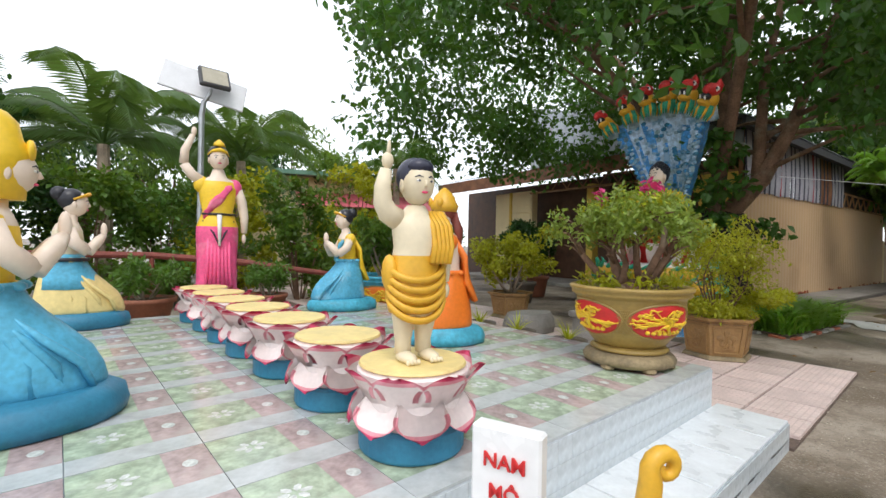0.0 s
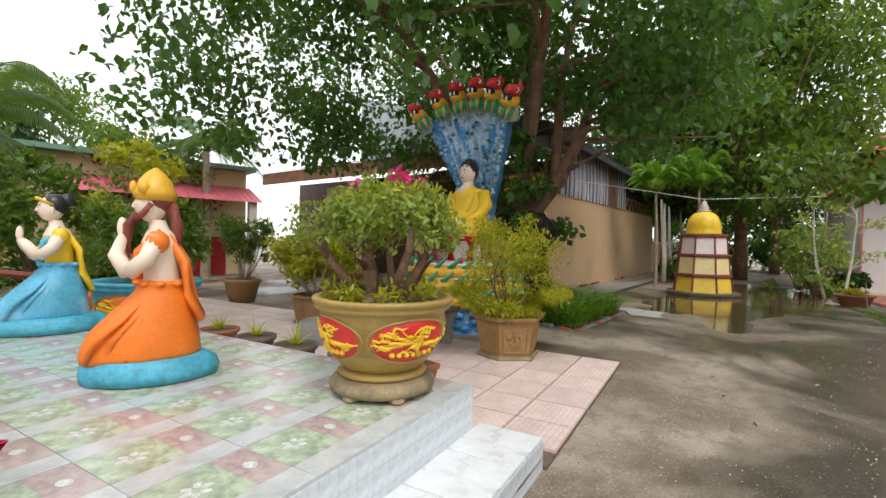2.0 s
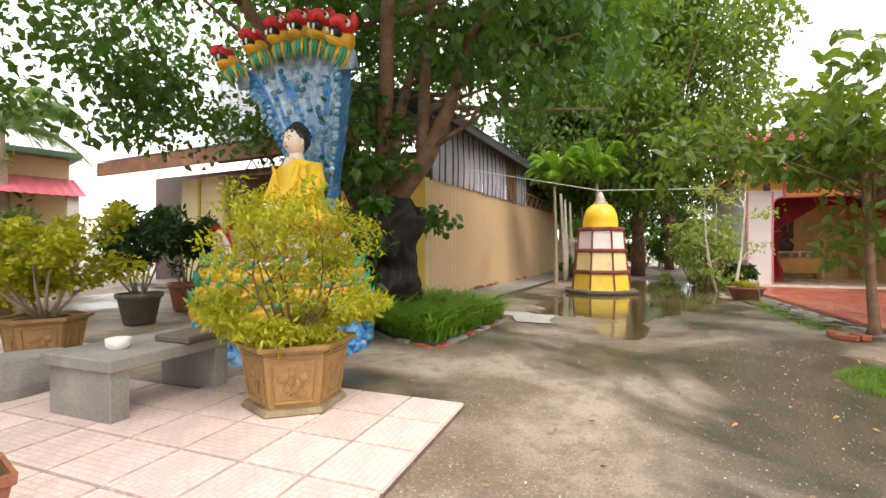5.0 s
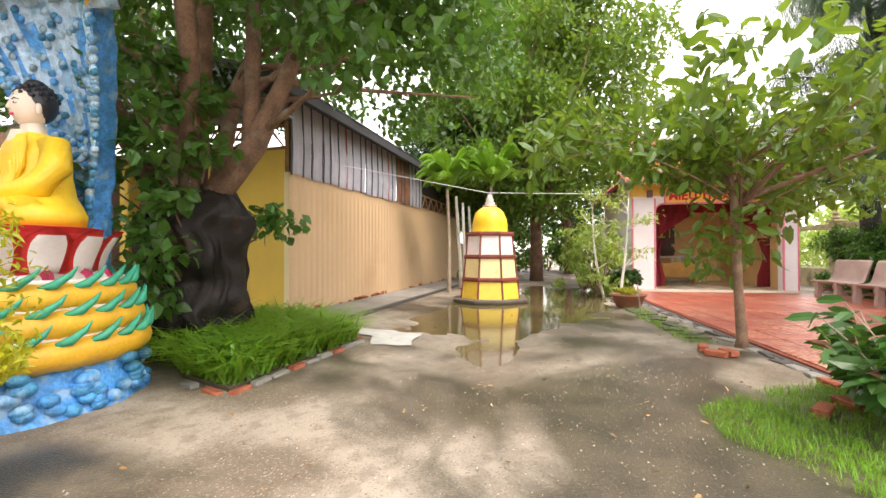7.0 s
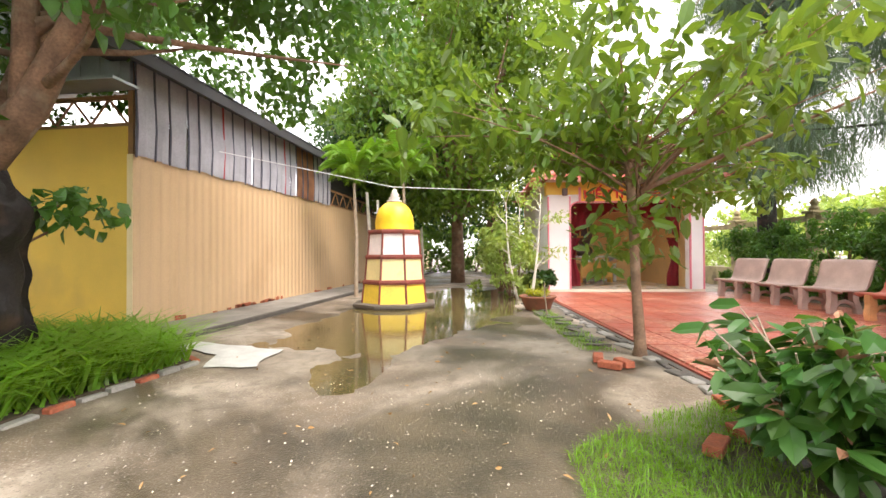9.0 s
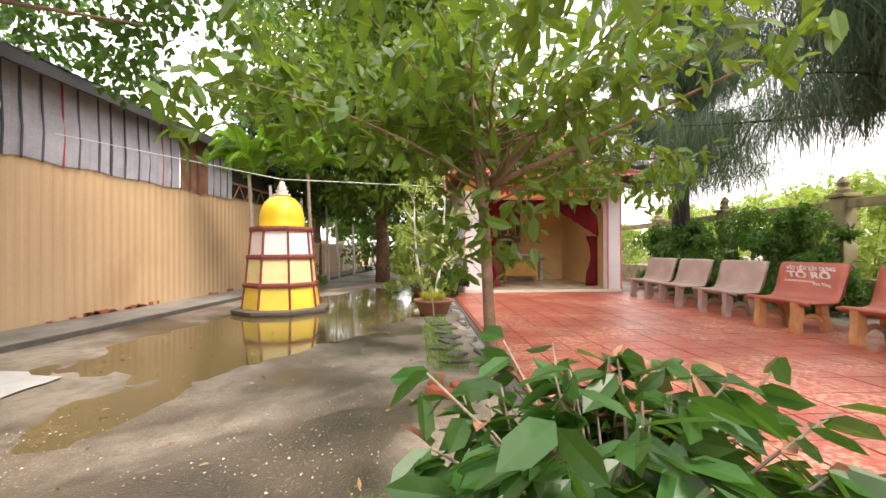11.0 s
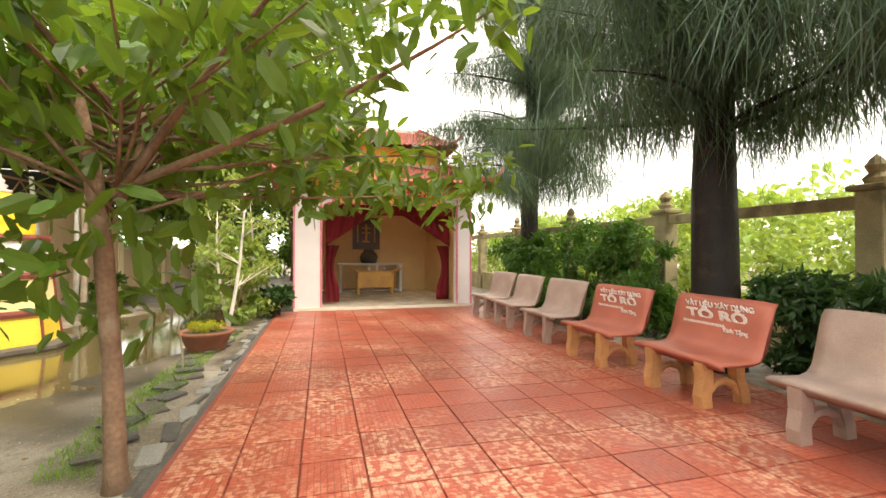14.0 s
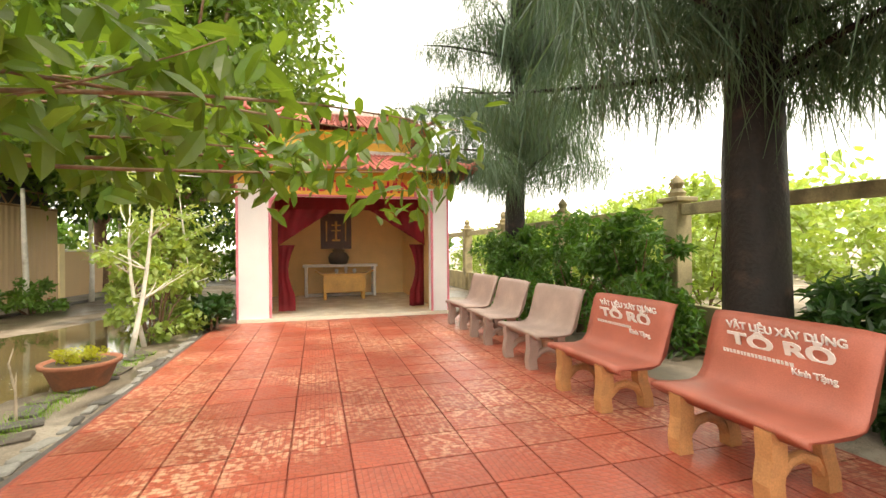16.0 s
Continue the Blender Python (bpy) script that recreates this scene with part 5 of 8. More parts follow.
tube(bm, [(-0.09, 0.0, 0.575), (-0.14, -0.005, 0.6), (-0.165, -0.01, 0.64), (-0.168, -0.012, 0.7), (-0.155, -0.015, 0.77)], [0.046, 0.045, 0.042, 0.036, 0.026], 12, S)
ball(bm, (-0.15, -0.018, 0.805), (0.028, 0.022, 0.034), S, 10)
tube(bm, [(-0.148, -0.02, 0.82), (-0.146, -0.022, 0.86), (-0.145, -0.022, 0.885)], [0.011, 0.009, 0.005], 7, S)
tube(bm, [(0.11, 0.0, 0.565), (0.14, 0.0, 0.49), (0.15, -0.005, 0.4), (0.145, -0.02, 0.32)], [0.042, 0.038, 0.034, 0.022], 12, S)
ball(bm, (0.145, -0.028, 0.285), (0.02, 0.02, 0.036), S, 10)
thing("child_statue", bm, ["skin", "gold", "blueblack", "white", "petal_red"], face(0.97, 2.56, 0.745, 266) @ Matrix.Diagonal((0.85, 0.88, 0.92, 1)), "painted statue of a child pointing upwards in a gold wrap", "statue", smooth=True)

# standing lady
bm = bmesh.new()
S, Y, P, K, W, R, B = range(7)
rock(bm, 0.27, 0.24, 0.17, B, 3)
loft(bm, [(0, 0, 0.15, 0.2, 0.17, P), (0, 0, 0.3, 0.19, 0.155, P), (0, 0, 0.55, 0.185, 0.15, P), (0, 0, 0.8, 0.195, 0.15, P), (0, 0, 0.92, 0.195, 0.15, Y), (0, 0, 1.02, 0.16, 0.12, Y), (0, 0, 1.08, 0.14, 0.105, Y), (0, 0, 1.2, 0.165, 0.115, Y), (0, -0.005, 1.32, 0.18, 0.115, Y), (0, 0, 1.4, 0.17, 0.09, S), (0, 0, 1.45, 0.08, 0.06, S), (0, 0, 1.53, 0.05, 0.05, S)], 24, P, 0.02, 11)
for k in range(4):
    tube(bm, [(0.11 + 0.02 * k, 0.03, 1.42), (0.1 - 0.01 * k, -0.095, 1.33), (0.0 - 0.02 * k, -0.115, 1.17), (-0.12, -0.06, 1.06 - 0.02 * k)], 0.026, 7, P)
tube(bm, [(-0.15, -0.07, 1.05), (0, -0.13, 1.05), (0.15, -0.07, 1.05)], 0.014, 6, K)
tube(bm, [(-0.14, -0.07, 0.98), (-0.05, -0.15, 0.85), (0.0, -0.165, 0.72), (0.05, -0.15, 0.85), (0.14, -0.07, 0.98)], 0.01, 6, K)
tube(bm, [(0.0, -0.14, 1.04), (0.0, -0.165, 0.9), (0.0, -0.17, 0.72)], [0.025, 0.02, 0.012], 6, W)
for k in range(7):
    tube(bm, [(-0.09 + 0.03 * k, -0.13 + 0.006 * abs(k - 3), 0.8), (-0.1 + 0.033 * k, -0.15 + 0.006 * abs(k - 3), 0.5), (-0.12 + 0.04 * k, -0.16 + 0.008 * abs(k - 3), 0.18)], 0.02, 6, P)
ball(bm, (0, -0.01, 1.64), (0.088, 0.095, 0.115), S, 18)
ball(bm, (0, 0.022, 1.685), (0.102, 0.104, 0.108), K, 16)
features(bm, (0, -0.01, 1.635), (0.088, 0.095, 0.115), (S, W, K, R), 1.0)
tube(bm, [(-0.098, 0.0, 1.68), (-0.06, -0.075, 1.715), (0, -0.1, 1.73), (0.06, -0.075, 1.715), (0.098, 0, 1.68)], [0.008, 0.014, 0.022, 0.014, 0.008], 7, Y)
loft(bm, [(0, -0.06, 1.77, 0.06, 0.03), (0, -0.04, 1.81, 0.045, 0.03), (0, -0.03, 1.845, 0.008, 0.008)], 12, Y)
tube(bm, [(-0.15, 0, 1.39), (-0.24, 0, 1.46), (-0.31, -0.01, 1.56)], [0.055, 0.05, 0.043], 10, S)
tube(bm, [(-0.31, -0.01, 1.56), (-0.3, -0.02, 1.7), (-0.235, -0.03, 1.86)], [0.043, 0.04, 0.026], 10, S)
ball(bm, (-0.225, -0.03, 1.9), (0.026, 0.02, 0.05), S, 8)
ball(bm, (-0.15, 0, 1.36), (0.075, 0.07, 0.09), Y, 10)
tube(bm, [(0.16, 0, 1.37), (0.225, 0.0, 1.2), (0.25, -0.02, 1.02), (0.245, -0.05, 0.86)], [0.055, 0.05, 0.043, 0.027], 10, S)
ball(bm, (0.243, -0.055, 0.8), (0.022, 0.025, 0.05), S, 8)
ball(bm, (0.155, 0, 1.34), (0.075, 0.07, 0.1), P, 10)
thing("lady_statue", bm, ["skin_pink", "yellow", "pink", "black", "white", "petal_red", "rockblue"], face(0.87, 6.4, 0.415, 268) @ Matrix.Diagonal((1.04, 1.04, 1.0, 1)), "painted statue of a lady in pink robe with one arm raised", "statue", smooth=True)


def kneeler(at, size, label, mats, hat, hands="pray", back=True, rx=0.28, ry=0.4, wrap=False, sash=7):
    """Kneeling praying statue. mats: skin, bodice, skirt, hair, white, lips, rock, drape, hat."""
    bm = bmesh.new()
    S, T, P, K, W, R, B, D, H = range(9)
    rock(bm, rx, ry, 0.13, B, size * 3)
    loft(bm, [(0, -0.05, 0.11, 0.2, 0.31, P), (0, -0.05, 0.15, 0.208, 0.315, P), (0, -0.045, 0.21, 0.207, 0.305, P), (0, -0.03, 0.29, 0.2, 0.28, P), (0, 0.0, 0.37, 0.187, 0.235, P), (0, 0.03, 0.45, 0.172, 0.185, P), (0, 0.05, 0.52, 0.158, 0.145, P), (0, 0.055, 0.56, 0.15, 0.13, P), (0, 0.055, 0.575, 0.158, 0.137, P), (0, 0.055, 0.59, 0.135, 0.115, T)], 40, P, 0.012, 7)
    for e in (-1, 1):
        for k in range(4):
            y = -0.3 + 0.1 * k
            tube(bm, [(e * 0.135, 0.0 + 0.035 * k, 0.5), (e * 0.176, y * 0.5 + 0.02, 0.36), (e * 0.186, y * 0.85, 0.25), (e * (0.2 - 0.03 * abs(k - 2.2)), y, 0.13)], [0.004, 0.016, 0.02, 0.014], 7, P)
    for k in range(9):
        a = math.radians(-160 + 40 * k)
        ball(bm, (0.15 * math.cos(a), 0.055 + 0.13 * math.sin(a), 0.572), (0.035, 0.03, 0.022), P, 8)
    loft(bm, [(0, 0.06, 0.54, 0.125, 0.105, T), (0, 0.05, 0.63, 0.125, 0.1, T), (0, 0.04, 0.74, 0.15, 0.11, T), (0, 0.04, 0.82, 0.165, 0.1, S), (0, 0.04, 0.87, 0.13, 0.08, S), (0, 0.03, 0.9, 0.06, 0.055, S), (0, 0.02, 0.955, 0.045, 0.045, S)], 22, T)
    if back:
        for k in range(5):
            tube(bm, [(-0.08 + k * 0.04, 0.08, 0.86), (-0.1 + k * 0.05, 0.17, 0.7), (-0.1 + k * 0.05, 0.2, 0.5), (-0.12 + k * 0.06, 0.27, 0.34)], [0.025, 0.03, 0.03, 0.02], 7, D)
        tube(bm, [(0.1, 0.06, 0.88), (0.1, -0.06, 0.76), (0.0, -0.08, 0.6), (-0.1, -0.02, 0.5)], 0.03, 7, 2 if sash == 4 else D)
    if wrap:
        loft(bm, [(0, 0.0, 0.33, 0.2, 0.235, D), (0, 0.02, 0.42, 0.186, 0.2, D), (0, 0.045, 0.52, 0.168, 0.155, D), (0, 0.055, 0.6, 0.15, 0.13, D), (0, 0.055, 0.62, 0.13, 0.11, D)], 22, D, 0.012, 11)
        tube(bm, [(0.17 * math.cos(a), 0.05 + 0.15 * math.sin(a), 0.575) for a in [i * math.pi / 8 for i in range(17)]], 0.018, 6, K)
    hz = 1.05
    ball(bm, (0, -0.01, hz), (0.082, 0.09, 0.11), S, 18)
    ball(bm, (0, 0.02, hz + 0.035), (0.09, 0.095, 0.095), K, 16)
    features(bm, (0, -0.01, hz - 0.005), (0.082, 0.09, 0.11), (S, W, K, R), 0.9)
    if hat == "bun":
        ball(bm, (0, 0.1, hz + 0.08), (0.065, 0.06, 0.06), K, 12)
        tube(bm, [(-0.09, 0.0, hz + 0.03), (-0.06, -0.075, hz + 0.07), (0, -0.1, hz + 0.085), (0.06, -0.075, hz + 0.07), (0.09, 0.0, hz + 0.03)], [0.01, 0.012, 0.018, 0.012, 0.01], 6, H)
    elif hat == "crown":
        loft(bm, [(0, 0.01, hz + 0.02, 0.1, 0.105), (0, 0.01, hz + 0.07, 0.115, 0.12), (0, 0.01, hz + 0.1, 0.1, 0.1), (0, 0.01, hz + 0.15, 0.085, 0.085), (0, 0.01, hz + 0.2, 0.04, 0.04), (0, 0.01, hz + 0.225, 0.008, 0.008)], 18, H)
        for s in (-1, 1):
            ball(bm, (s * 0.1, -0.04, hz + 0.09), (0.02, 0.03, 0.04), H, 8)
        ball(bm, (0, -0.105, hz + 0.1), (0.03, 0.02, 0.04), H, 8)
    else:
        loft(bm, [(0, 0.02, hz - 0.12, 0.095, 0.1), (0, 0.02, hz + 0.03, 0.105, 0.105), (0, 0.01, hz + 0.07, 0.11, 0.115), (0, 0.02, hz + 0.13, 0.09, 0.09), (0, 0.03, hz + 0.2, 0.085, 0.085), (0, 0.03, hz + 0.24, 0.05, 0.05), (0, 0.03, hz + 0.26, 0.01, 0.01)], 18, H)
        ball(bm, (0, -0.09, hz + 0.09), (0.08, 0.02, 0.05), H, 10)
        ball(bm, (0, -0.02, hz), (0.088, 0.098, 0.105), S, 16)
        features(bm, (0, -0.02, hz - 0.005), (0.088, 0.098, 0.105), (S, W, K, R), 0.9)
    if hands == "beard":
        for x in (-0.03, -0.015, 0, 0.015, 0.03):
            tube(bm, [(x * 1.6, -0.085, hz - 0.06), (x * 1.2, -0.125, hz - 0.13), (x * 0.7, -0.135, hz - 0.24), (x * 0.2, -0.12, hz - 0.33)], [0.02, 0.024, 0.018, 0.006], 7, K)
        for s in (-1, 1):
            tube(bm, [(s * 0.085, 0.0, hz + 0.0), (s * 0.083, -0.05, hz - 0.07), (s * 0.05, -0.09, hz - 0.1)], 0.017, 6, K)
        tube(bm, [(0.0, 0.08, hz), (0.02, 0.13, hz - 0.12), (0.05, 0.14, hz - 0.24)], [0.05, 0.04, 0.015], 8, K)
    top = 0.84
    for s in (-1, 1):
        hx, hy, hzz = (0.016, -0.2, 0.83) if hands == "pray" else (0.02, -0.15, 0.9)
        tube(bm, [(s * 0.155, 0.04, top), (s * 0.195, -0.01, top - 0.12), (s * 0.165, -0.1, top - 0.2)], [0.055, 0.05, 0.045], 10, S)
        tube(bm, [(s * 0.165, -0.1, top - 0.2), (s * 0.1, -0.17, top - 0.1), (s * hx, hy, hzz - 0.05)], [0.045, 0.04, 0.026], 10, S)
        ball(bm, (s * hx, hy - 0.005, hzz), (0.017, 0.026, 0.065), S, 10)
        ball(bm, (s * 0.155, 0.04, top - 0.02), (0.065, 0.065, 0.07), D if back else T, 10)
    return thing("kneeling_statue", bm, mats, at @ Matrix.Diagonal((size, size, size, 1)), label, "statue", smooth=True)


kneeler(face(2.14, 6.02, 0.43, 172), 0.98, "painted praying woman statue in pale blue skirt and yellow shawl", ["skin_pink", "yellow", "skyblue", "black", "white", "petal_red", "rockblue", "yellow", "gold"], "bun", sash=4)
kneeler(face(2.12, 4.0, 0.43, 152), 0.95, "painted statue of a bearded man kneeling in orange robe", ["skin_pink", "skin_pink", "orange", "rust", "white", "petal_red", "rockblue", "orange", "gold"], "crown", "beard", rx=0.26, ry=0.36)
kneeler(face(-0.34, 3.6, 0.43, 8), 0.97, "painted statue of a praying woman with yellow headdress and blue skirt", ["skin_pink", "yellow", "skyblue", "black", "white", "petal_red", "teal", "yellow", "yellow"], "hood", "pray", False, 0.34, 0.44)
kneeler(face(-0.29, 6.05, 0.43, 2), 1.0, "painted statue of a praying woman with bun and blue wrap", ["skin_pink", "skin", "seed", "black", "white", "petal_red", "teal", "skyblue", "gold"], "bun", "pray", False, wrap=True)


# ---- lotus pedestals ----
def petal(w, h, curl):
    """Broad cupped petal: pale inside, red towards the rim, with a pale turned lip."""
    bm = bmesh.new()
    n, k = 9, 12
    g = []
    for j in range(n + 1):
        t = j / n
        half = w * (0.7 + 0.3 * math.sin(math.pi * min(1, t * 0.85))) * (1 if t < 0.45 else math.sqrt(max(0.02, 1 - ((t - 0.45) / 0.56) ** 2)))
        row = []
        for i in range(k + 1):
            s = i / k * 2 - 1
            y = -(0.38 * t + curl * t * t * t) * h + 0.3 * w * s * s * (1 - 0.4 * t)
            row.append(bm.verts.new((s * half, y, h * t)))
        g.append(row)
    for j in range(n):
        for i in range(k):
            f = bm.faces.new((g[j][i], g[j][i + 1], g[j + 1][i + 1], g[j + 1][i]))
            f.material_index = 1 if j == n - 1 else (2 if (j == n - 2 or i in (0, k - 1)) and j > 2 else 0)
    bmesh.ops.solidify(bm, geom=bm.faces[:], thickness=0.014)
    return finish("petal", bm, ["palepink", "petal_red", "petal_mid"], True)


UP, DOWN = petal(0.112, 0.155, 0.24), petal(0.1, 0.105, 0.1)


def lotus(at, r, label, n=8, z0=0.0, petals=(UP, DOWN), disc="seed", group="lotus pedestals on the platform"):
    ob = base("lotus_pedestal", at, label, "pedestal", group)
    s = r / 0.24
    bm = bmesh.new()
    lathe(bm, [(0.195 * s, 0), (0.2 * s, 0.01), (0.2 * s, 0.09), (0.185 * s, 0.1)], 32)
    part("foot", bm, "teal", ob, "blue painted round foot")
    bm = bmesh.new()
    lathe(bm, [(0.17 * s, 0.1), (0.195 * s, 0.125), (0.185 * s, 0.165), (0.188 * s, 0.2), (0.205 * s, 0.25), (0.21 * s, 0.29), (0.19 * s, 0.305)], 32)
    part("core", bm, "palepink", ob)
    bm = bmesh.new()
    lathe(bm, [(0.19 * s, 0.3), (0.205 * s, 0.308), (0.2 * s, 0.318), (0.0001, 0.32)], 32, cap=False)
    part("seed_disc", bm, disc, ob, "rough cream-yellow seed disc")
    for k in range(n):
        a = 2 * math.pi * k / n
        for me, rr, z, tilt, da in ((petals[0], 0.176, 0.165, 2, 0), (petals[1], 0.17, 0.185, 150, math.pi / n)):
            p = new("petal", me)
            p.parent = ob
            p.matrix_basis = pose(rr * s * math.cos(a + da), rr * s * math.sin(a + da), z, 0, 0, math.degrees(a + da) + 90) @ pose(0, 0, 0, tilt if tilt < 90 else 120, 0, 0) @ Matrix.Diagonal((s, s, s, 1))
    return ob


first = lotus(pose(0.97, 2.56, 0.428), 0.24, "pink lotus pedestal with yellow top on blue foot")
for x, y in ((0.92, 3.17), (0.87, 3.78), (0.82, 4.34), (0.78, 4.86), (0.74, 5.4), (0.69, 5.92)):
    copy_thing(first, pose(x, y, 0.428, 0, 0, 17 * y))

# small marble stele and gilt scroll on the step
at = pose(0.84, 1.9, 0.175, 0, 0, -66)
bm = bmesh.new()
box(bm, -0.09, 0.09, -0.025, 0.025, 0, 0.565, bevel=0.006)
stele = thing("marble_stele", bm, "stele", at, "small white marble stele with red lettering on the step", "stele")
for k, w in enumerate(("NAM", "MÔ", "A")):
    text("lettering", w, 0.05, "letter_red", stele, pose(0.0, -0.029, 0.485 - 0.075 * k, 90, 0, 0), 0.003, bold=0.008)
bm = bmesh.new()
pts, rad = [(0, 0, 0.0), (0.0, 0, 0.12), (0.015, 0, 0.22)], [0.05, 0.042, 0.04]
for i in range(15):
    a = math.pi * 0.95 - i * 0.5
    q = 0.06 * (1 - i / 17)
    pts.append((0.07 + q * math.cos(a), 0, 0.26 + q * math.sin(a)))
    rad.append(0.034 * (1 - i / 22))
tube(bm, pts, rad, 10)
thing("gilt_scroll", bm, "gold", pose(1.52, 1.93, 0.172, 0, 0, -20), "golden painted concrete scroll ornament on the step", "ornament", smooth=True)


# ---- plant pots ----
def stems_plant(ob, z, h, r, n, leaf, size, per, seed, bark="bark_pale", shape=SLIM, low=0.45, thick=0.02, droop=0.0, lower=False):
    """Branching potted shrub: stems as parts, leaves as one part."""
    rng = random.Random(seed)
    cs = []
    for k in range(n):
        a = 2 * math.pi * k / n + rng.uniform(-0.3, 0.3)
        q = r * rng.uniform(0.45, 0.95)
        e = Vector((q * math.cos(a), q * math.sin(a), z + h * rng.uniform(low + 0.15, 0.95)))
        s = Vector((0.05 * math.cos(a), 0.05 * math.sin(a), z - 0.02))
        p = limb(s, e, 0.14, 5, rng)
        bm = bmesh.new()
        tube(bm, p, [thick, thick * 0.85, thick * 0.65, thick * 0.5, thick * 0.35, thick * 0.2], 7)
        for j in range(3):
            b = p[2 + j] + Vector((rng.uniform(-1, 1), rng.uniform(-1, 1), rng.uniform(0.2, 1))).normalized() * r * rng.uniform(0.25, 0.5)
            tube(bm, [p[2 + j], p[2 + j].lerp(b, 0.5) + Vector((0, 0, 0.02)), b], [thick * 0.4, thick * 0.3, thick * 0.12], 5)
            cs.append(b)
        part("stem", bm, bark, ob, smooth=True)
        cs += [p[4], p[5], p[5] + Vector((rng.uniform(-1, 1), rng.uniform(-1, 1), rng.uniform(-0.4, 1))) * r * 0.25]
    if lower:
        for k in range(10):
            a = rng.uniform(0, 6.28)
            cs.append(Vector((r * 0.6 * math.cos(a), r * 0.6 * math.sin(a), z + 0.08)))
    leaves("foliage", clumps([tuple(c) for c in cs], r * 0.27, per, seed, 0.85, 0.1), size, leaf, ob, shape, droop, seed=seed)
    return cs


def soil(ob, r, z, seg=24):
    bm = bmesh.new()
    lathe(bm, [(r, z - 0.03), (r, z), (r * 0.5, z + 0.012), (0.0001, z + 0.018)], seg, cap=False)
    part("soil", bm, "soil", ob)


POT = [(0.2, 0.135), (0.235, 0.165), (0.285, 0.23), (0.32, 0.31), (0.335, 0.39), (0.338, 0.44), (0.345, 0.455), (0.365, 0.462), (0.372, 0.475), (0.365, 0.488), (0.38, 0.497), (0.385, 0.512), (0.375, 0.522), (0.345, 0.522), (0.33, 0.5), (0.32, 0.47)]


def pot_r(z):
    for (r0, z0), (r1, z1) in zip(POT[:6], POT[1:6]):
        if z0 <= z <= z1:
            return r0 + (r1 - r0) * (z - z0) / (z1 - z0)
    return 0.33


def medallion(ob, a0, ground, seed=1):
    """Oval red panel on the pot with raised golden pine and clouds."""
    bm = bmesh.new()
    def place(a, z, lift):
        r = pot_r(z) + lift
        return Vector((r * math.cos(a0 + a), r * math.sin(a0 + a), z))
    n, k = 24, 6
    mid = bm.verts.new(place(0, 0.32, 0.007))
    prev = None
    for j in range(1, k + 1):
        row = [bm.verts.new(place(0.73 * j / k * math.cos(t) * (1 + 0.04 * math.cos(6 * t)), 0.322 + 0.108 * j / k * math.sin(t) * (1 + 0.05 * math.cos(8 * t)), 0.007 if j < k else 0.0)) for t in [2 * math.pi * i / n for i in range(n)]]
        for i in range(n):
            if prev is None:
                bm.faces.new((mid, row[i], row[(i + 1) % n]))
            else:
                bm.faces.new((prev[i], row[i], row[(i + 1) % n], prev[(i + 1) % n]))
        prev = row
    pan = part("medallion", bm, ground, ob, "red oval panel with raised golden pine relief", smooth=True)
    bm = bmesh.new()
    tube(bm, [place(0.75 * math.cos(t), 0.322 + 0.111 * math.sin(t), 0.004) for t in [2 * math.pi * i / 40 for i in range(41)]], 0.006, 6)
    part("rim_moulding", bm, "pot_gold", pan)
    rng = random.Random(seed)
    bm = bmesh.new()
    tube(bm, [place(0.12, 0.25, 0.01), place(0.02, 0.29, 0.014), place(0.1, 0.33, 0.014), place(-0.05, 0.36, 0.014), place(0.08, 0.395, 0.012)], [0.014, 0.012, 0.01, 0.008, 0.005], 6)
    for k in range(44):
        a, z = rng.uniform(-0.6, 0.6), rng.uniform(0.245, 0.405)
        if (a / 0.66) ** 2 + ((z - 0.325) / 0.078) ** 2 > 0.9:
            continue
        w = rng.uniform(0.07, 0.13)
        tube(bm, [place(a - w, z - 0.003, 0.009), place(a - w * 0.4, z + 0.008, 0.013), place(a + w * 0.2, z - 0.002, 0.013), place(a + w, z + 0.006, 0.008)], [0.003, 0.006, 0.006, 0.002], 6)
        for q in range(3):
            ball(bm, place(a + rng.uniform(-w, w), z + rng.uniform(-0.006, 0.01), 0.01), 0.006, 0, 6)
        tube(bm, [place(a, z, 0.008), place(a * 0.6, (z + 0.32) / 2, 0.009), place(0.04, 0.32, 0.009)], [0.003, 0.004, 0.005], 5)
    for k in range(7):
        a = -0.36 + 0.12 * k
        ball(bm, place(a, 0.256 + 0.012 * (abs(a) < 0.3) * 0 + 0.03 * a * a, 0.007), (0.016, 0.016, 0.014), 0, 7)
    part("pine_relief", bm, "yellow", pan, smooth=True)


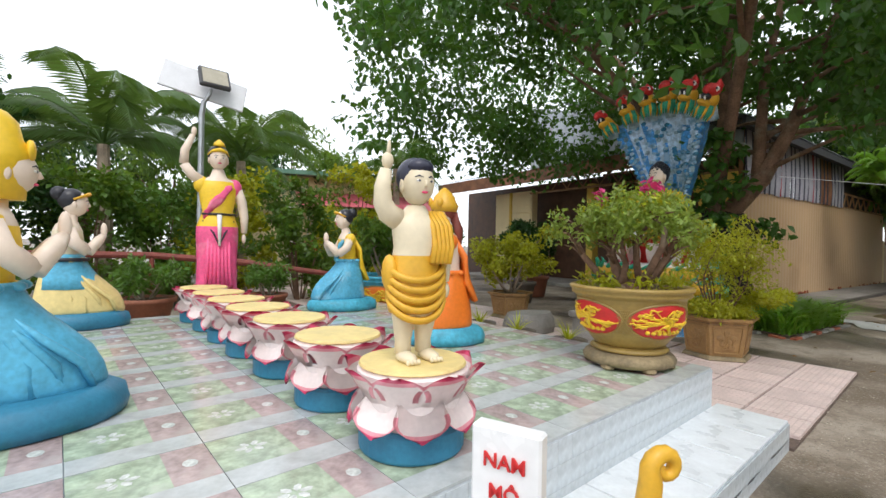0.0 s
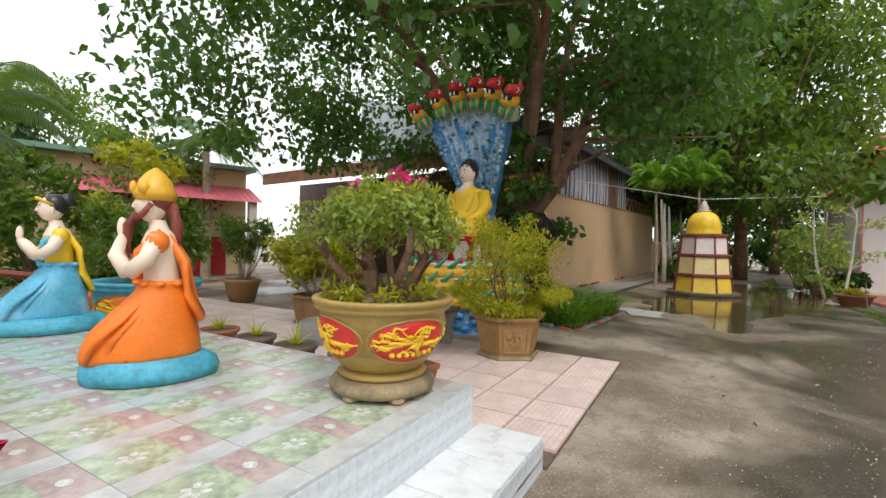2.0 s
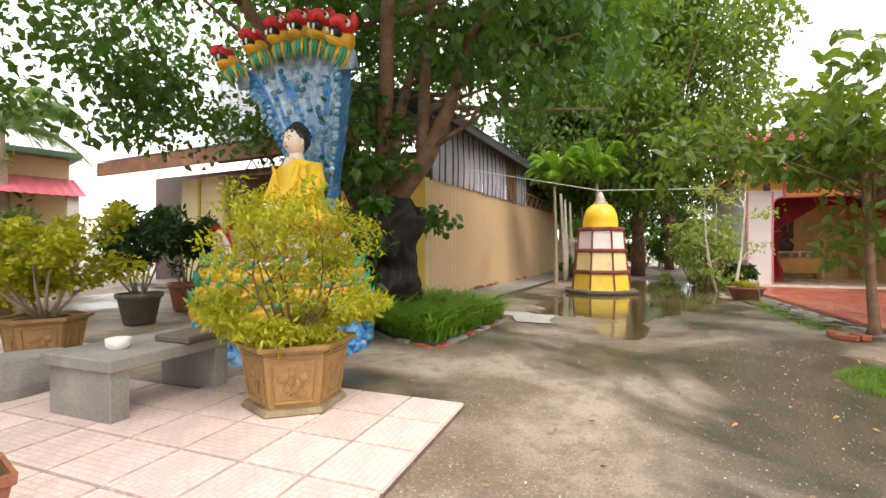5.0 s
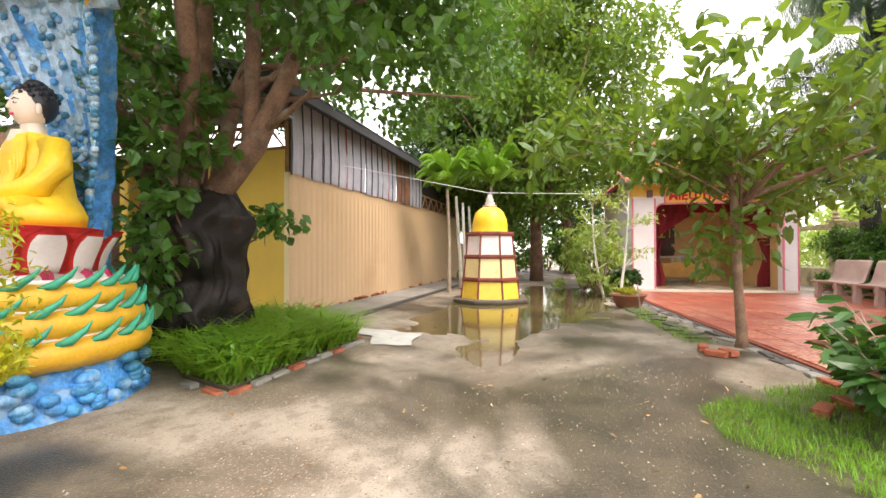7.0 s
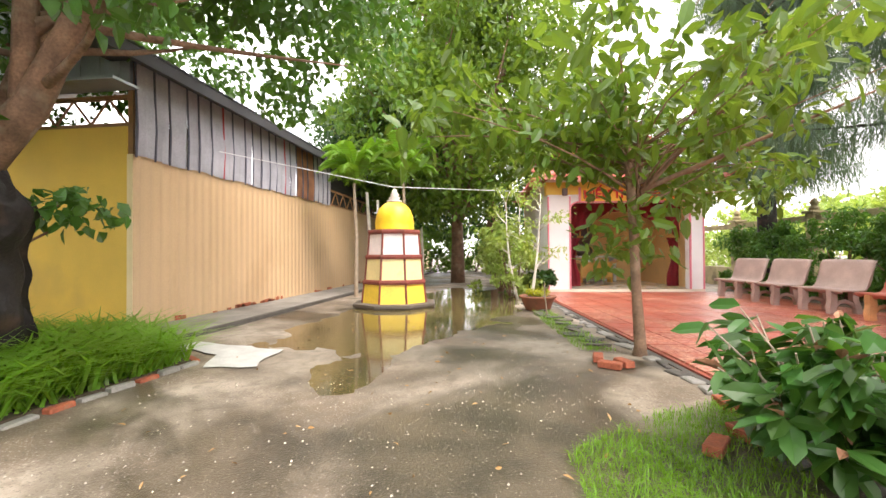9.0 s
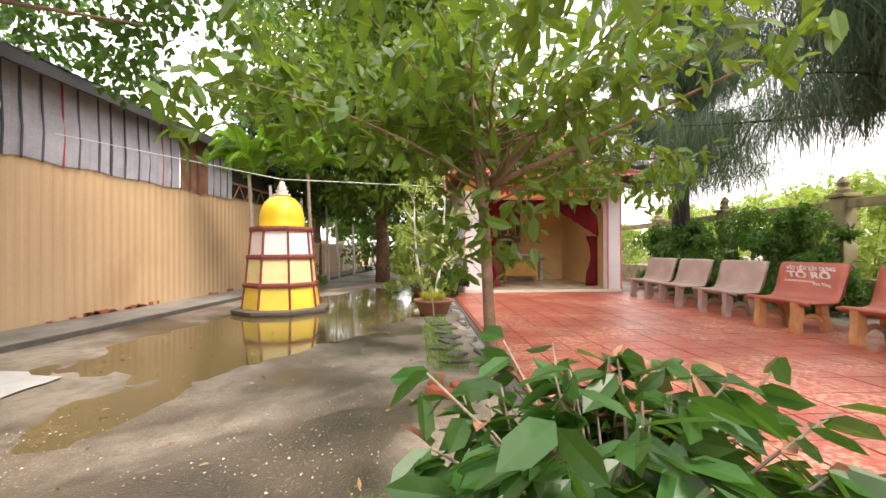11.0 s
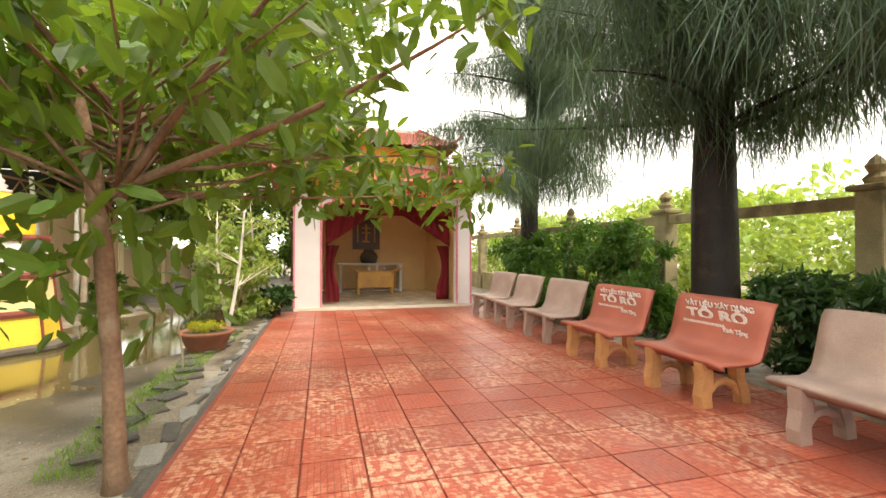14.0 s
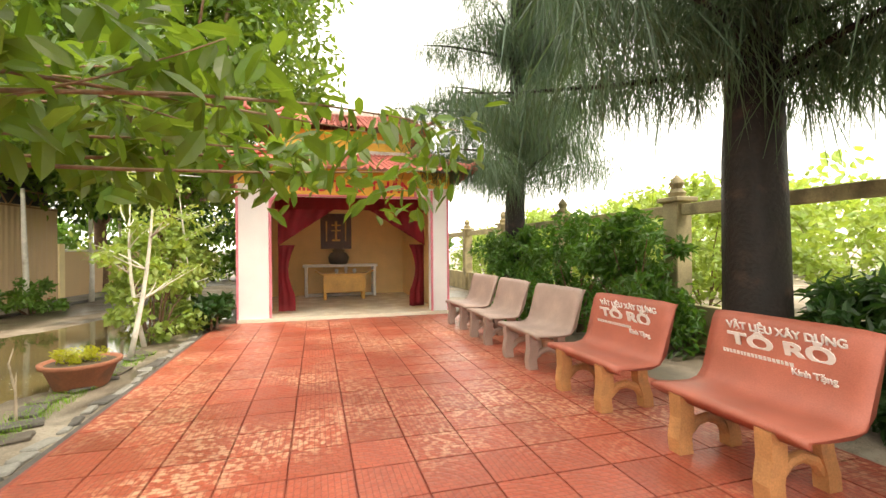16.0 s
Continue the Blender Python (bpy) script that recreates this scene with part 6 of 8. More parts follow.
def round_pot(at, label, body, panel, group=""):
    ob = base("round_pot", at, label, "plant pot", group)
    bm = bmesh.new()
    lathe(bm, POT, 48)
    bd = part("bowl", bm, body, ob, smooth=True)
    # woven lattice marks between the panels
    for q in range(4):
        a0 = math.radians(45 + 90 * q + 22)
        bm = bmesh.new()
        for k in range(9):
            for s in (-1, 1):
                pts = []
                for i in range(5):
                    z = 0.24 + 0.15 * i / 4
                    a = a0 + s * (0.16 * i / 4 - 0.08) + (k - 4) * 0.035
                    if abs(a - a0) < 0.17:
                        pts.append(((pot_r(z) + 0.001) * math.cos(a), (pot_r(z) + 0.001) * math.sin(a), z))
                if len(pts) > 1:
                    tube(bm, pts, 0.003, 4)
        part("lattice_relief", bm, body, bd)
    for q in range(4):
        medallion(bd, math.radians(90 * q + 22), panel, 5)
    bm = bmesh.new()
    lathe(bm, [(0.2, 0.1), (0.235, 0.105), (0.245, 0.118), (0.22, 0.135), (0.2, 0.14)], 40)
    part("collar", bm, body, ob, smooth=True)
    bm = bmesh.new()
    lathe(bm, [(0.2, 0.022), (0.265, 0.022), (0.285, 0.04), (0.288, 0.06), (0.27, 0.085), (0.24, 0.1), (0.2, 0.103)], 40)
    ft = part("stand", bm, "pot_base", ob, "weathered round stand with short feet", smooth=True)
    for k in range(6):
        bm = bmesh.new()
        a = math.pi / 3 * k + 0.2
        lathe(bm, [(0.035, 0.0), (0.045, 0.012), (0.04, 0.03)], 10, 0, (0.235 * math.cos(a), 0.235 * math.sin(a), 0), sx=1.3)
        part("stand_foot", bm, "pot_base", ft)
    soil(ob, 0.325, 0.485)
    return ob


big = round_pot(pose(2.8, 2.8, 0.423, 0, 0, 230), "large bronze-glazed bowl pot with red panels and flowering shrub", "pot_gold", "red")
rng = random.Random(5)
cs = []
bm = bmesh.new()
for k in range(5):
    a = 1.26 * k
    ball(bm, (0.07 * math.cos(a), 0.07 * math.sin(a), 0.5), (0.09, 0.07, 0.06), 0, 10)
part("root_mass", bm, "bark", big, "gnarled dark root mass", smooth=True)
for k in range(9):
    a = 2 * math.pi * k / 9 + rng.uniform(-0.25, 0.25)
    q = rng.uniform(0.14, 0.32)
    e = Vector((q * math.cos(a), q * math.sin(a), rng.uniform(0.86, 1.02)))
    p = limb((0.09 * math.cos(a), 0.09 * math.sin(a), 0.49), e, 0.3, 5, rng)
    bm = bmesh.new()
    tube(bm, p, [0.032, 0.024, 0.02, 0.016, 0.011, 0.005], 8)
    for j in range(5):
        s = p[2 + j % 3]
        d = Vector((math.cos(a + rng.uniform(-1.4, 1.4)), math.sin(a + rng.uniform(-1.4, 1.4)), rng.uniform(0.3, 1.1))).normalized() * rng.uniform(0.1, 0.18)
        tube(bm, [s, s + d * 0.5 + Vector((0, 0, 0.015)), s + d], [0.013, 0.009, 0.003], 6)
        cs.append(s + d)
    part("stem", bm, "bark", big, smooth=True)
    cs.append(p[5])
for k in range(64):
    a, q = rng.uniform(0, 6.28), 0.36 * math.sqrt(rng.random())
    zt = 1.17 - 1.2 * q * q
    cs.append(Vector((q * math.cos(a), q * math.sin(a), rng.uniform(0.84 + 0.06 * (q < 0.3), zt))))
leaves("foliage", clumps([tuple(c) for c in cs if c[2] > 0.8], 0.1, 52, 3, 0.8, 0.1), 0.04, "leaf_bonsai", big, OVAL, 0.1, seed=3)
leaves("young_leaves", clumps([tuple(c) for c in cs if c[2] > 1.0], 0.1, 16, 9, 0.8, 0.1), 0.045, "leaf_lime", big, SLIM, -0.2, label="yellow-green young leaves", seed=4)
leaves("ground_fern", clumps([(0.24 * math.cos(k * 0.9), 0.24 * math.sin(k * 0.9), 0.55) for k in range(7)], 0.1, 60, 14, 0.6, 0.1), 0.05, "leaf_lime", big, SLIM, -0.2, seed=8)
leaves("flower", clumps([(0.2, 0.05, 1.15), (-0.1, 0.2, 1.16), (-0.2, -0.15, 1.13)], 0.05, 26, 4), 0.05, "flower", big, label="bright pink blossom", seed=2)
for k, (x, y) in enumerate(((0.08, -0.1), (-0.12, -0.02), (0.02, 0.14))):
    bm = bmesh.new()
    ball(bm, (x, y, 0.5), (0.07, 0.05, 0.03), 0, 10)
    part("pebble", bm, "pot_base", big)

teal_pot = round_pot(pose(3.15, 6.75, 0.0, 0, 0, 200), "large teal bowl pot with orange panels and leafy shrub", "rockblue", "orange")
teal_pot.scale = (1.45, 1.45, 1.45)
stems_plant(teal_pot, 0.48, 0.6, 0.4, 7, "leaf_tree", 0.075, 60, 6, "bark_pale")


def hex_pot(at, label, r=0.34, h=0.44, m="pot_brown"):
    ob = base("hexagonal_pot", at, label, "plant pot")
    bm = bmesh.new()
    lathe(bm, [(r * 0.74, 0.045), (r * 0.78, 0.055), (r * 0.92, h - 0.06), (r * 0.95, h - 0.045), (r * 1.06, h - 0.03), (r * 1.08, h), (r * 0.97, h), (r * 0.93, h - 0.03)], 6)
    bd = part("bowl", bm, m, ob)
    for k in range(6):
        a = math.pi / 3 * (k + 0.5)
        ap = math.cos(math.pi / 6)
        bm = bmesh.new()
        w0, w1 = r * 0.30, r * 0.36
        r0, r1 = r * 0.80 * ap, r * 0.905 * ap
        zz = (0.09, h - 0.09)
        def P(t, s, lift):
            return (r0 + (r1 - r0) * t + lift, s * (w0 + (w1 - w0) * t), zz[0] + (zz[1] - zz[0]) * t)
        for (t0, s0), (t1, s1) in (((0, -1), (1, -1)), ((1, -1), (1, 1)), ((1, 1), (0, 1)), ((0, 1), (0, -1))):
            tube(bm, [P(t0, s0, 0.004), P(t1, s1, 0.004)], 0.008, 5)
        fr = part("panel_frame", bm, m, bd)
        fr.matrix_basis = pose(0, 0, 0, 0, 0, math.degrees(a))
        rng = random.Random(k)
        bm = bmesh.new()
        for q in range(9):
            t, s = rng.uniform(0.2, 0.8), rng.uniform(-0.65, 0.65)
            ball(bm, P(t, s, 0.002), (0.008, 0.03, 0.03), 0, 7)
            tube(bm, [P(t, s, 0.006), P(0.15, 0.1 * q - 0.4, 0.006)], 0.005, 4)
        rl = part("panel_relief", bm, m, bd)
        rl.matrix_basis = pose(0, 0, 0, 0, 0, math.degrees(a))
    bm = bmesh.new()
    lathe(bm, [(r * 0.86, 0.0), (r * 0.9, 0.02), (r * 0.84, 0.05), (r * 0.74, 0.055)], 6)
    part("foot", bm, "pot_base", ob)
    soil(ob, r * 0.92, h - 0.035, 6)
    return ob


hp = hex_pot(pose(5.36, 3.42, 0.02, 0, 0, 12) @ Matrix.Translation((0.03, -0.07, 0)), "brown hexagonal stoneware pot with panelled sides and lime shrub", 0.39, 0.46)
stems_plant(hp, 0.42, 1.12, 0.62, 9, "leaf_lime", 0.046, 95, 9, "bark", SLIM, 0.4, 0.012, 0.0)
leaves("lower_foliage", clumps([((0.28 + 0.1 * (k % 4)) * math.cos(k * 2.4), (0.28 + 0.1 * (k % 4)) * math.sin(k * 2.4), 0.5 + 0.07 * (k % 4)) for k in range(30)], 0.15, 190, 10, 0.7, 0.1), 0.048, "leaf_lime", hp, SLIM, 0.0, seed=3)
hp2 = hex_pot(pose(5.3, 6.5, 0.02, 0, 0, 30), "brown hexagonal pot with rounded light green bush", 0.36, 0.42)
stems_plant(hp2, 0.4, 1.25, 0.62, 9, "leaf_lime", 0.06, 110, 12, "bark_pale", LEAF, 0.1, 0.02, 0.0)


def small_pot(x, y, z, r, h, m, label, plant="spike", seed=1, leaf="leaf_lime", square=False):
    ob = base("small_pot", pose(x, y, z, 0, 0, seed * 31), label, "plant pot")
    bm = bmesh.new()
    lathe(bm, [(r * 0.62, 0), (r * 0.66, 0.01), (r * 0.9, h * 0.82), (r * 1.0, h * 0.86), (r * 1.02, h), (r * 0.9, h), (r * 0.86, h * 0.88)], 4 if square else 24)
    part("bowl", bm, m, ob, smooth=not square)
    soil(ob, r * 0.87, h * 0.92, 4 if square else 20)
    rng = random.Random(seed)
    if plant == "spike":
        for k in range(22):
            a, q = k * 2.4, rng.uniform(0.35, 1.0)
            ln = rng.uniform(0.16, 0.3)
            bm = bmesh.new()
            d, s = Vector((math.cos(a), math.sin(a), 0)), Vector((-math.sin(a), math.cos(a), 0)) * 0.011
            up = Vector((0, 0, 1))
            b = Vector((0, 0, h * 0.92))
            rows = []
            for i in range(5):
                t = i / 4
                c = b + d * ln * q * t + up * ln * (1.3 - 0.6 * q) * (t - 0.45 * q * t * t)
                w = s * (1 - t * 0.92)
                rows.append((bm.verts.new(c - w), bm.verts.new(c + w)))
            for i in range(4):
                bm.faces.new((rows[i][0], rows[i][1], rows[i + 1][1], rows[i + 1][0]))
            part("blade", bm, leaf, ob)
    else:
        stems_plant(ob, h * 0.9, plant[0], plant[1], plant[2], leaf, plant[3], plant[4], seed, "bark_pale", SLIM, 0.3, 0.018)
    return ob


for k, (x, y, r, m, sq) in enumerate(((3.52, 4.55, 0.2, "pot_grey", False), (3.5, 5.15, 0.19, "pot_grey", False), (3.45, 5.75, 0.2, "pot_clay", False), (3.72, 3.3, 0.19, "pot_clay", True), (3.62, 3.95, 0.18, "pot_grey", False))):
    small_pot(x, y, 0.02, r, 0.27, m, "small clay pot with spiky yellow-green leaves", "spike", k + 1, "leaf_lime", sq)
for k, (x, y, r, h, m, pl, lf) in enumerate(((0.3, 8.2, 0.36, 0.42, "pot_clay", (0.55, 0.45, 7, 0.08, 30), "leaf_mid"), (1.9, 8.4, 0.3, 0.38, "pot_clay", (0.5, 0.4, 6, 0.08, 30), "leaf_mid"), (-1.3, 8.0, 0.34, 0.4, "pot_clay", (0.5, 0.45, 6, 0.08, 30), "leaf_mid"),
                                               (3.4, 8.6, 0.34, 0.45, "orange", (0.7, 0.5, 7, 0.09, 50), "leaf_tree"), (5.9, 9.5, 0.36, 0.45, "pot_brown", (1.2, 0.55, 8, 0.09, 60), "leaf_tree"), (8.2, 8.6, 0.3, 0.5, "pot_clay", (1.4, 0.5, 7, 0.12, 60), "leaf_dark"), (7.0, 7.9, 0.3, 0.45, "pot_grey", (1.3, 0.55, 8, 0.11, 70), "leaf_dark"))):
    small_pot(x, y, 0, r, h, m, "terracotta bonsai pot with gnarled leafy shrub" if k < 3 else "garden pot with leafy green shrub", pl, 30 + k, lf)
p2 = small_pot(14.45, -0.62, 0.0, 0.36, 0.28, "pot_clay", "brown bowl pot with low weeds beside the puddle", (0.1, 0.22, 8, 0.04, 22), 41, "leaf_lime")
bm = bmesh.new()
lathe(bm, [(0.2, -0.01), (0.22, 0.0), (0.2, 0.06), (0.16, 0.07)], 20)

# tall saplings by the kerb
for k, (x, y, h, r) in enumerate(((15.6, -0.55, 2.5, 0.62), (16.6, -0.3, 2.2, 0.55), (18.0, -0.45, 2.4, 0.6))):
    rng = random.Random(300 + k)
    top = Vector((0.3 * math.cos(k * 2.0 - 1), 0.3 * math.sin(k * 2.0 - 1), h))
    stem = limb((0, 0, -0.03), top, 0.06, 6, rng)
    arms, tips = [], []
    for q in range(11):
        a = q * 2.4
        st = stem[2 + q % 5]
        e = st + Vector((r * rng.uniform(0.5, 1.1) * math.cos(a), r * rng.uniform(0.5, 1.1) * math.sin(a), rng.uniform(0.1, 0.5)))
        p = limb(st, e, 0.1, 4, rng)
        arms.append((p, [0.012, 0.01, 0.008, 0.006, 0.003]))
        tips += [tuple(p[3]), tuple(p[4])]
    tree("sapling", pose(x, y, 0), (stem, [0.036, 0.033, 0.028, 0.024, 0.019, 0.013, 0.006]), arms, "slim sapling with pale trunk and airy light green leaves", "whitewash",
         [dict(pos=clumps(tips, 0.22, 20, 310 + k, 0.7, 0.1), size=0.1, m="leaf_far", shape=OVAL, droop=0.4)])
bm = bmesh.new()
tube(bm, [(0, 0, -0.02), (0.03, 0.02, 0.25), (0.0, 0.05, 0.5), (0.04, 0.04, 0.62)], [0.014, 0.011, 0.008, 0.004], 6)
tube(bm, [(0.03, 0.02, 0.25), (0.1, 0.06, 0.4)], [0.007, 0.003], 5)
thing("bare_twig", bm, "bark_pale", pose(13.4, -0.7, 0), "bare twig stuck in the kerb soil", "twig")
for k, (x, y, lean) in enumerate(((18.4, 3.9, -0.2), (19.8, 4.1, 0.25), (21.0, 4.1, 0.1), (23.4, 4.0, 0.15), (25.6, 4.2, -0.1), (28.0, 4.1, 0.2))):
    bm = bmesh.new()
    tube(bm, [(0, 0, -0.02), (lean * 0.3, 0, 0.8), (lean * 0.6, 0.05, 1.7), (lean, 0.1, 2.9)], [0.07, 0.06, 0.055, 0.04], 9)
    thing("pale_trunk", bm, "whitewash", pose(x, y, 0.04), "slim whitewashed tree trunk beside the shed", "tree trunk", smooth=True)

# concrete slab table before the seated statue
ob = base("slab_table", yard(4.58, 4.02), "low grey concrete slab table on block legs", "table")
bm = bmesh.new()
box(bm, 0.0, 0.95, 0.0, 0.66, 0.34, 0.42, bevel=0.008)
part("slab", bm, "apron", ob)
for x in (0.03, 0.8):
    bm = bmesh.new()
    box(bm, x, x + 0.12, 0.04, 0.62, 0.0, 0.34, bevel=0.006)
    part("block_leg", bm, "apron", ob)
bm = bmesh.new()
box(bm, 0.5, 0.98, -0.03, 0.3, 0.42, 0.47, bevel=0.01)
part("upper_slab", bm, "pot_grey", ob)
bm = bmesh.new()
lathe(bm, [(0.05, 0.0), (0.07, 0.02), (0.075, 0.07), (0.06, 0.075), (0.0001, 0.06)], 16, cap=False)
thing("incense_bowl", bm, "white", yard(4.58, 4.02, 0.25, 0.3, 0.42), "white ceramic incense bowl on the slab", "bowl", smooth=True)
bm = bmesh.new()
rock(bm, 0.42, 0.25, 0.28, 0, 4)
thing("garden_rock", bm, "apron", pose(4.6, 5.4, 0.01), "grey weathered garden rock", "rock")

# ---- seated statue on coiled serpent ----
BX, BY, PHI = 6.88, 4.91, 170
HOOD_PHI = 182
bm = bmesh.new()
rows = []
for j in range(7):
    t = j / 6
    rows.append(ring(bm, [((0.95 - 0.1 * t + 0.06 * noise.noise(Vector((math.cos(a) * 3, math.sin(a) * 3, t * 3)))) * math.cos(a), (0.95 - 0.1 * t + 0.06 * noise.noise(Vector((math.cos(a) * 3, math.sin(a) * 3, t * 3)))) * math.sin(a), 0.36 * t - 0.01) for a in [2 * math.pi * i / 48 for i in range(48)]]))
for j in range(6):
    bridge(bm, rows[j], rows[j + 1], 0)
bm.faces.new(rows[-1])
rng = random.Random(2)
for k in range(110):
    a, z = rng.uniform(0, 6.28), rng.uniform(0.03, 0.33)
    ball(bm, (0.92 * math.cos(a), 0.92 * math.sin(a), z), (0.07, 0.07, 0.05), 0, 8)
thing("rock_base", bm, "hood_blue", face(BX, BY, 0, PHI), "blue painted cloud-rock base", "statue base", smooth=True)

bm = bmesh.new()
Y, GR, BL, PA, RD, WH, DK = range(7)
for k, (R0, z) in enumerate(((0.86, 0.43), (0.81, 0.63), (0.75, 0.82))):
    n, s = 120, 14
    rings = []
    for i in range(n):
        a = 2 * math.pi * i / n
        row = []
        for q in range(s):
            b = 2 * math.pi * q / s
            rr = 0.115 * (1 + 0.09 * (((i // 2) + q) % 2))
            row.append(bm.verts.new(((R0 + rr * math.cos(b)) * math.cos(a), (R0 + rr * math.cos(b)) * math.sin(a), z + rr * 0.95 * math.sin(b))))
        rings.append(row)
    for i in range(n):
        for q in range(s):
            bm.faces.new((rings[i][q], rings[(i + 1) % n][q], rings[(i + 1) % n][(q + 1) % s], rings[i][(q + 1) % s])).material_index = Y
    for i in range(26):
        a = 2 * math.pi * (i + 0.4 * k) / 26
        c = Vector(((R0 + 0.07) * math.cos(a), (R0 + 0.07) * math.sin(a), z + 0.07))
        t = Vector((-math.sin(a), math.cos(a), 0))
        o = Vector((math.cos(a), math.sin(a), 0))
        tube(bm, [c - t * 0.1 - o * 0.02, c + o * 0.03 + Vector((0, 0, 0.03)), c + t * 0.09 + o * 0.04 + Vector((0, 0, 0.1)), c + t * 0.13 + o * 0.05 + Vector((0, 0, 0.16))], [0.012, 0.034, 0.022, 0.004], 6, GR)
    tube(bm, [((R0 + 0.02) * math.cos(2 * math.pi * i / 48), (R0 + 0.02) * math.sin(2 * math.pi * i / 48), z + 0.115) for i in range(49)], 0.02, 6, WH)
# hood: a broad leaning shield that widens upwards
n, m = 26, 22
HOOD_ROT = Matrix.Rotation(radians(HOOD_PHI - PHI), 4, "Z")
HOOD_TURN = Matrix.Translation((-0.15, 0.17, 0)) @ HOOD_ROT
def hood(s, t, d):
    w = 0.22 + 0.55 * max(0, (t - 0.36) / 0.64) ** 1.2
    lean = 0.48 + 0.05 * t - 1.0 * max(0, t - 0.42) ** 1.4
    q = Vector((s * w, lean + d + 0.16 * (1 - s * s) - 0.1, 0.8 + 2.46 * t + 0.22 * t * t * (1 - s * s)))
    return HOOD_TURN @ q
for d in (0.0, 0.16):
    g = []
    for j in range(m + 1):
        row = []
        for i in range(n + 1):
            p = Vector(hood(i / n * 2 - 1, j / m, d))
            p += Vector((0, -1 if d == 0 else 1, 0)) * 0.035 * (0.5 + noise.noise(p * 9))
            row.append(bm.verts.new(p))
        g.append(row)
    for j in range(m):
        for i in range(n):
            f = bm.faces.new((g[j][i], g[j][i + 1], g[j + 1][i + 1], g[j + 1][i]))
            f.material_index = PA if noise.noise(Vector((i * 0.35, j * 0.25, 0))) + j / m * 0.9 > 0.5 and 2 < i < n - 2 else BL
    if d == 0.0:
        g0 = g
for j in range(m):
    for i in (0, n):
        bm.faces.new((g0[j][i], g0[j + 1][i], g[j + 1][i], g[j][i])).material_index = BL
for i in range(n):
    bm.faces.new((g0[m][i], g0[m][i + 1], g[m][i + 1], g[m][i])).material_index = BL
rng = random.Random(7)
for k in range(460):
    s, t = rng.uniform(-0.97, 0.97), rng.uniform(0.02, 0.97)
    if k % 2:
        s = math.copysign(rng.uniform(0.85, 1.0), s)
    p = hood(s, t, -0.02)
    ball(bm, p, (0.05, 0.03, 0.035), BL if rng.random() < 0.6 else PA, 7)
# heads in a fan along the upper edge
for k in range(6):
    s = (k - 2.5) / 2.5
    x, y, z = HOOD_TURN.inverted() @ hood(s, 1.0, 0.05)
    tl = HOOD_ROT @ Matrix.Rotation(0.5 * s, 4, "Y")
    c = HOOD_TURN @ Vector((x * 1.08, y - 0.12, z + 0.16 - 0.05 * s * s))
    neck = [HOOD_TURN @ Vector(p) for p in ((x, y + 0.05, z - 0.12), (x * 1.02, y - 0.02, z + 0.05))]
    tl = tl @ Matrix.Diagonal((0.72, 1.0, 1.08, 1))
    def at(px, py, pz):
        return c + (tl @ Vector((px, py, pz)))
    tube(bm, neck + [c], [0.12, 0.1, 0.07], 9, PA)
    ball(bm, at(0, 0.0, 0.0), (0.15, 0.15, 0.13), Y, 12, tl)
    ball(bm, at(0, -0.13, -0.05), (0.13, 0.13, 0.05), Y, 10, tl)
    ball(bm, at(0, -0.1, 0.13), (0.14, 0.17, 0.085), RD, 10, tl)
    ball(bm, at(0, -0.24, 0.1), (0.08, 0.06, 0.05), RD, 9, tl)
    ball(bm, at(0, -0.17, 0.03), (0.1, 0.09, 0.05), DK, 9, tl)
    for e in (-1, 1):
        ball(bm, at(e * 0.1, -0.14, 0.15), 0.04, WH, 8)
        ball(bm, at(e * 0.115, -0.17, 0.155), 0.02, DK, 6)
        ball(bm, at(e * 0.05, -0.25, -0.0), (0.016, 0.016, 0.035), WH, 6)
    tube(bm, [at(0, 0.0, 0.15), at(0, 0.03, 0.23), at(0, -0.03, 0.28)], [0.08, 0.06, 0.015], 7, RD)
    for q in range(11):
        a = -math.pi * q / 10
        tube(bm, [at(0.13 * math.cos(a), 0.0 + 0.12 * math.sin(a), -0.06), at(0.17 * math.cos(a), 0.15 * math.sin(a), -0.15), at(0.15 * math.cos(a), 0.13 * math.sin(a), -0.26)], [0.028, 0.024, 0.006], 6, GR if q % 3 else Y)
thing("serpent_statue", bm, ["gold", "green", "hood_blue", "hood_pale", "red", "white", "black"], face(BX, BY, 0, PHI), "painted serpent statue, yellow coils and blue many-headed hood", "statue", smooth=True)

bm = bmesh.new()
lathe(bm, [(0.72, 0.86), (0.74, 0.9), (0.6, 0.96), (0.5, 1.0), (0.52, 1.08), (0.58, 1.3), (0.62, 1.345), (0.6, 1.35)], 40)
throne = base("lotus_throne", face(BX, BY, 0, PHI), "white and red lotus throne on the serpent coils", "pedestal")
part("core", bm, "red", throne)


def throne_petal(w, h, m):
    b = bmesh.new()
    g = []
    for j in range(7):
        t = j / 6
        half = w * (0.75 + 0.25 * math.sin(math.pi * t)) * (1 if t < 0.6 else math.sqrt(max(0.02, 1 - ((t - 0.6) / 0.42) ** 2)))
        g.append([b.verts.new((i / 3 * half - half, -0.04 - 0.12 * t * t + 0.05 * (i / 3 - 1) ** 2, h * t)) for i in range(7)])
    for j in range(6):
        for i in range(6):
            b.faces.new((g[j][i], g[j][i + 1], g[j + 1][i + 1], g[j + 1][i])).material_index = 1 if (i in (0, 5) or j >= 5) else 0
    bmesh.ops.solidify(b, geom=b.faces[:], thickness=0.03)
    return finish("petal", b, m, True)


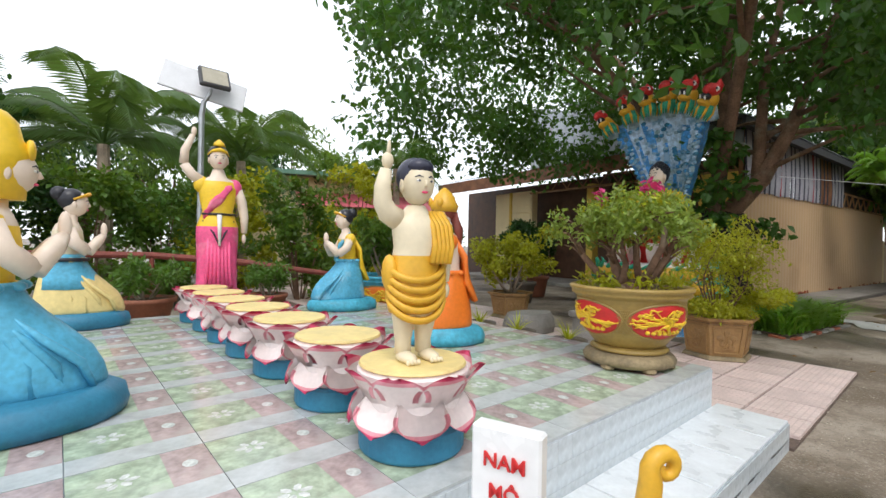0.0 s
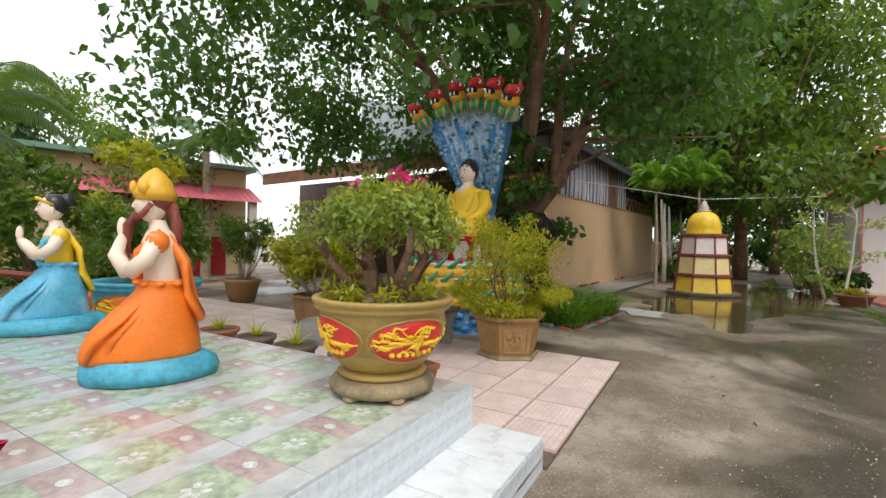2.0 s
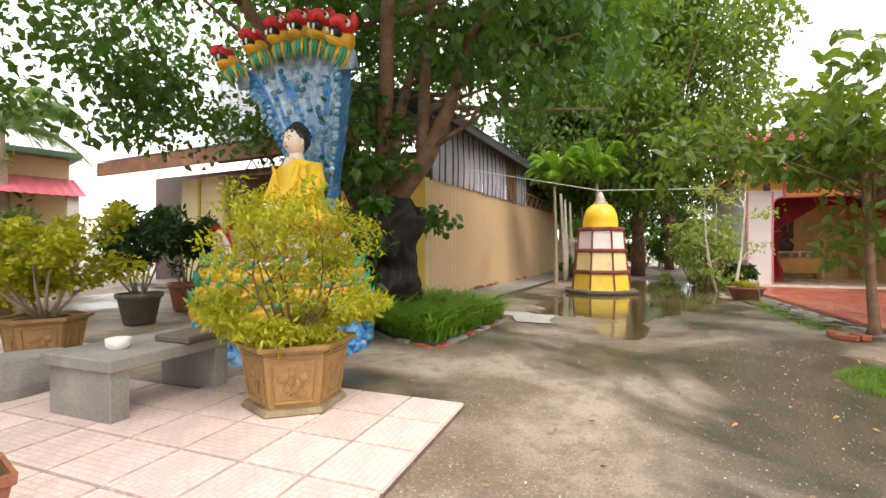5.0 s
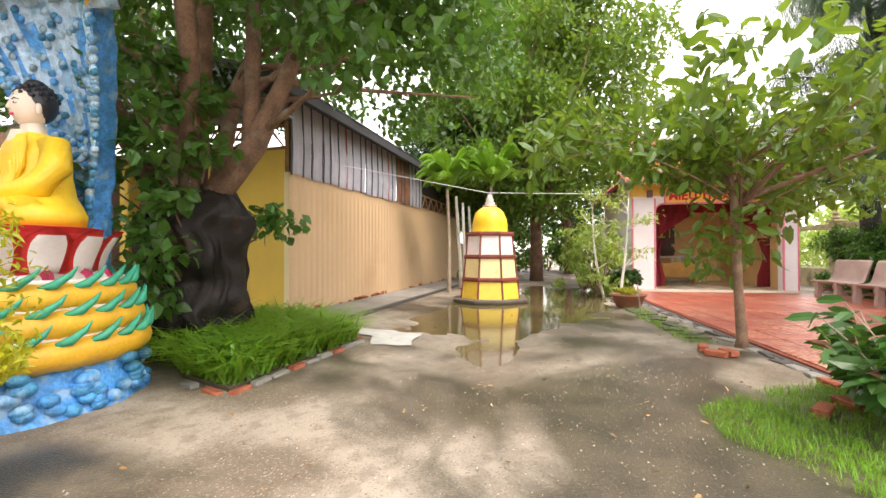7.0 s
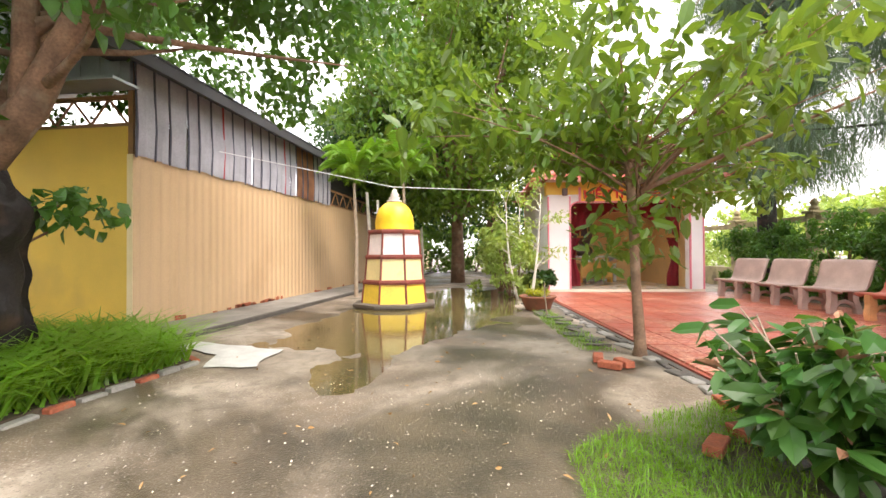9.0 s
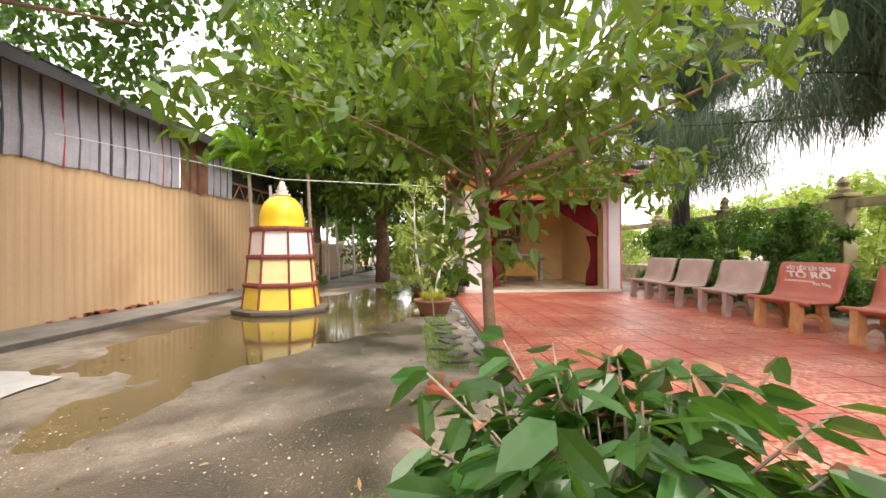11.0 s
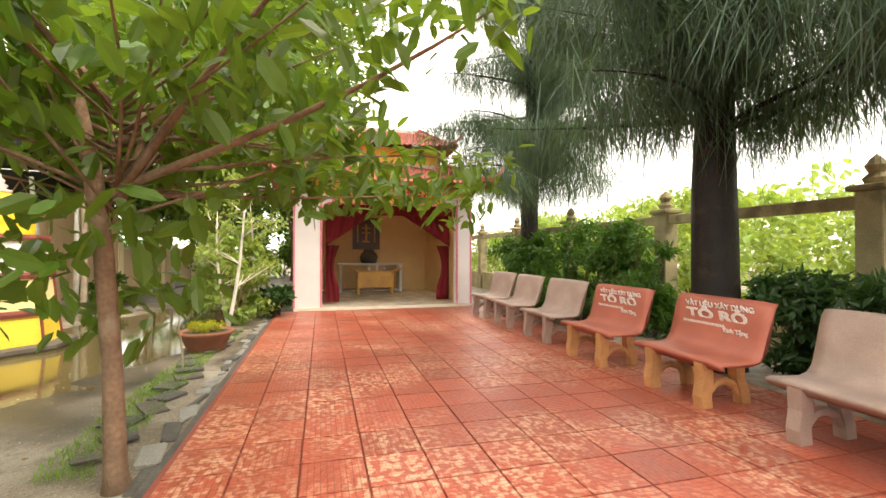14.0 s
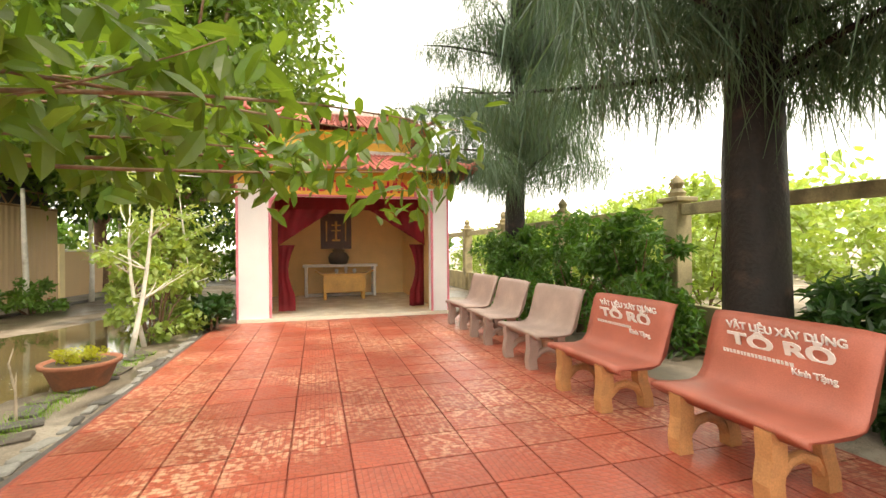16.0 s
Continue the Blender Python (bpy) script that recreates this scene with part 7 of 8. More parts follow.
TP, TQ = throne_petal(0.17, 0.34, ["white", "red"]), throne_petal(0.17, 0.16, ["white", "petal_red"])
for k in range(14):
    a = 360 / 14 * k
    for me, r, z, tilt, da in ((TP, 0.6, 1.0, 4, 0), (TQ, 0.62, 1.02, 118, 13)):
        p = new("petal", me)
        p.parent = throne
        p.matrix_basis = pose(r * math.cos(math.radians(a + da)), r * math.sin(math.radians(a + da)), z, 0, 0, a + da + 90) @ pose(0, 0, 0, tilt)

bm = bmesh.new()
S, Y, K, W, R = range(5)
z0 = 1.35
loft(bm, [(0, -0.02, z0, 0.58, 0.4, Y), (0, -0.03, z0 + 0.1, 0.6, 0.42, Y), (0, 0.0, z0 + 0.2, 0.5, 0.36, Y), (0, 0.08, z0 + 0.28, 0.34, 0.27, Y), (0, 0.1, z0 + 0.45, 0.29, 0.22, Y), (0, 0.09, z0 + 0.6, 0.32, 0.22, Y), (0, 0.09, z0 + 0.7, 0.33, 0.2, Y), (0, 0.08, z0 + 0.77, 0.24, 0.16, Y), (0, 0.07, z0 + 0.81, 0.1, 0.09, S), (0, 0.06, z0 + 0.9, 0.08, 0.08, S)], 32, Y, 0.012, 15)
for s in (-1, 1):
    tube(bm, [(s * 0.3, 0.08, z0 + 0.7), (s * 0.38, 0.06, z0 + 0.5), (s * 0.36, -0.05, z0 + 0.33), (s * 0.2, -0.24, z0 + 0.22)], [0.11, 0.115, 0.105, 0.075], 12, Y)
    tube(bm, [(s * 0.2, -0.24, z0 + 0.22), (s * 0.06, -0.32, z0 + 0.2)], [0.06, 0.045], 9, S)
    tube(bm, [(s * 0.1, -0.05, z0 + 0.12), (s * 0.45, -0.18, z0 + 0.1), (s * 0.5, -0.3, z0 + 0.09), (s * 0.1, -0.4, z0 + 0.1)], [0.12, 0.14, 0.12, 0.08], 12, Y)
    for k in range(5):
        tube(bm, [(s * (0.25 - 0.03 * k), -0.09 - 0.01 * k, z0 + 0.74 - 0.05 * k), (s * (0.2 - 0.03 * k), -0.085, z0 + 0.5 - 0.04 * k), (s * 0.1, -0.12, z0 + 0.3)], 0.018, 6, Y)
loft(bm, [(0, -0.08, z0 + 0.5, 0.09, 0.03), (0, -0.085, z0 + 0.62, 0.1, 0.03), (0, -0.05, z0 + 0.74, 0.1, 0.05), (0, -0.02, z0 + 0.82, 0.07, 0.06)], 14, S)
ball(bm, (0, -0.33, z0 + 0.2), (0.09, 0.05, 0.035), S, 10)
loft(bm, [(0, -0.42, z0 + 0.02, 0.1, 0.05), (0, -0.46, z0 + 0.05, 0.22, 0.04), (0, -0.44, z0 + 0.12, 0.16, 0.03)], 14, W)
ball(bm, (0, 0.04, z0 + 1.03), (0.135, 0.135, 0.17), S, 20)
ball(bm, (0, 0.085, z0 + 1.07), (0.15, 0.15, 0.17), K, 18)
ball(bm, (0, 0.08, z0 + 1.22), (0.08, 0.08, 0.06), K, 12)
for k in range(60):
    a, b = k * 2.4, 0.1 + 1.2 * (k / 60)
    ball(bm, (0.15 * math.cos(a) * math.cos(b), 0.085 + 0.15 * math.sin(a) * math.cos(b), z0 + 1.08 + 0.16 * math.sin(b)), 0.02, K, 5)
features(bm, (0, 0.038, z0 + 1.02), (0.135, 0.135, 0.17), (S, W, K, R), 1.3)
thing("seated_statue", bm, ["skin_pink", "yellow", "black", "white", "petal_red"], face(BX + 0.2, BY + 0.12, 0, PHI), "seated temple statue in yellow robe on lotus throne", "statue", smooth=True)

# ---- lattice tower (yellow stupa) ----
ob = base("stupa_tower", pose(15.05, 2.4, 0, 0, 0, 10), "eight-sided yellow stupa tower with rust-red bands and golden dome", "stupa")
bm = bmesh.new()
lathe(bm, [(0.9, -0.02), (0.93, 0.02), (0.93, 0.07), (0.87, 0.085)], 8, turn=math.pi / 8)
part("plinth", bm, "pot_grey", ob)
tiers = ((0.73, 0.085, 0.68, 0.5), (0.66, 0.57, 0.62, 1.03), (0.6, 1.1, 0.56, 1.56))
for k, (r0, za, r1, zb) in enumerate(tiers):
    for i in range(8):
        a0, a1 = math.pi / 4 * i + math.pi / 8, math.pi / 4 * (i + 1) + math.pi / 8
        bm = bmesh.new()
        q = [bm.verts.new((r * math.cos(a), r * math.sin(a), z)) for r, a, z in ((r0, a0, za), (r0, a1, za), (r1, a1, zb), (r1, a0, zb))]
        w = [bm.verts.new((v.co.x * 0.96, v.co.y * 0.96, v.co.z)) for v in q]
        bridge(bm, q, w)
        bm.faces.new(q)
        bm.faces.new(w[::-1])
        part("panel", bm, ("tower_yellow", "tower_cream", "palepink")[k], ob, ("yellow stained panel", "cream-yellow panel", "faded pinkish panel")[k])
        bm = bmesh.new()
        tube(bm, [(r0 * 1.005 * math.cos(a0), r0 * 1.005 * math.sin(a0), za), (r1 * 1.005 * math.cos(a0), r1 * 1.005 * math.sin(a0), zb)], 0.022, 6)
        part("corner_rod", bm, "rust", ob)
    bm = bmesh.new()
    lathe(bm, [(r1 * 0.94, zb - 0.03), (r1 + 0.035, zb - 0.02), (r1 + 0.045, zb + 0.03), (r1 + 0.03, zb + 0.07), (r1 * 0.9, zb + 0.075)], 8, turn=math.pi / 8)
    part("band", bm, "rust", ob)
bm = bmesh.new()
lathe(bm, [(0.44, 1.63), (0.42, 1.66), (0.425, 1.8), (0.4, 1.95), (0.34, 2.1), (0.24, 2.2), (0.15, 2.24), (0.14, 2.25)], 32)
part("dome", bm, "yellow", ob, "golden yellow painted dome", smooth=True)
bm = bmesh.new()
lathe(bm, [(0.17, 2.24), (0.17, 2.28), (0.1, 2.3), (0.13, 2.35), (0.08, 2.38), (0.1, 2.42), (0.06, 2.46), (0.05, 2.52), (0.0001, 2.56)], 16)
part("finial", bm, "ridge_white", ob, "white stepped finial", smooth=True)
bm = bmesh.new()
tube(bm, limb((13.2, 5.3, 3.05), (15.12, 2.46, 2.6), 0.0) + limb((15.14, 2.43, 2.6), (18.2, -0.6, 2.85), 0.0), 0.008, 6)
thing("cable", bm, "cable", Matrix(), "thin pale cable strung from the shed across the lane", "cable")

# ---- solar lamp behind the platform ----
ob = base("solar_lamp", pose(1.05, 9.3, 0), "galvanised pole with solar panel and flood lamp", "street lamp")
bm = bmesh.new()
tube(bm, [(0, 0, -0.02), (0, 0, 3.2), (0.03, -0.03, 3.45)], [0.05, 0.045, 0.04], 12)
part("pole", bm, "steel", ob)
bm = bmesh.new()
box(bm, -0.62, 0.62, -0.02, 0.02, -0.26, 0.26, pose(0.05, 0.08, 3.72, -22, 0, 0) @ pose(0, 0, 0, 0, 12, 0), bevel=0.008)
part("solar_panel", bm, "panel_white", ob, "pale back of a solar panel")
bm = bmesh.new()
m = pose(0.16, -0.14, 3.8, -25, 0, 8)
box(bm, -0.23, 0.23, -0.05, 0.04, -0.18, 0.18, m, bevel=0.02)
hd = part("lamp_head", bm, "grey_plastic", ob)
bm = bmesh.new()
box(bm, -0.19, 0.19, -0.056, -0.051, -0.14, 0.14, m)
part("lens", bm, "lamp_glass", hd)
bm = bmesh.new()
tube(bm, [(0.03, -0.03, 3.42), (0.1, -0.08, 3.55), (0.12, -0.09, 3.64)], 0.03, 8)
part("bracket", bm, "steel", ob)
# long timber behind the statues
bm = bmesh.new()
tube(bm, [(-2.5, 9.4, 0.98), (0.4, 9.2, 0.95), (1.6, 9.0, 0.85), (3.2, 8.6, 0.62)], [0.05, 0.05, 0.055, 0.04], 8)
thing("timber_rail", bm, "rust", Matrix(), "rust-red wooden rail behind the potted plants", "rail")
for x, y, h in ((-2.0, 9.37, 0.95), (0.4, 9.2, 0.92), (3.0, 8.66, 0.64)):
    bm = bmesh.new()
    tube(bm, [(x, y, -0.02), (x, y, h)], 0.035, 7)
    thing("rail_post", bm, "rust", Matrix(), "rust-red post carrying the wooden rail", "post")


# ---- terrazzo benches ----
def bench_shell(w=1.06):
    prof = [(0.03, 0.385), (0.055, 0.405), (0.045, 0.43), (0.0, 0.437), (-0.12, 0.425), (-0.28, 0.42), (-0.36, 0.44), (-0.41, 0.5), (-0.44, 0.6), (-0.475, 0.74), (-0.51, 0.87), (-0.545, 0.925)]
    back = []
    for i, (y, z) in enumerate(prof):
        a, b = prof[max(0, i - 1)], prof[min(len(prof) - 1, i + 1)]
        d = Vector((b[0] - a[0], b[1] - a[1])).normalized()
        back.append((y + d.y * -0.05 * -1 * -1 if False else y - abs(d.y) * 0.05, z - abs(d.x) * 0.05))
    bm = bmesh.new()
    n = 12
    cols = []
    for k in range(n + 1):
        s = k / n * 2 - 1
        x = s * w / 2
        e = 0.012 * (abs(s) ** 8)
        cols.append(ring(bm, [(x, y, z - e) for y, z in prof] + [(x, y, z + e) for y, z in back[::-1]]))
    for k in range(n):
        bridge(bm, cols[k], cols[k + 1])
    bm.faces.new(cols[0][::-1])
    bm.faces.new(cols[-1])
    bmesh.ops.recalc_face_normals(bm, faces=bm.faces[:])
    return bm


def bench(at, body, leg, label, lettering=False):
    ob = base("terrazzo_bench", at, label, "bench", "benches along the plaza")
    sh = part("seat_shell", bench_shell(), body, ob, smooth=True)
    for x in (-0.31, 0.31):
        bm = bmesh.new()
        secs = [(0.0, 0.0), (0.015, 0.12), (0.0, 0.26), (0.005, 0.4)]
        for wd, path in ((0.055, [(0.0, 0.0), (0.012, 0.1), (-0.01, 0.24), (0.0, 0.395)]),):
            rows = [ring(bm, [(x - 0.05, y - wd, z), (x + 0.05, y - wd, z), (x + 0.05, y + wd, z), (x - 0.05, y + wd, z)]) for y, z in path]
            for i in range(3):
                bridge(bm, rows[i], rows[i + 1])
            bm.faces.new(rows[0][::-1])
            bm.faces.new(rows[-1])
        path = [(-0.43, 0.0), (-0.42, 0.1), (-0.37, 0.24), (-0.36, 0.4)]
        rows = [ring(bm, [(x - 0.045, y - 0.05, z), (x + 0.045, y - 0.05, z), (x + 0.045, y + 0.05, z), (x - 0.045, y + 0.05, z)]) for y, z in path]
        for i in range(3):
            bridge(bm, rows[i], rows[i + 1])
        bm.faces.new(rows[0][::-1])
        bm.faces.new(rows[-1])
        arch = [(x, -0.05, 0.13), (x, -0.13, 0.2), (x, -0.22, 0.215), (x, -0.32, 0.18), (x, -0.39, 0.1)]
        tube(bm, arch, 0.035, 8)
        bmesh.ops.bevel(bm, geom=[e for e in bm.edges if e.is_manifold and e.calc_face_angle(0) > 1.0], offset=0.012, segments=1, affect="EDGES")
        part("leg_frame", bm, leg, ob)
    if lettering:
        def on_back(z):
            return pose(0, -0.475 + (0.74 - z) * 0.27 + 0.003, z, 90 + 15, 0, 180)
        o = text("lettering", "VẬT LIỆU XÂY DỰNG", 0.075, "white", sh, on_back(0.835) @ pose(0, 0, 0.012), 0.004)
        o.scale = (1.05, 1, 1)
        o = text("lettering", "TÔ RỞ", 0.135, "white", sh, on_back(0.742) @ pose(0, 0, 0.012), 0.004, bold=0.035)
        o.scale = (1.65, 1, 1)
        o = text("lettering", "Kính Tặng", 0.06, "white", sh, on_back(0.625) @ pose(0.24, 0, 0.012), 0.004)
        for x0, x1, z in ((-0.38, 0.1, 0.655),):
            b2 = bmesh.new()
            q = x0
            rng = random.Random(3)
            while q < x1:
                wq = rng.uniform(0.014, 0.026)
                box(b2, q, q + wq, -0.014, 0.014, 0, 0.002)
                q += wq + 0.008
            p = part("small_print", b2, "white", sh)
            p.matrix_basis = on_back(z)
    return ob


red = bench(PL(1.68, -4.2, 0.043), "bench_red", "bench_leg", "red terrazzo bench with white painted lettering on back", True)
copy_thing(red, PL(3.1, -4.16, 0.043, 1))
grey = bench(PL(4.5, -4.2, 0.043, 1), "bench_grey", "bench_grey", "weathered grey-brown terrazzo bench on the red plaza")
copy_thing(grey, PL(5.88, -4.22, 0.043, -1))
copy_thing(grey, PL(7.15, -4.25, 0.043, 2))
copy_thing(grey, PL(0.28, -4.25, 0.043, -1))

# ---- inside the shrine ----
SH = PL(8.9, -0.1)
at = SH @ pose(4.0, -2.4, 0.1)
alt = base("altar", at, "white altar table against the shrine wall", "altar")
bm = bmesh.new()
box(bm, -0.3, 0.3, -1.05, 1.05, 0.85, 0.92, bevel=0.008)
part("top", bm, "white", alt)
for y in (-1.0, 0.92):
    bm = bmesh.new()
    box(bm, -0.28, 0.28, y, y + 0.08, 0, 0.85, bevel=0.006)
    part("leg", bm, "white", alt)
bm = bmesh.new()
box(bm, -0.24, 0.24, -0.916, 0.916, 0.02, 0.06)
part("stretcher", bm, "white", alt)
tb = base("offering_table", SH @ pose(3.1, -2.45, 0.1), "golden carved wooden offering table with upturned ends", "table")
bm = bmesh.new()
pts = [(-0.78, 0.76), (-0.6, 0.66), (0.6, 0.66), (0.78, 0.76), (0.76, 0.8), (0.58, 0.7), (-0.58, 0.7), (-0.76, 0.8)]
a, b = ring(bm, [(-0.25, y, z) for y, z in pts]), ring(bm, [(0.25, y, z) for y, z in pts])
bridge(bm, a, b)
bm.faces.new(a[::-1])
bm.faces.new(b)
part("top", bm, "wood_gold", tb)
bm = bmesh.new()
box(bm, -0.2, 0.2, -0.55, 0.55, 0.2, 0.66, bevel=0.01)
part("apron_box", bm, "wood_gold", tb)
for y in (-0.55, 0.47):
    for x in (-0.2, 0.12):
        bm = bmesh.new()
        box(bm, x, x + 0.08, y, y + 0.08, 0, 0.2, bevel=0.008)
        part("leg", bm, "wood_gold", tb)
for k, (y, m, h, r) in enumerate(((-0.2, "white", 0.12, 0.06), (0.05, "white", 0.22, 0.05), (0.28, "white", 0.12, 0.06))):
    bm = bmesh.new()
    lathe(bm, [(r * 0.6, 0), (r * 0.5, 0.02), (r, h * 0.5), (r * 0.7, h * 0.8), (r * 0.75, h)], 14)
    thing("offering_vase", bm, m, SH @ pose(3.1, -2.45 - y, 0.8), "small white porcelain vase on the offering table", "vase", smooth=True)
pic = base("framed_plaque", SH @ pose(4.43, -2.3, 2.0), "dark carved wooden plaque hung on the shrine wall", "plaque")
bm = bmesh.new()
box(bm, -0.02, 0.02, -0.42, 0.42, -0.5, 0.5)
part("board", bm, "wood_dark", pic)
for y0, y1, z0, z1 in ((-0.45, 0.45, 0.46, 0.53), (-0.45, 0.45, -0.53, -0.46), (-0.45, -0.38, -0.46, 0.46), (0.38, 0.45, -0.46, 0.46), (-0.12, 0.12, -0.3, -0.24), (-0.03, 0.03, -0.3, 0.3), (-0.14, 0.14, 0.16, 0.2), (-0.14, 0.14, 0.0, 0.04), (-0.3, -0.26, -0.3, 0.3), (0.26, 0.3, -0.3, 0.3)):
    bm = bmesh.new()
    box(bm, -0.045, -0.021, y0, y1, z0, z1, bevel=0.004)
    part("carved_strip", bm, "wood_gold" if abs(y0) < 0.35 else "wood_dark", pic)
bm = bmesh.new()
lathe(bm, [(0.22, 0), (0.26, 0.04), (0.3, 0.2), (0.24, 0.32), (0.16, 0.36), (0.18, 0.42), (0.12, 0.45)], 20)
thing("incense_burner", bm, "pot_grey", SH @ pose(4.05, -2.35, 1.02), "dark bronze incense burner on the altar", "incense burner", smooth=True)


def curtain(side):
    """Maroon curtain swept to one side and hanging down the jamb."""
    b = bmesh.new()
    n, m = 26, 12
    y_out, y_in = (-0.95, -2.2) if side > 0 else (-4.1, -2.75)
    g = []
    for j in range(m + 1):
        t = j / m
        row = []
        for i in range(n + 1):
            s = i / n
            y = y_out + (y_in - y_out) * s
            low = 2.38 - 0.85 * (1 - s)
            z = 2.55 + (low - 2.55) * t
            row.append(b.verts.new((0.55 + 0.035 * math.sin(s * 30 + t * 5), y, z)))
        g.append(row)
    for j in range(m):
        for i in range(n):
            b.faces.new((g[j][i], g[j][i + 1], g[j + 1][i + 1], g[j + 1][i]))
    h = []
    for j in range(9):
        t = j / 8
        wid = 0.34 - 0.14 * math.sin(math.pi * min(1, t * 1.3))
        h.append([b.verts.new((0.6 + 0.04 * math.sin(i * 1.9), y_out + (y_in - y_out) / abs(y_in - y_out) * wid * i / 8, 1.55 - 1.4 * t)) for i in range(9)])
    for j in range(8):
        for i in range(8):
            b.faces.new((h[j][i], h[j][i + 1], h[j + 1][i + 1], h[j + 1][i]))
    bmesh.ops.solidify(b, geom=b.faces[:], thickness=0.012)
    thing("curtain", b, "maroon", SH, "maroon cloth curtain tied back at the shrine opening", "curtain", smooth=True)


curtain(1)
curtain(-1)
bm = bmesh.new()
rows = [[bm.verts.new((0.48 + 0.03 * math.sin(i * 1.3), -0.9 - 3.25 * i / 60, z)) for i in range(61)] for z in (2.3, 2.58)]
for i in range(60):
    bm.faces.new((rows[0][i], rows[0][i + 1], rows[1][i + 1], rows[1][i]))
bmesh.ops.solidify(bm, geom=bm.faces[:], thickness=0.01)
thing("valance", bm, "maroon", SH, "maroon valance under the shrine lintel", "curtain", smooth=True)
bm = bmesh.new()
box(bm, -0.05, 0.05, -0.07, 0.07, 0, 0.2, bevel=0.01)
thing("wall_lantern", bm, "wood_dark", SH @ pose(-0.055, -0.7, 2.72), "small dark lantern fixed on the shrine front", "lantern")

# ---- loose things on the yard ----
for k, (x, y, rz, m) in enumerate(((10.05, -1.1, 20, "brick"), (9.95, -0.95, 60, "brick"), (10.25, -0.9, -10, "brick"), (8.35, -1.35, 15, "brick"), (8.15, -1.1, -35, "brick"), (8.9, -1.5, 5, "brick"))):
    bm = bmesh.new()
    box(bm, -0.11, 0.11, -0.05, 0.05, 0, 0.065, bevel=0.008)
    for v in bm.verts:
        v.co += Vector((noise.noise(v.co * 20 + Vector((k, 0, 0))), noise.noise(v.co * 20 + Vector((0, k, 0))), 0)) * 0.012
    thing("loose_brick", bm, m, pose(x, y, 0.0, 0, 0, rz), "old red brick lying on the ground by the plaza", "brick", "loose bricks")
rng = random.Random(8)
for k in range(16):
    x = 11.0 + k * 0.33
    y = -0.98 + 0.09 * (x - 11) + rng.uniform(-0.12, 0.12)
    bm = bmesh.new()
    box(bm, -0.14, 0.14, -0.1, 0.1, 0, 0.03, bevel=0.006)
    for v in bm.verts:
        v.co += Vector((noise.noise(v.co * 11 + Vector((k, 0, 0))), noise.noise(v.co * 11 + Vector((0, k, 0))), 0)) * 0.05
    thing("broken_slab", bm, "dark_kerb" if k % 3 else "pot_grey", pose(x, y, 0.0, rng.uniform(-6, 6), rng.uniform(-6, 6), rng.uniform(0, 180)), "broken dark paving slab lying along the kerb", "slab", "broken slabs")
# brick edge of the bed
edge = base("bed_edging", pose(0, 0, 0), "half-buried brick edging of the grass bed", "edging")
for (xa, ya), (xb, yb) in (((7.42, 3.26), (9.76, 3.2)), ((9.78, 3.22), (10.4, 4.35)), ((7.4, 3.28), (7.6, 3.95))):
    L0 = math.hypot(xb - xa, yb - ya)
    n = int(L0 / 0.24)
    for i in range(n):
        t = (i + 0.5) / n
        bm = bmesh.new()
        box(bm, -0.1 - 0.012 * (i % 3), 0.1, -0.04, 0.04, -0.05, 0.022 + 0.012 * (i % 2), bevel=0.01)
        p = part("brick", bm, "apron" if i % 3 else "brick", edge)
        p.matrix_basis = pose(xa + (xb - xa) * t, ya + (yb - ya) * t, 0, rng.uniform(-5, 5), rng.uniform(-4, 4), math.degrees(math.atan2(yb - ya, xb - xa)) + rng.uniform(-4, 4))


def litter(name, area, n, size, m, label, seed):
    rng = np.random.default_rng(seed)
    v, f = [], []
    for k in range(n):
        x, y = rng.uniform(area[0], area[1]), rng.uniform(area[2], area[3])
        s = size * rng.uniform(0.4, 1.3)
        a = rng.uniform(0, 6.28)
        o = len(v)
        for q in range(5):
            t = a + q * 1.2566
            r = s * rng.uniform(0.6, 1.1)
            v.append((x + r * math.cos(t), y + r * 0.6 * math.sin(t), 0.002))
        v.append((x, y, 0.003 + s * rng.uniform(0.3, 0.7)))
        for q in range(5):
            f.append((o + q, o + (q + 1) % 5, o + 5))
    me = bpy.data.meshes.new(name)
    me.from_pydata(v, [], f)
    me.materials.append(M[m])
    return tagged(new(name, me), label, name.replace("_", " "), kind="stuff")


litter("gravel", (3.4, 9.6, -0.4, 2.6), 4200, 0.005, "gravel", "fine pale gravel chips scattered on the concrete", 1)
litter("gravel", (3.6, 9.2, -1.5, 3.0), 1100, 0.011, "gravel", "pale pebbles scattered on the concrete", 2)
litter("gravel", (8.6, 16.0, -0.9, 0.6), 700, 0.011, "gravel", "pale pebbles scattered on the concrete", 3)
leaves("fallen_leaves", [(random.uniform(3.6, 13), random.uniform(-0.9, 3.0), 0.012) for k in range(160)], 0.05, "pot_brown", None, SLIM, 0.0, 1.0, np.array([(random.uniform(-4, 4), random.uniform(-4, 4), 0) for k in range(160)]), seed=9)
tagged(bpy.data.objects["fallen_leaves"], "dry fallen leaves scattered over the yard", "leaves", kind="stuff")


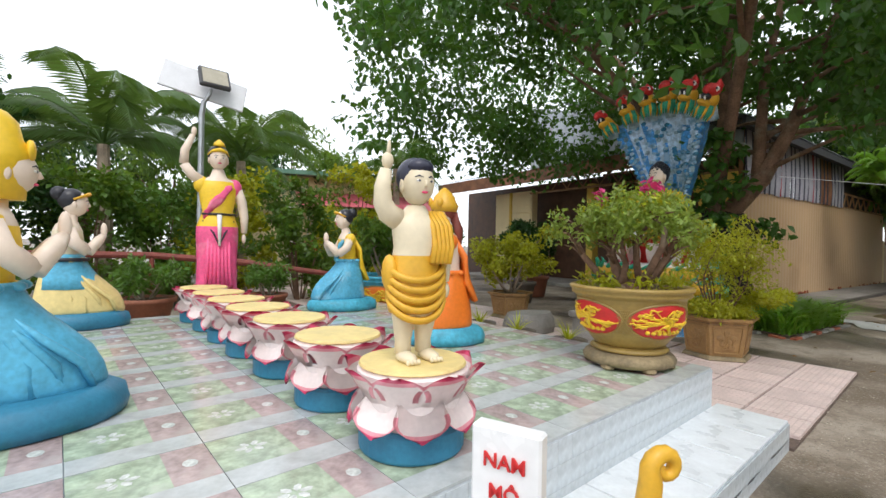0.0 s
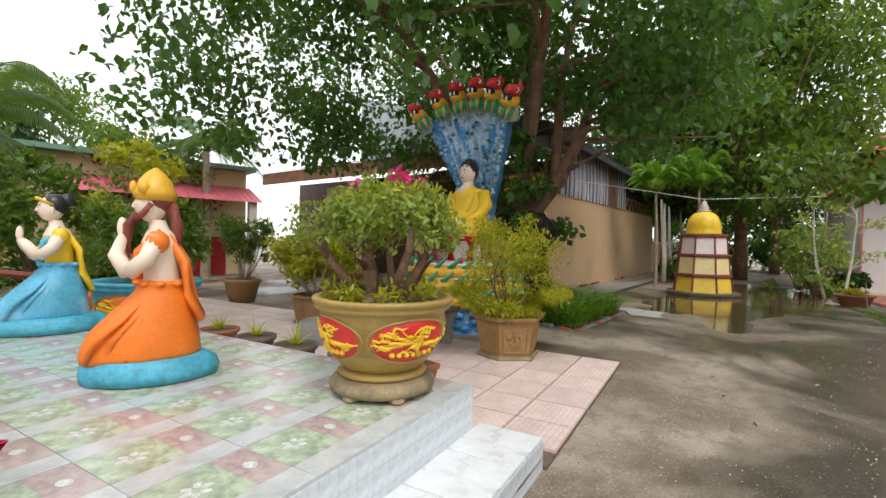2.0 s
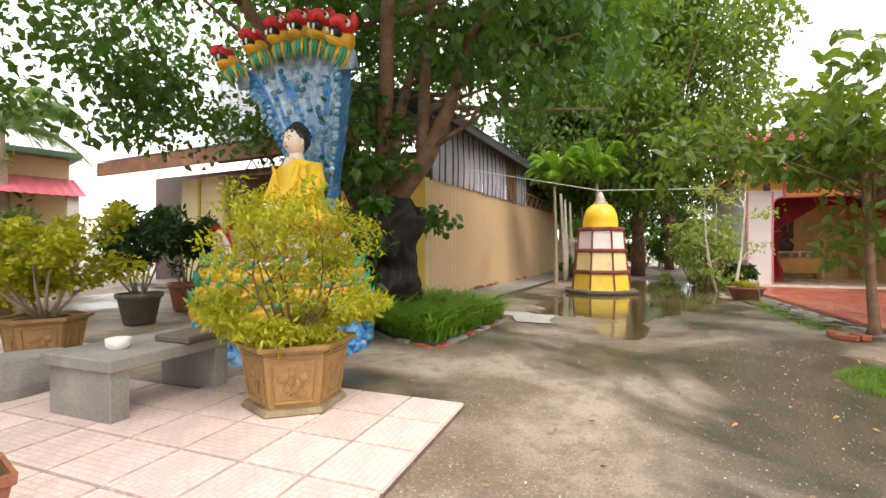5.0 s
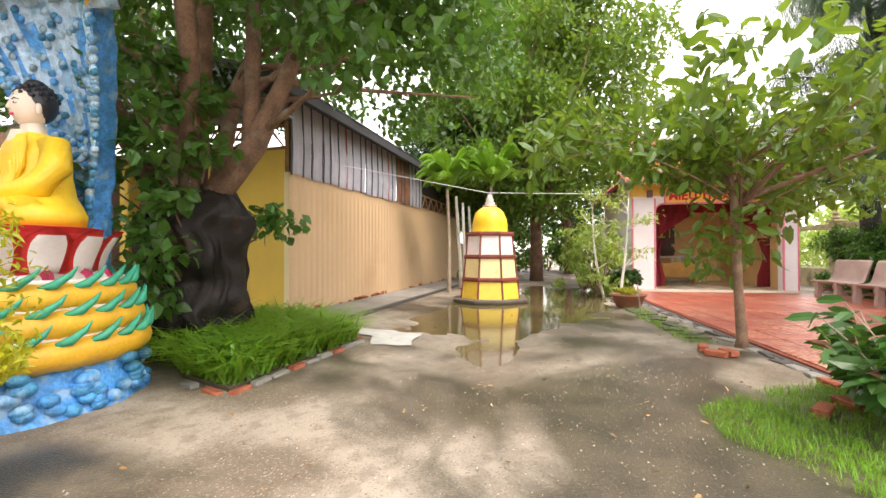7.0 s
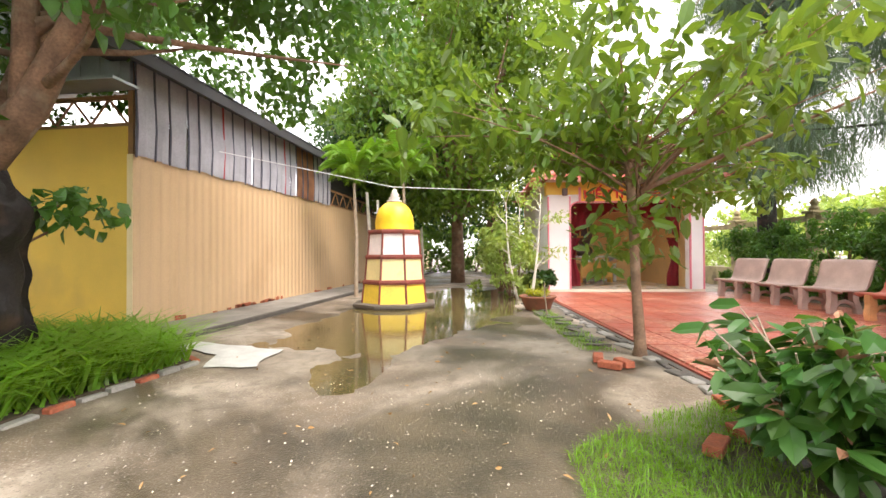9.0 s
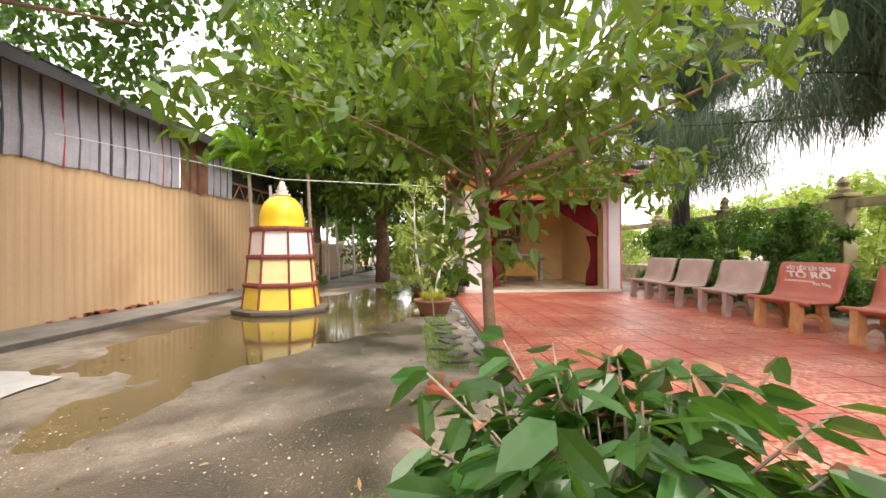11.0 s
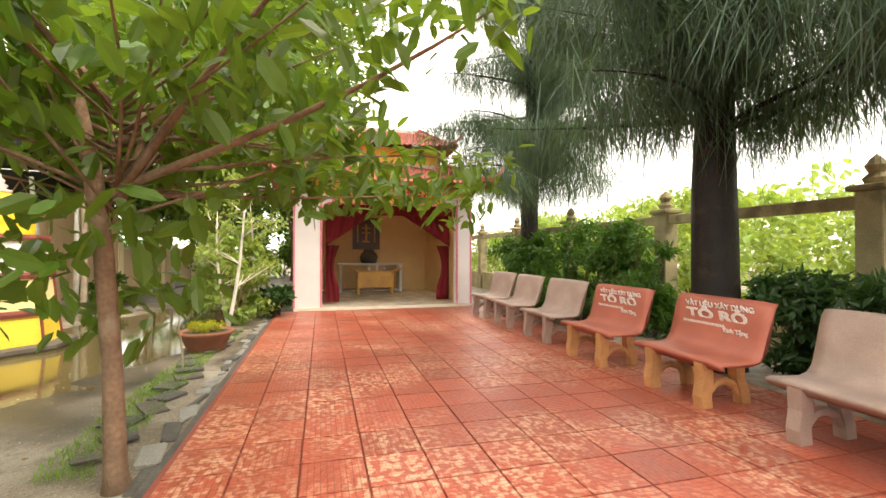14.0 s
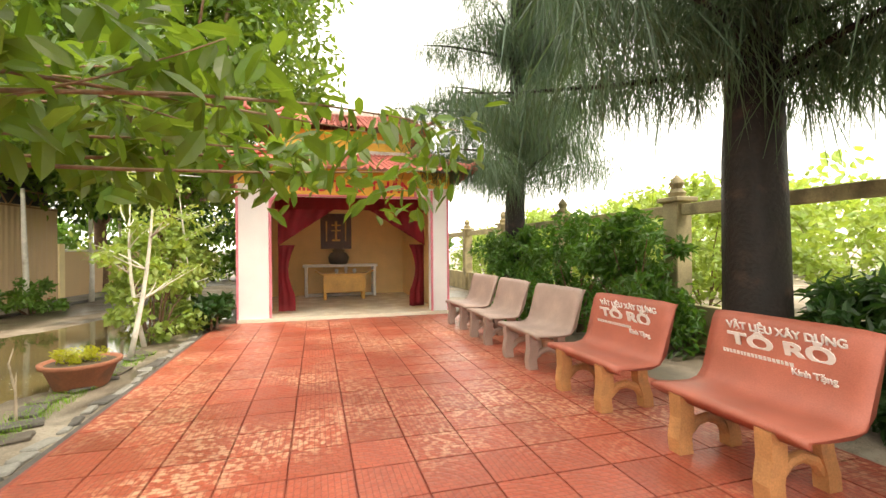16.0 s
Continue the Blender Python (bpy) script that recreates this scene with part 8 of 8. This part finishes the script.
# ---- paving tiles ----
def tile_mat(name, color, dark, pale, rough, scale, wear=0.55, tone=0.14):
    """Cast paving tile: raised brick-and-fan pattern, worn pale on top, each tile a little different."""
    m = mat(name, color, rough, 0.14, 5, 60, 0.1)
    n, l = m.node_tree.nodes, m.node_tree.links
    b = n["Principled BSDF"]
    src = b.inputs["Base Color"].links[0].from_socket
    co, info, geo = n.new("ShaderNodeTexCoord"), n.new("ShaderNodeObjectInfo"), n.new("ShaderNodeNewGeometry")
    br = n.new("ShaderNodeTexBrick")
    br.inputs["Scale"].default_value = scale
    br.inputs["Mortar Size"].default_value = 0.025
    br.inputs["Color1"].default_value = br.inputs["Color2"].default_value = (1, 1, 1, 1)
    br.inputs["Mortar"].default_value = (0, 0, 0, 1)
    rot = n.new("ShaderNodeVectorRotate")
    rot.rotation_type = "Z_AXIS"
    k = n.new("ShaderNodeMath")
    k.operation = "MULTIPLY"
    k.inputs[1].default_value = 40.0
    sn = n.new("ShaderNodeMath")
    sn.operation = "SNAP"
    sn.inputs[1].default_value = 1.5708
    l.new(info.outputs["Random"], k.inputs[0])
    l.new(k.outputs[0], sn.inputs[0])
    l.new(sn.outputs[0], rot.inputs["Angle"])
    l.new(co.outputs["Object"], rot.inputs["Vector"])
    wv = n.new("ShaderNodeTexWave")
    wv.wave_type = "RINGS"
    wv.rings_direction = "Z"
    wv.inputs["Scale"].default_value = 5.0
    add = n.new("ShaderNodeVectorMath")
    add.inputs[1].default_value = (0.2, 0.2, 0)
    l.new(rot.outputs[0], add.inputs[0])
    l.new(rot.outputs[0], br.inputs["Vector"])
    l.new(add.outputs[0], wv.inputs["Vector"])
    big = n.new("ShaderNodeTexNoise")
    big.inputs["Scale"].default_value, big.inputs["Detail"].default_value = 0.9, 6.0
    l.new(geo.outputs["Position"], big.inputs["Vector"])
    fine = n.new("ShaderNodeTexNoise")
    fine.inputs["Scale"].default_value, fine.inputs["Detail"].default_value = 19.0, 6.0
    l.new(geo.outputs["Position"], fine.inputs["Vector"])
    def mr(s, a, c, d=0.0, e=1.0):
        r = n.new("ShaderNodeMapRange")
        for key, v in zip(("From Min", "From Max", "To Min", "To Max"), (a, c, d, e)):
            r.inputs[key].default_value = v
        l.new(s, r.inputs["Value"])
        return r.outputs["Result"]
    def mixc(f, a, col):
        x = n.new("ShaderNodeMix")
        x.data_type = "RGBA"
        l.new(f, x.inputs["Factor"])
        l.new(a, x.inputs["A"])
        x.inputs["B"].default_value = (*col, 1)
        return x.outputs["Result"]
    def mul(a, c):
        x = n.new("ShaderNodeMath")
        x.operation = "MULTIPLY"
        l.new(a, x.inputs[0])
        l.new(c, x.inputs[1])
        return x.outputs[0]
    ww = mul(mr(big.outputs["Fac"], 0.43, 0.6, 0.08, 1.0), mr(fine.outputs["Fac"], 0.46, 0.58, 0.0, wear))
    out = mixc(ww, src, pale)
    groove = mr(br.outputs["Color"], 0.0, 1.0, 0.55, 0.0)
    out = mixc(groove, out, dark)
    hs = n.new("ShaderNodeHueSaturation")
    l.new(out, hs.inputs["Color"])
    l.new(mr(info.outputs["Random"], 0, 1, 1 - tone, 1 + tone), hs.inputs["Value"])
    l.new(hs.outputs["Color"], b.inputs["Base Color"])
    hgt = n.new("ShaderNodeMath")
    hgt.operation = "ADD"
    l.new(br.outputs["Color"], hgt.inputs[0])
    l.new(mr(wv.outputs["Fac"], 0.0, 0.4, 0, 0.5), hgt.inputs[1])
    bp = n.new("ShaderNodeBump")
    bp.inputs["Strength"].default_value, bp.inputs["Distance"].default_value = 0.6, 0.004
    l.new(hgt.outputs[0], bp.inputs["Height"])
    l.new(bp.outputs["Normal"], b.inputs["Normal"])
    return m


M["tile_red"] = tile_mat("red_cast_tile", (0.4, 0.085, 0.05), (0.2, 0.045, 0.03), (0.74, 0.45, 0.3), 0.38, 6.5, 0.72, 0.14)
M["tile_pink"] = tile_mat("pink_cast_tile", (0.68, 0.54, 0.5), (0.5, 0.38, 0.35), (0.78, 0.68, 0.62), 0.55, 6.5, 0.4, 0.08)
M["glaze_pale"] = mat("glazed_pale", (0.5, 0.53, 0.53), 0.16, 0.12, 6, 40, 0.02, stain=(0.33, 0.34, 0.33), amount=0.15)
M["glaze_green"] = mat("glazed_green", (0.37, 0.45, 0.33), 0.16, 0.25, 14, 50, 0.02, stain=(0.48, 0.52, 0.44), amount=0.2)
M["glaze_mauve"] = mat("glazed_mauve", (0.42, 0.33, 0.32), 0.16, 0.22, 14, 50, 0.02, stain=(0.48, 0.42, 0.4), amount=0.2)
M["glaze_white"] = mat("glazed_flower", (0.6, 0.63, 0.6), 0.16, 0.2, 30, 60, 0.02)


def tile_mesh(size, m, h=0.014, gap=0.002):
    b = bmesh.new()
    s, c = size / 2 - gap, size / 2 - gap - 0.004
    lo, hi = ring(b, [(x * s, y * s, 0) for x, y in ((-1, -1), (1, -1), (1, 1), (-1, 1))]), ring(b, [(x * c, y * c, h) for x, y in ((-1, -1), (1, -1), (1, 1), (-1, 1))])
    bridge(b, lo, hi)
    b.faces.new(hi)
    return finish("tile", b, m)


def glazed_mesh(size, h=0.012):
    """Glazed floor tile: pale band, green square with white blossom, mauve strip."""
    b = bmesh.new()
    s = size / 2 - 0.0015
    xs, ys = [-s, -s + size * 0.64, s], [-s, -s + size * 0.3, s]
    lo = ring(b, [(-s, -s, 0), (s, -s, 0), (s, s, 0), (-s, s, 0)])
    top = [[b.verts.new((x, y, h)) for y in ys] for x in xs]
    for i in range(2):
        for j in range(2):
            f = b.faces.new((top[i][j], top[i + 1][j], top[i + 1][j + 1], top[i][j + 1]))
            f.material_index = 0 if j == 0 else (1 if i == 0 else 2)
    rim = [top[0][0], top[1][0], top[2][0], top[2][1], top[2][2], top[1][2], top[0][2], top[0][1]]
    for q in ((lo[0], lo[1], top[2][0], top[1][0], top[0][0]), (lo[1], lo[2], top[2][2], top[2][1], top[2][0]), (lo[2], lo[3], top[0][2], top[1][2], top[2][2]), (lo[3], lo[0], top[0][0], top[0][1], top[0][2])):
        b.faces.new(q)
    cx, cy = (xs[0] + xs[1]) / 2, (ys[1] + ys[2]) / 2
    for k in range(6):
        a = k * 1.047
        pts = ring(b, [(cx + 0.036 * math.cos(a) + 0.022 * math.cos(t) * math.cos(a) - 0.013 * math.sin(t) * math.sin(a), cy + 0.03 * math.sin(a) + 0.02 * math.cos(t) * math.sin(a) + 0.013 * math.sin(t) * math.cos(a), h + 0.0012) for t in [i * 1.047 for i in range(6)]])
        b.faces.new(pts).material_index = 3
    mx = (xs[1] + xs[2]) / 2
    pts = ring(b, [(mx + 0.025 * math.cos(t), cy + 0.03 * math.sin(t), h + 0.0012) for t in [i * 0.785 for i in range(8)]])
    b.faces.new(pts).material_index = 3
    return finish("tile", b, ["glaze_pale", "glaze_green", "glaze_mauve", "glaze_white"])


def lay(me, parent, nu, nv, size, u0, v0, z, skip=None, turn=0.0):
    for i in range(nu):
        for j in range(nv):
            u, v = u0 + (i + 0.5) * size, v0 + (j + 0.5) * size
            if skip and skip(u, v):
                continue
            o = new("tile", me)
            o.parent = parent
            o.matrix_basis = pose(u, v, z + 0.0008 * math.sin(i * 12.9 + j * 78.2), 0.12 * math.sin(i * 3.1 + j * 5.7), 0.12 * math.sin(i * 7.7 + j * 2.3), turn)


GM = glazed_mesh(0.4)
lay(GM, plat, 15, 10, 0.4, -6.0, 0.0, 0.411)
bm = bmesh.new()
box(bm, -6.0, 0.0, 4.0, 4.15, 0.41, 0.423)
part("edge_strip", bm, "glaze_pale", plat)
# mosaic riser tiles and step top
RM = bmesh.new()
box(RM, -0.0494, 0.0494, -0.006, 0.0, -0.0494, 0.0494, bevel=0.0012)
RM = finish("riser_tile", RM, "marble")
for i in range(38):
    for j in range(4):
        o = new("riser_tile", RM)
        o.parent = plat
        o.matrix_basis = pose(-0.05 - i * 0.1, -0.002, 0.06 + j * 0.1, 0, 0, 0)
SM = bmesh.new()
box(SM, -0.196, 0.196, -0.19, 0.19, 0.0, 0.012, bevel=0.003)
SM = finish("step_tile", SM, "step_white")
for i in range(15):
    o = new("step_tile", SM)
    o.parent = step
    o.matrix_basis = pose(-0.1 - i * 0.4, -0.198, 0.161)
for i in range(38):
    o = new("riser_tile", RM)
    o.parent = step
    o.matrix_basis = pose(0.05 - i * 0.1, -0.391, 0.105)
    o = new("riser_tile", RM)
    o.parent = step
    o.matrix_basis = pose(0.05 - i * 0.1, -0.391, 0.02)
PM = tile_mesh(0.4, "tile_pink", 0.02, 0.006)
lay(PM, court, 8, 27, 0.4, -0.12, -0.42, 0.008, lambda u, v: (u > 2.7 and v < 3.5) or (u > 2.3 and 1.58 < v < 3.58) or (u < 0.2))
TM = tile_mesh(0.4, "tile_red", 0.018)
lay(TM, plaza, 22, 13, 0.4, -0.02, -5.24, 0.024)
rest = []
b = bmesh.new()
for i in range(16):
    for j in range(13):
        u, v = -6.42 + (i + 0.5) * 0.4, -5.24 + (j + 0.5) * 0.4
        lo, hi = ring(b, [(u + x * 0.196, v + y * 0.196, 0.024) for x, y in ((-1, -1), (1, -1), (1, 1), (-1, 1))]), ring(b, [(u + x * 0.191, v + y * 0.191, 0.042) for x, y in ((-1, -1), (1, -1), (1, 1), (-1, 1))])
        bridge(b, lo, hi)
        b.faces.new(hi)
p = part("tile_field", b, "tile_red", plaza)
p["kind"] = "stuff"
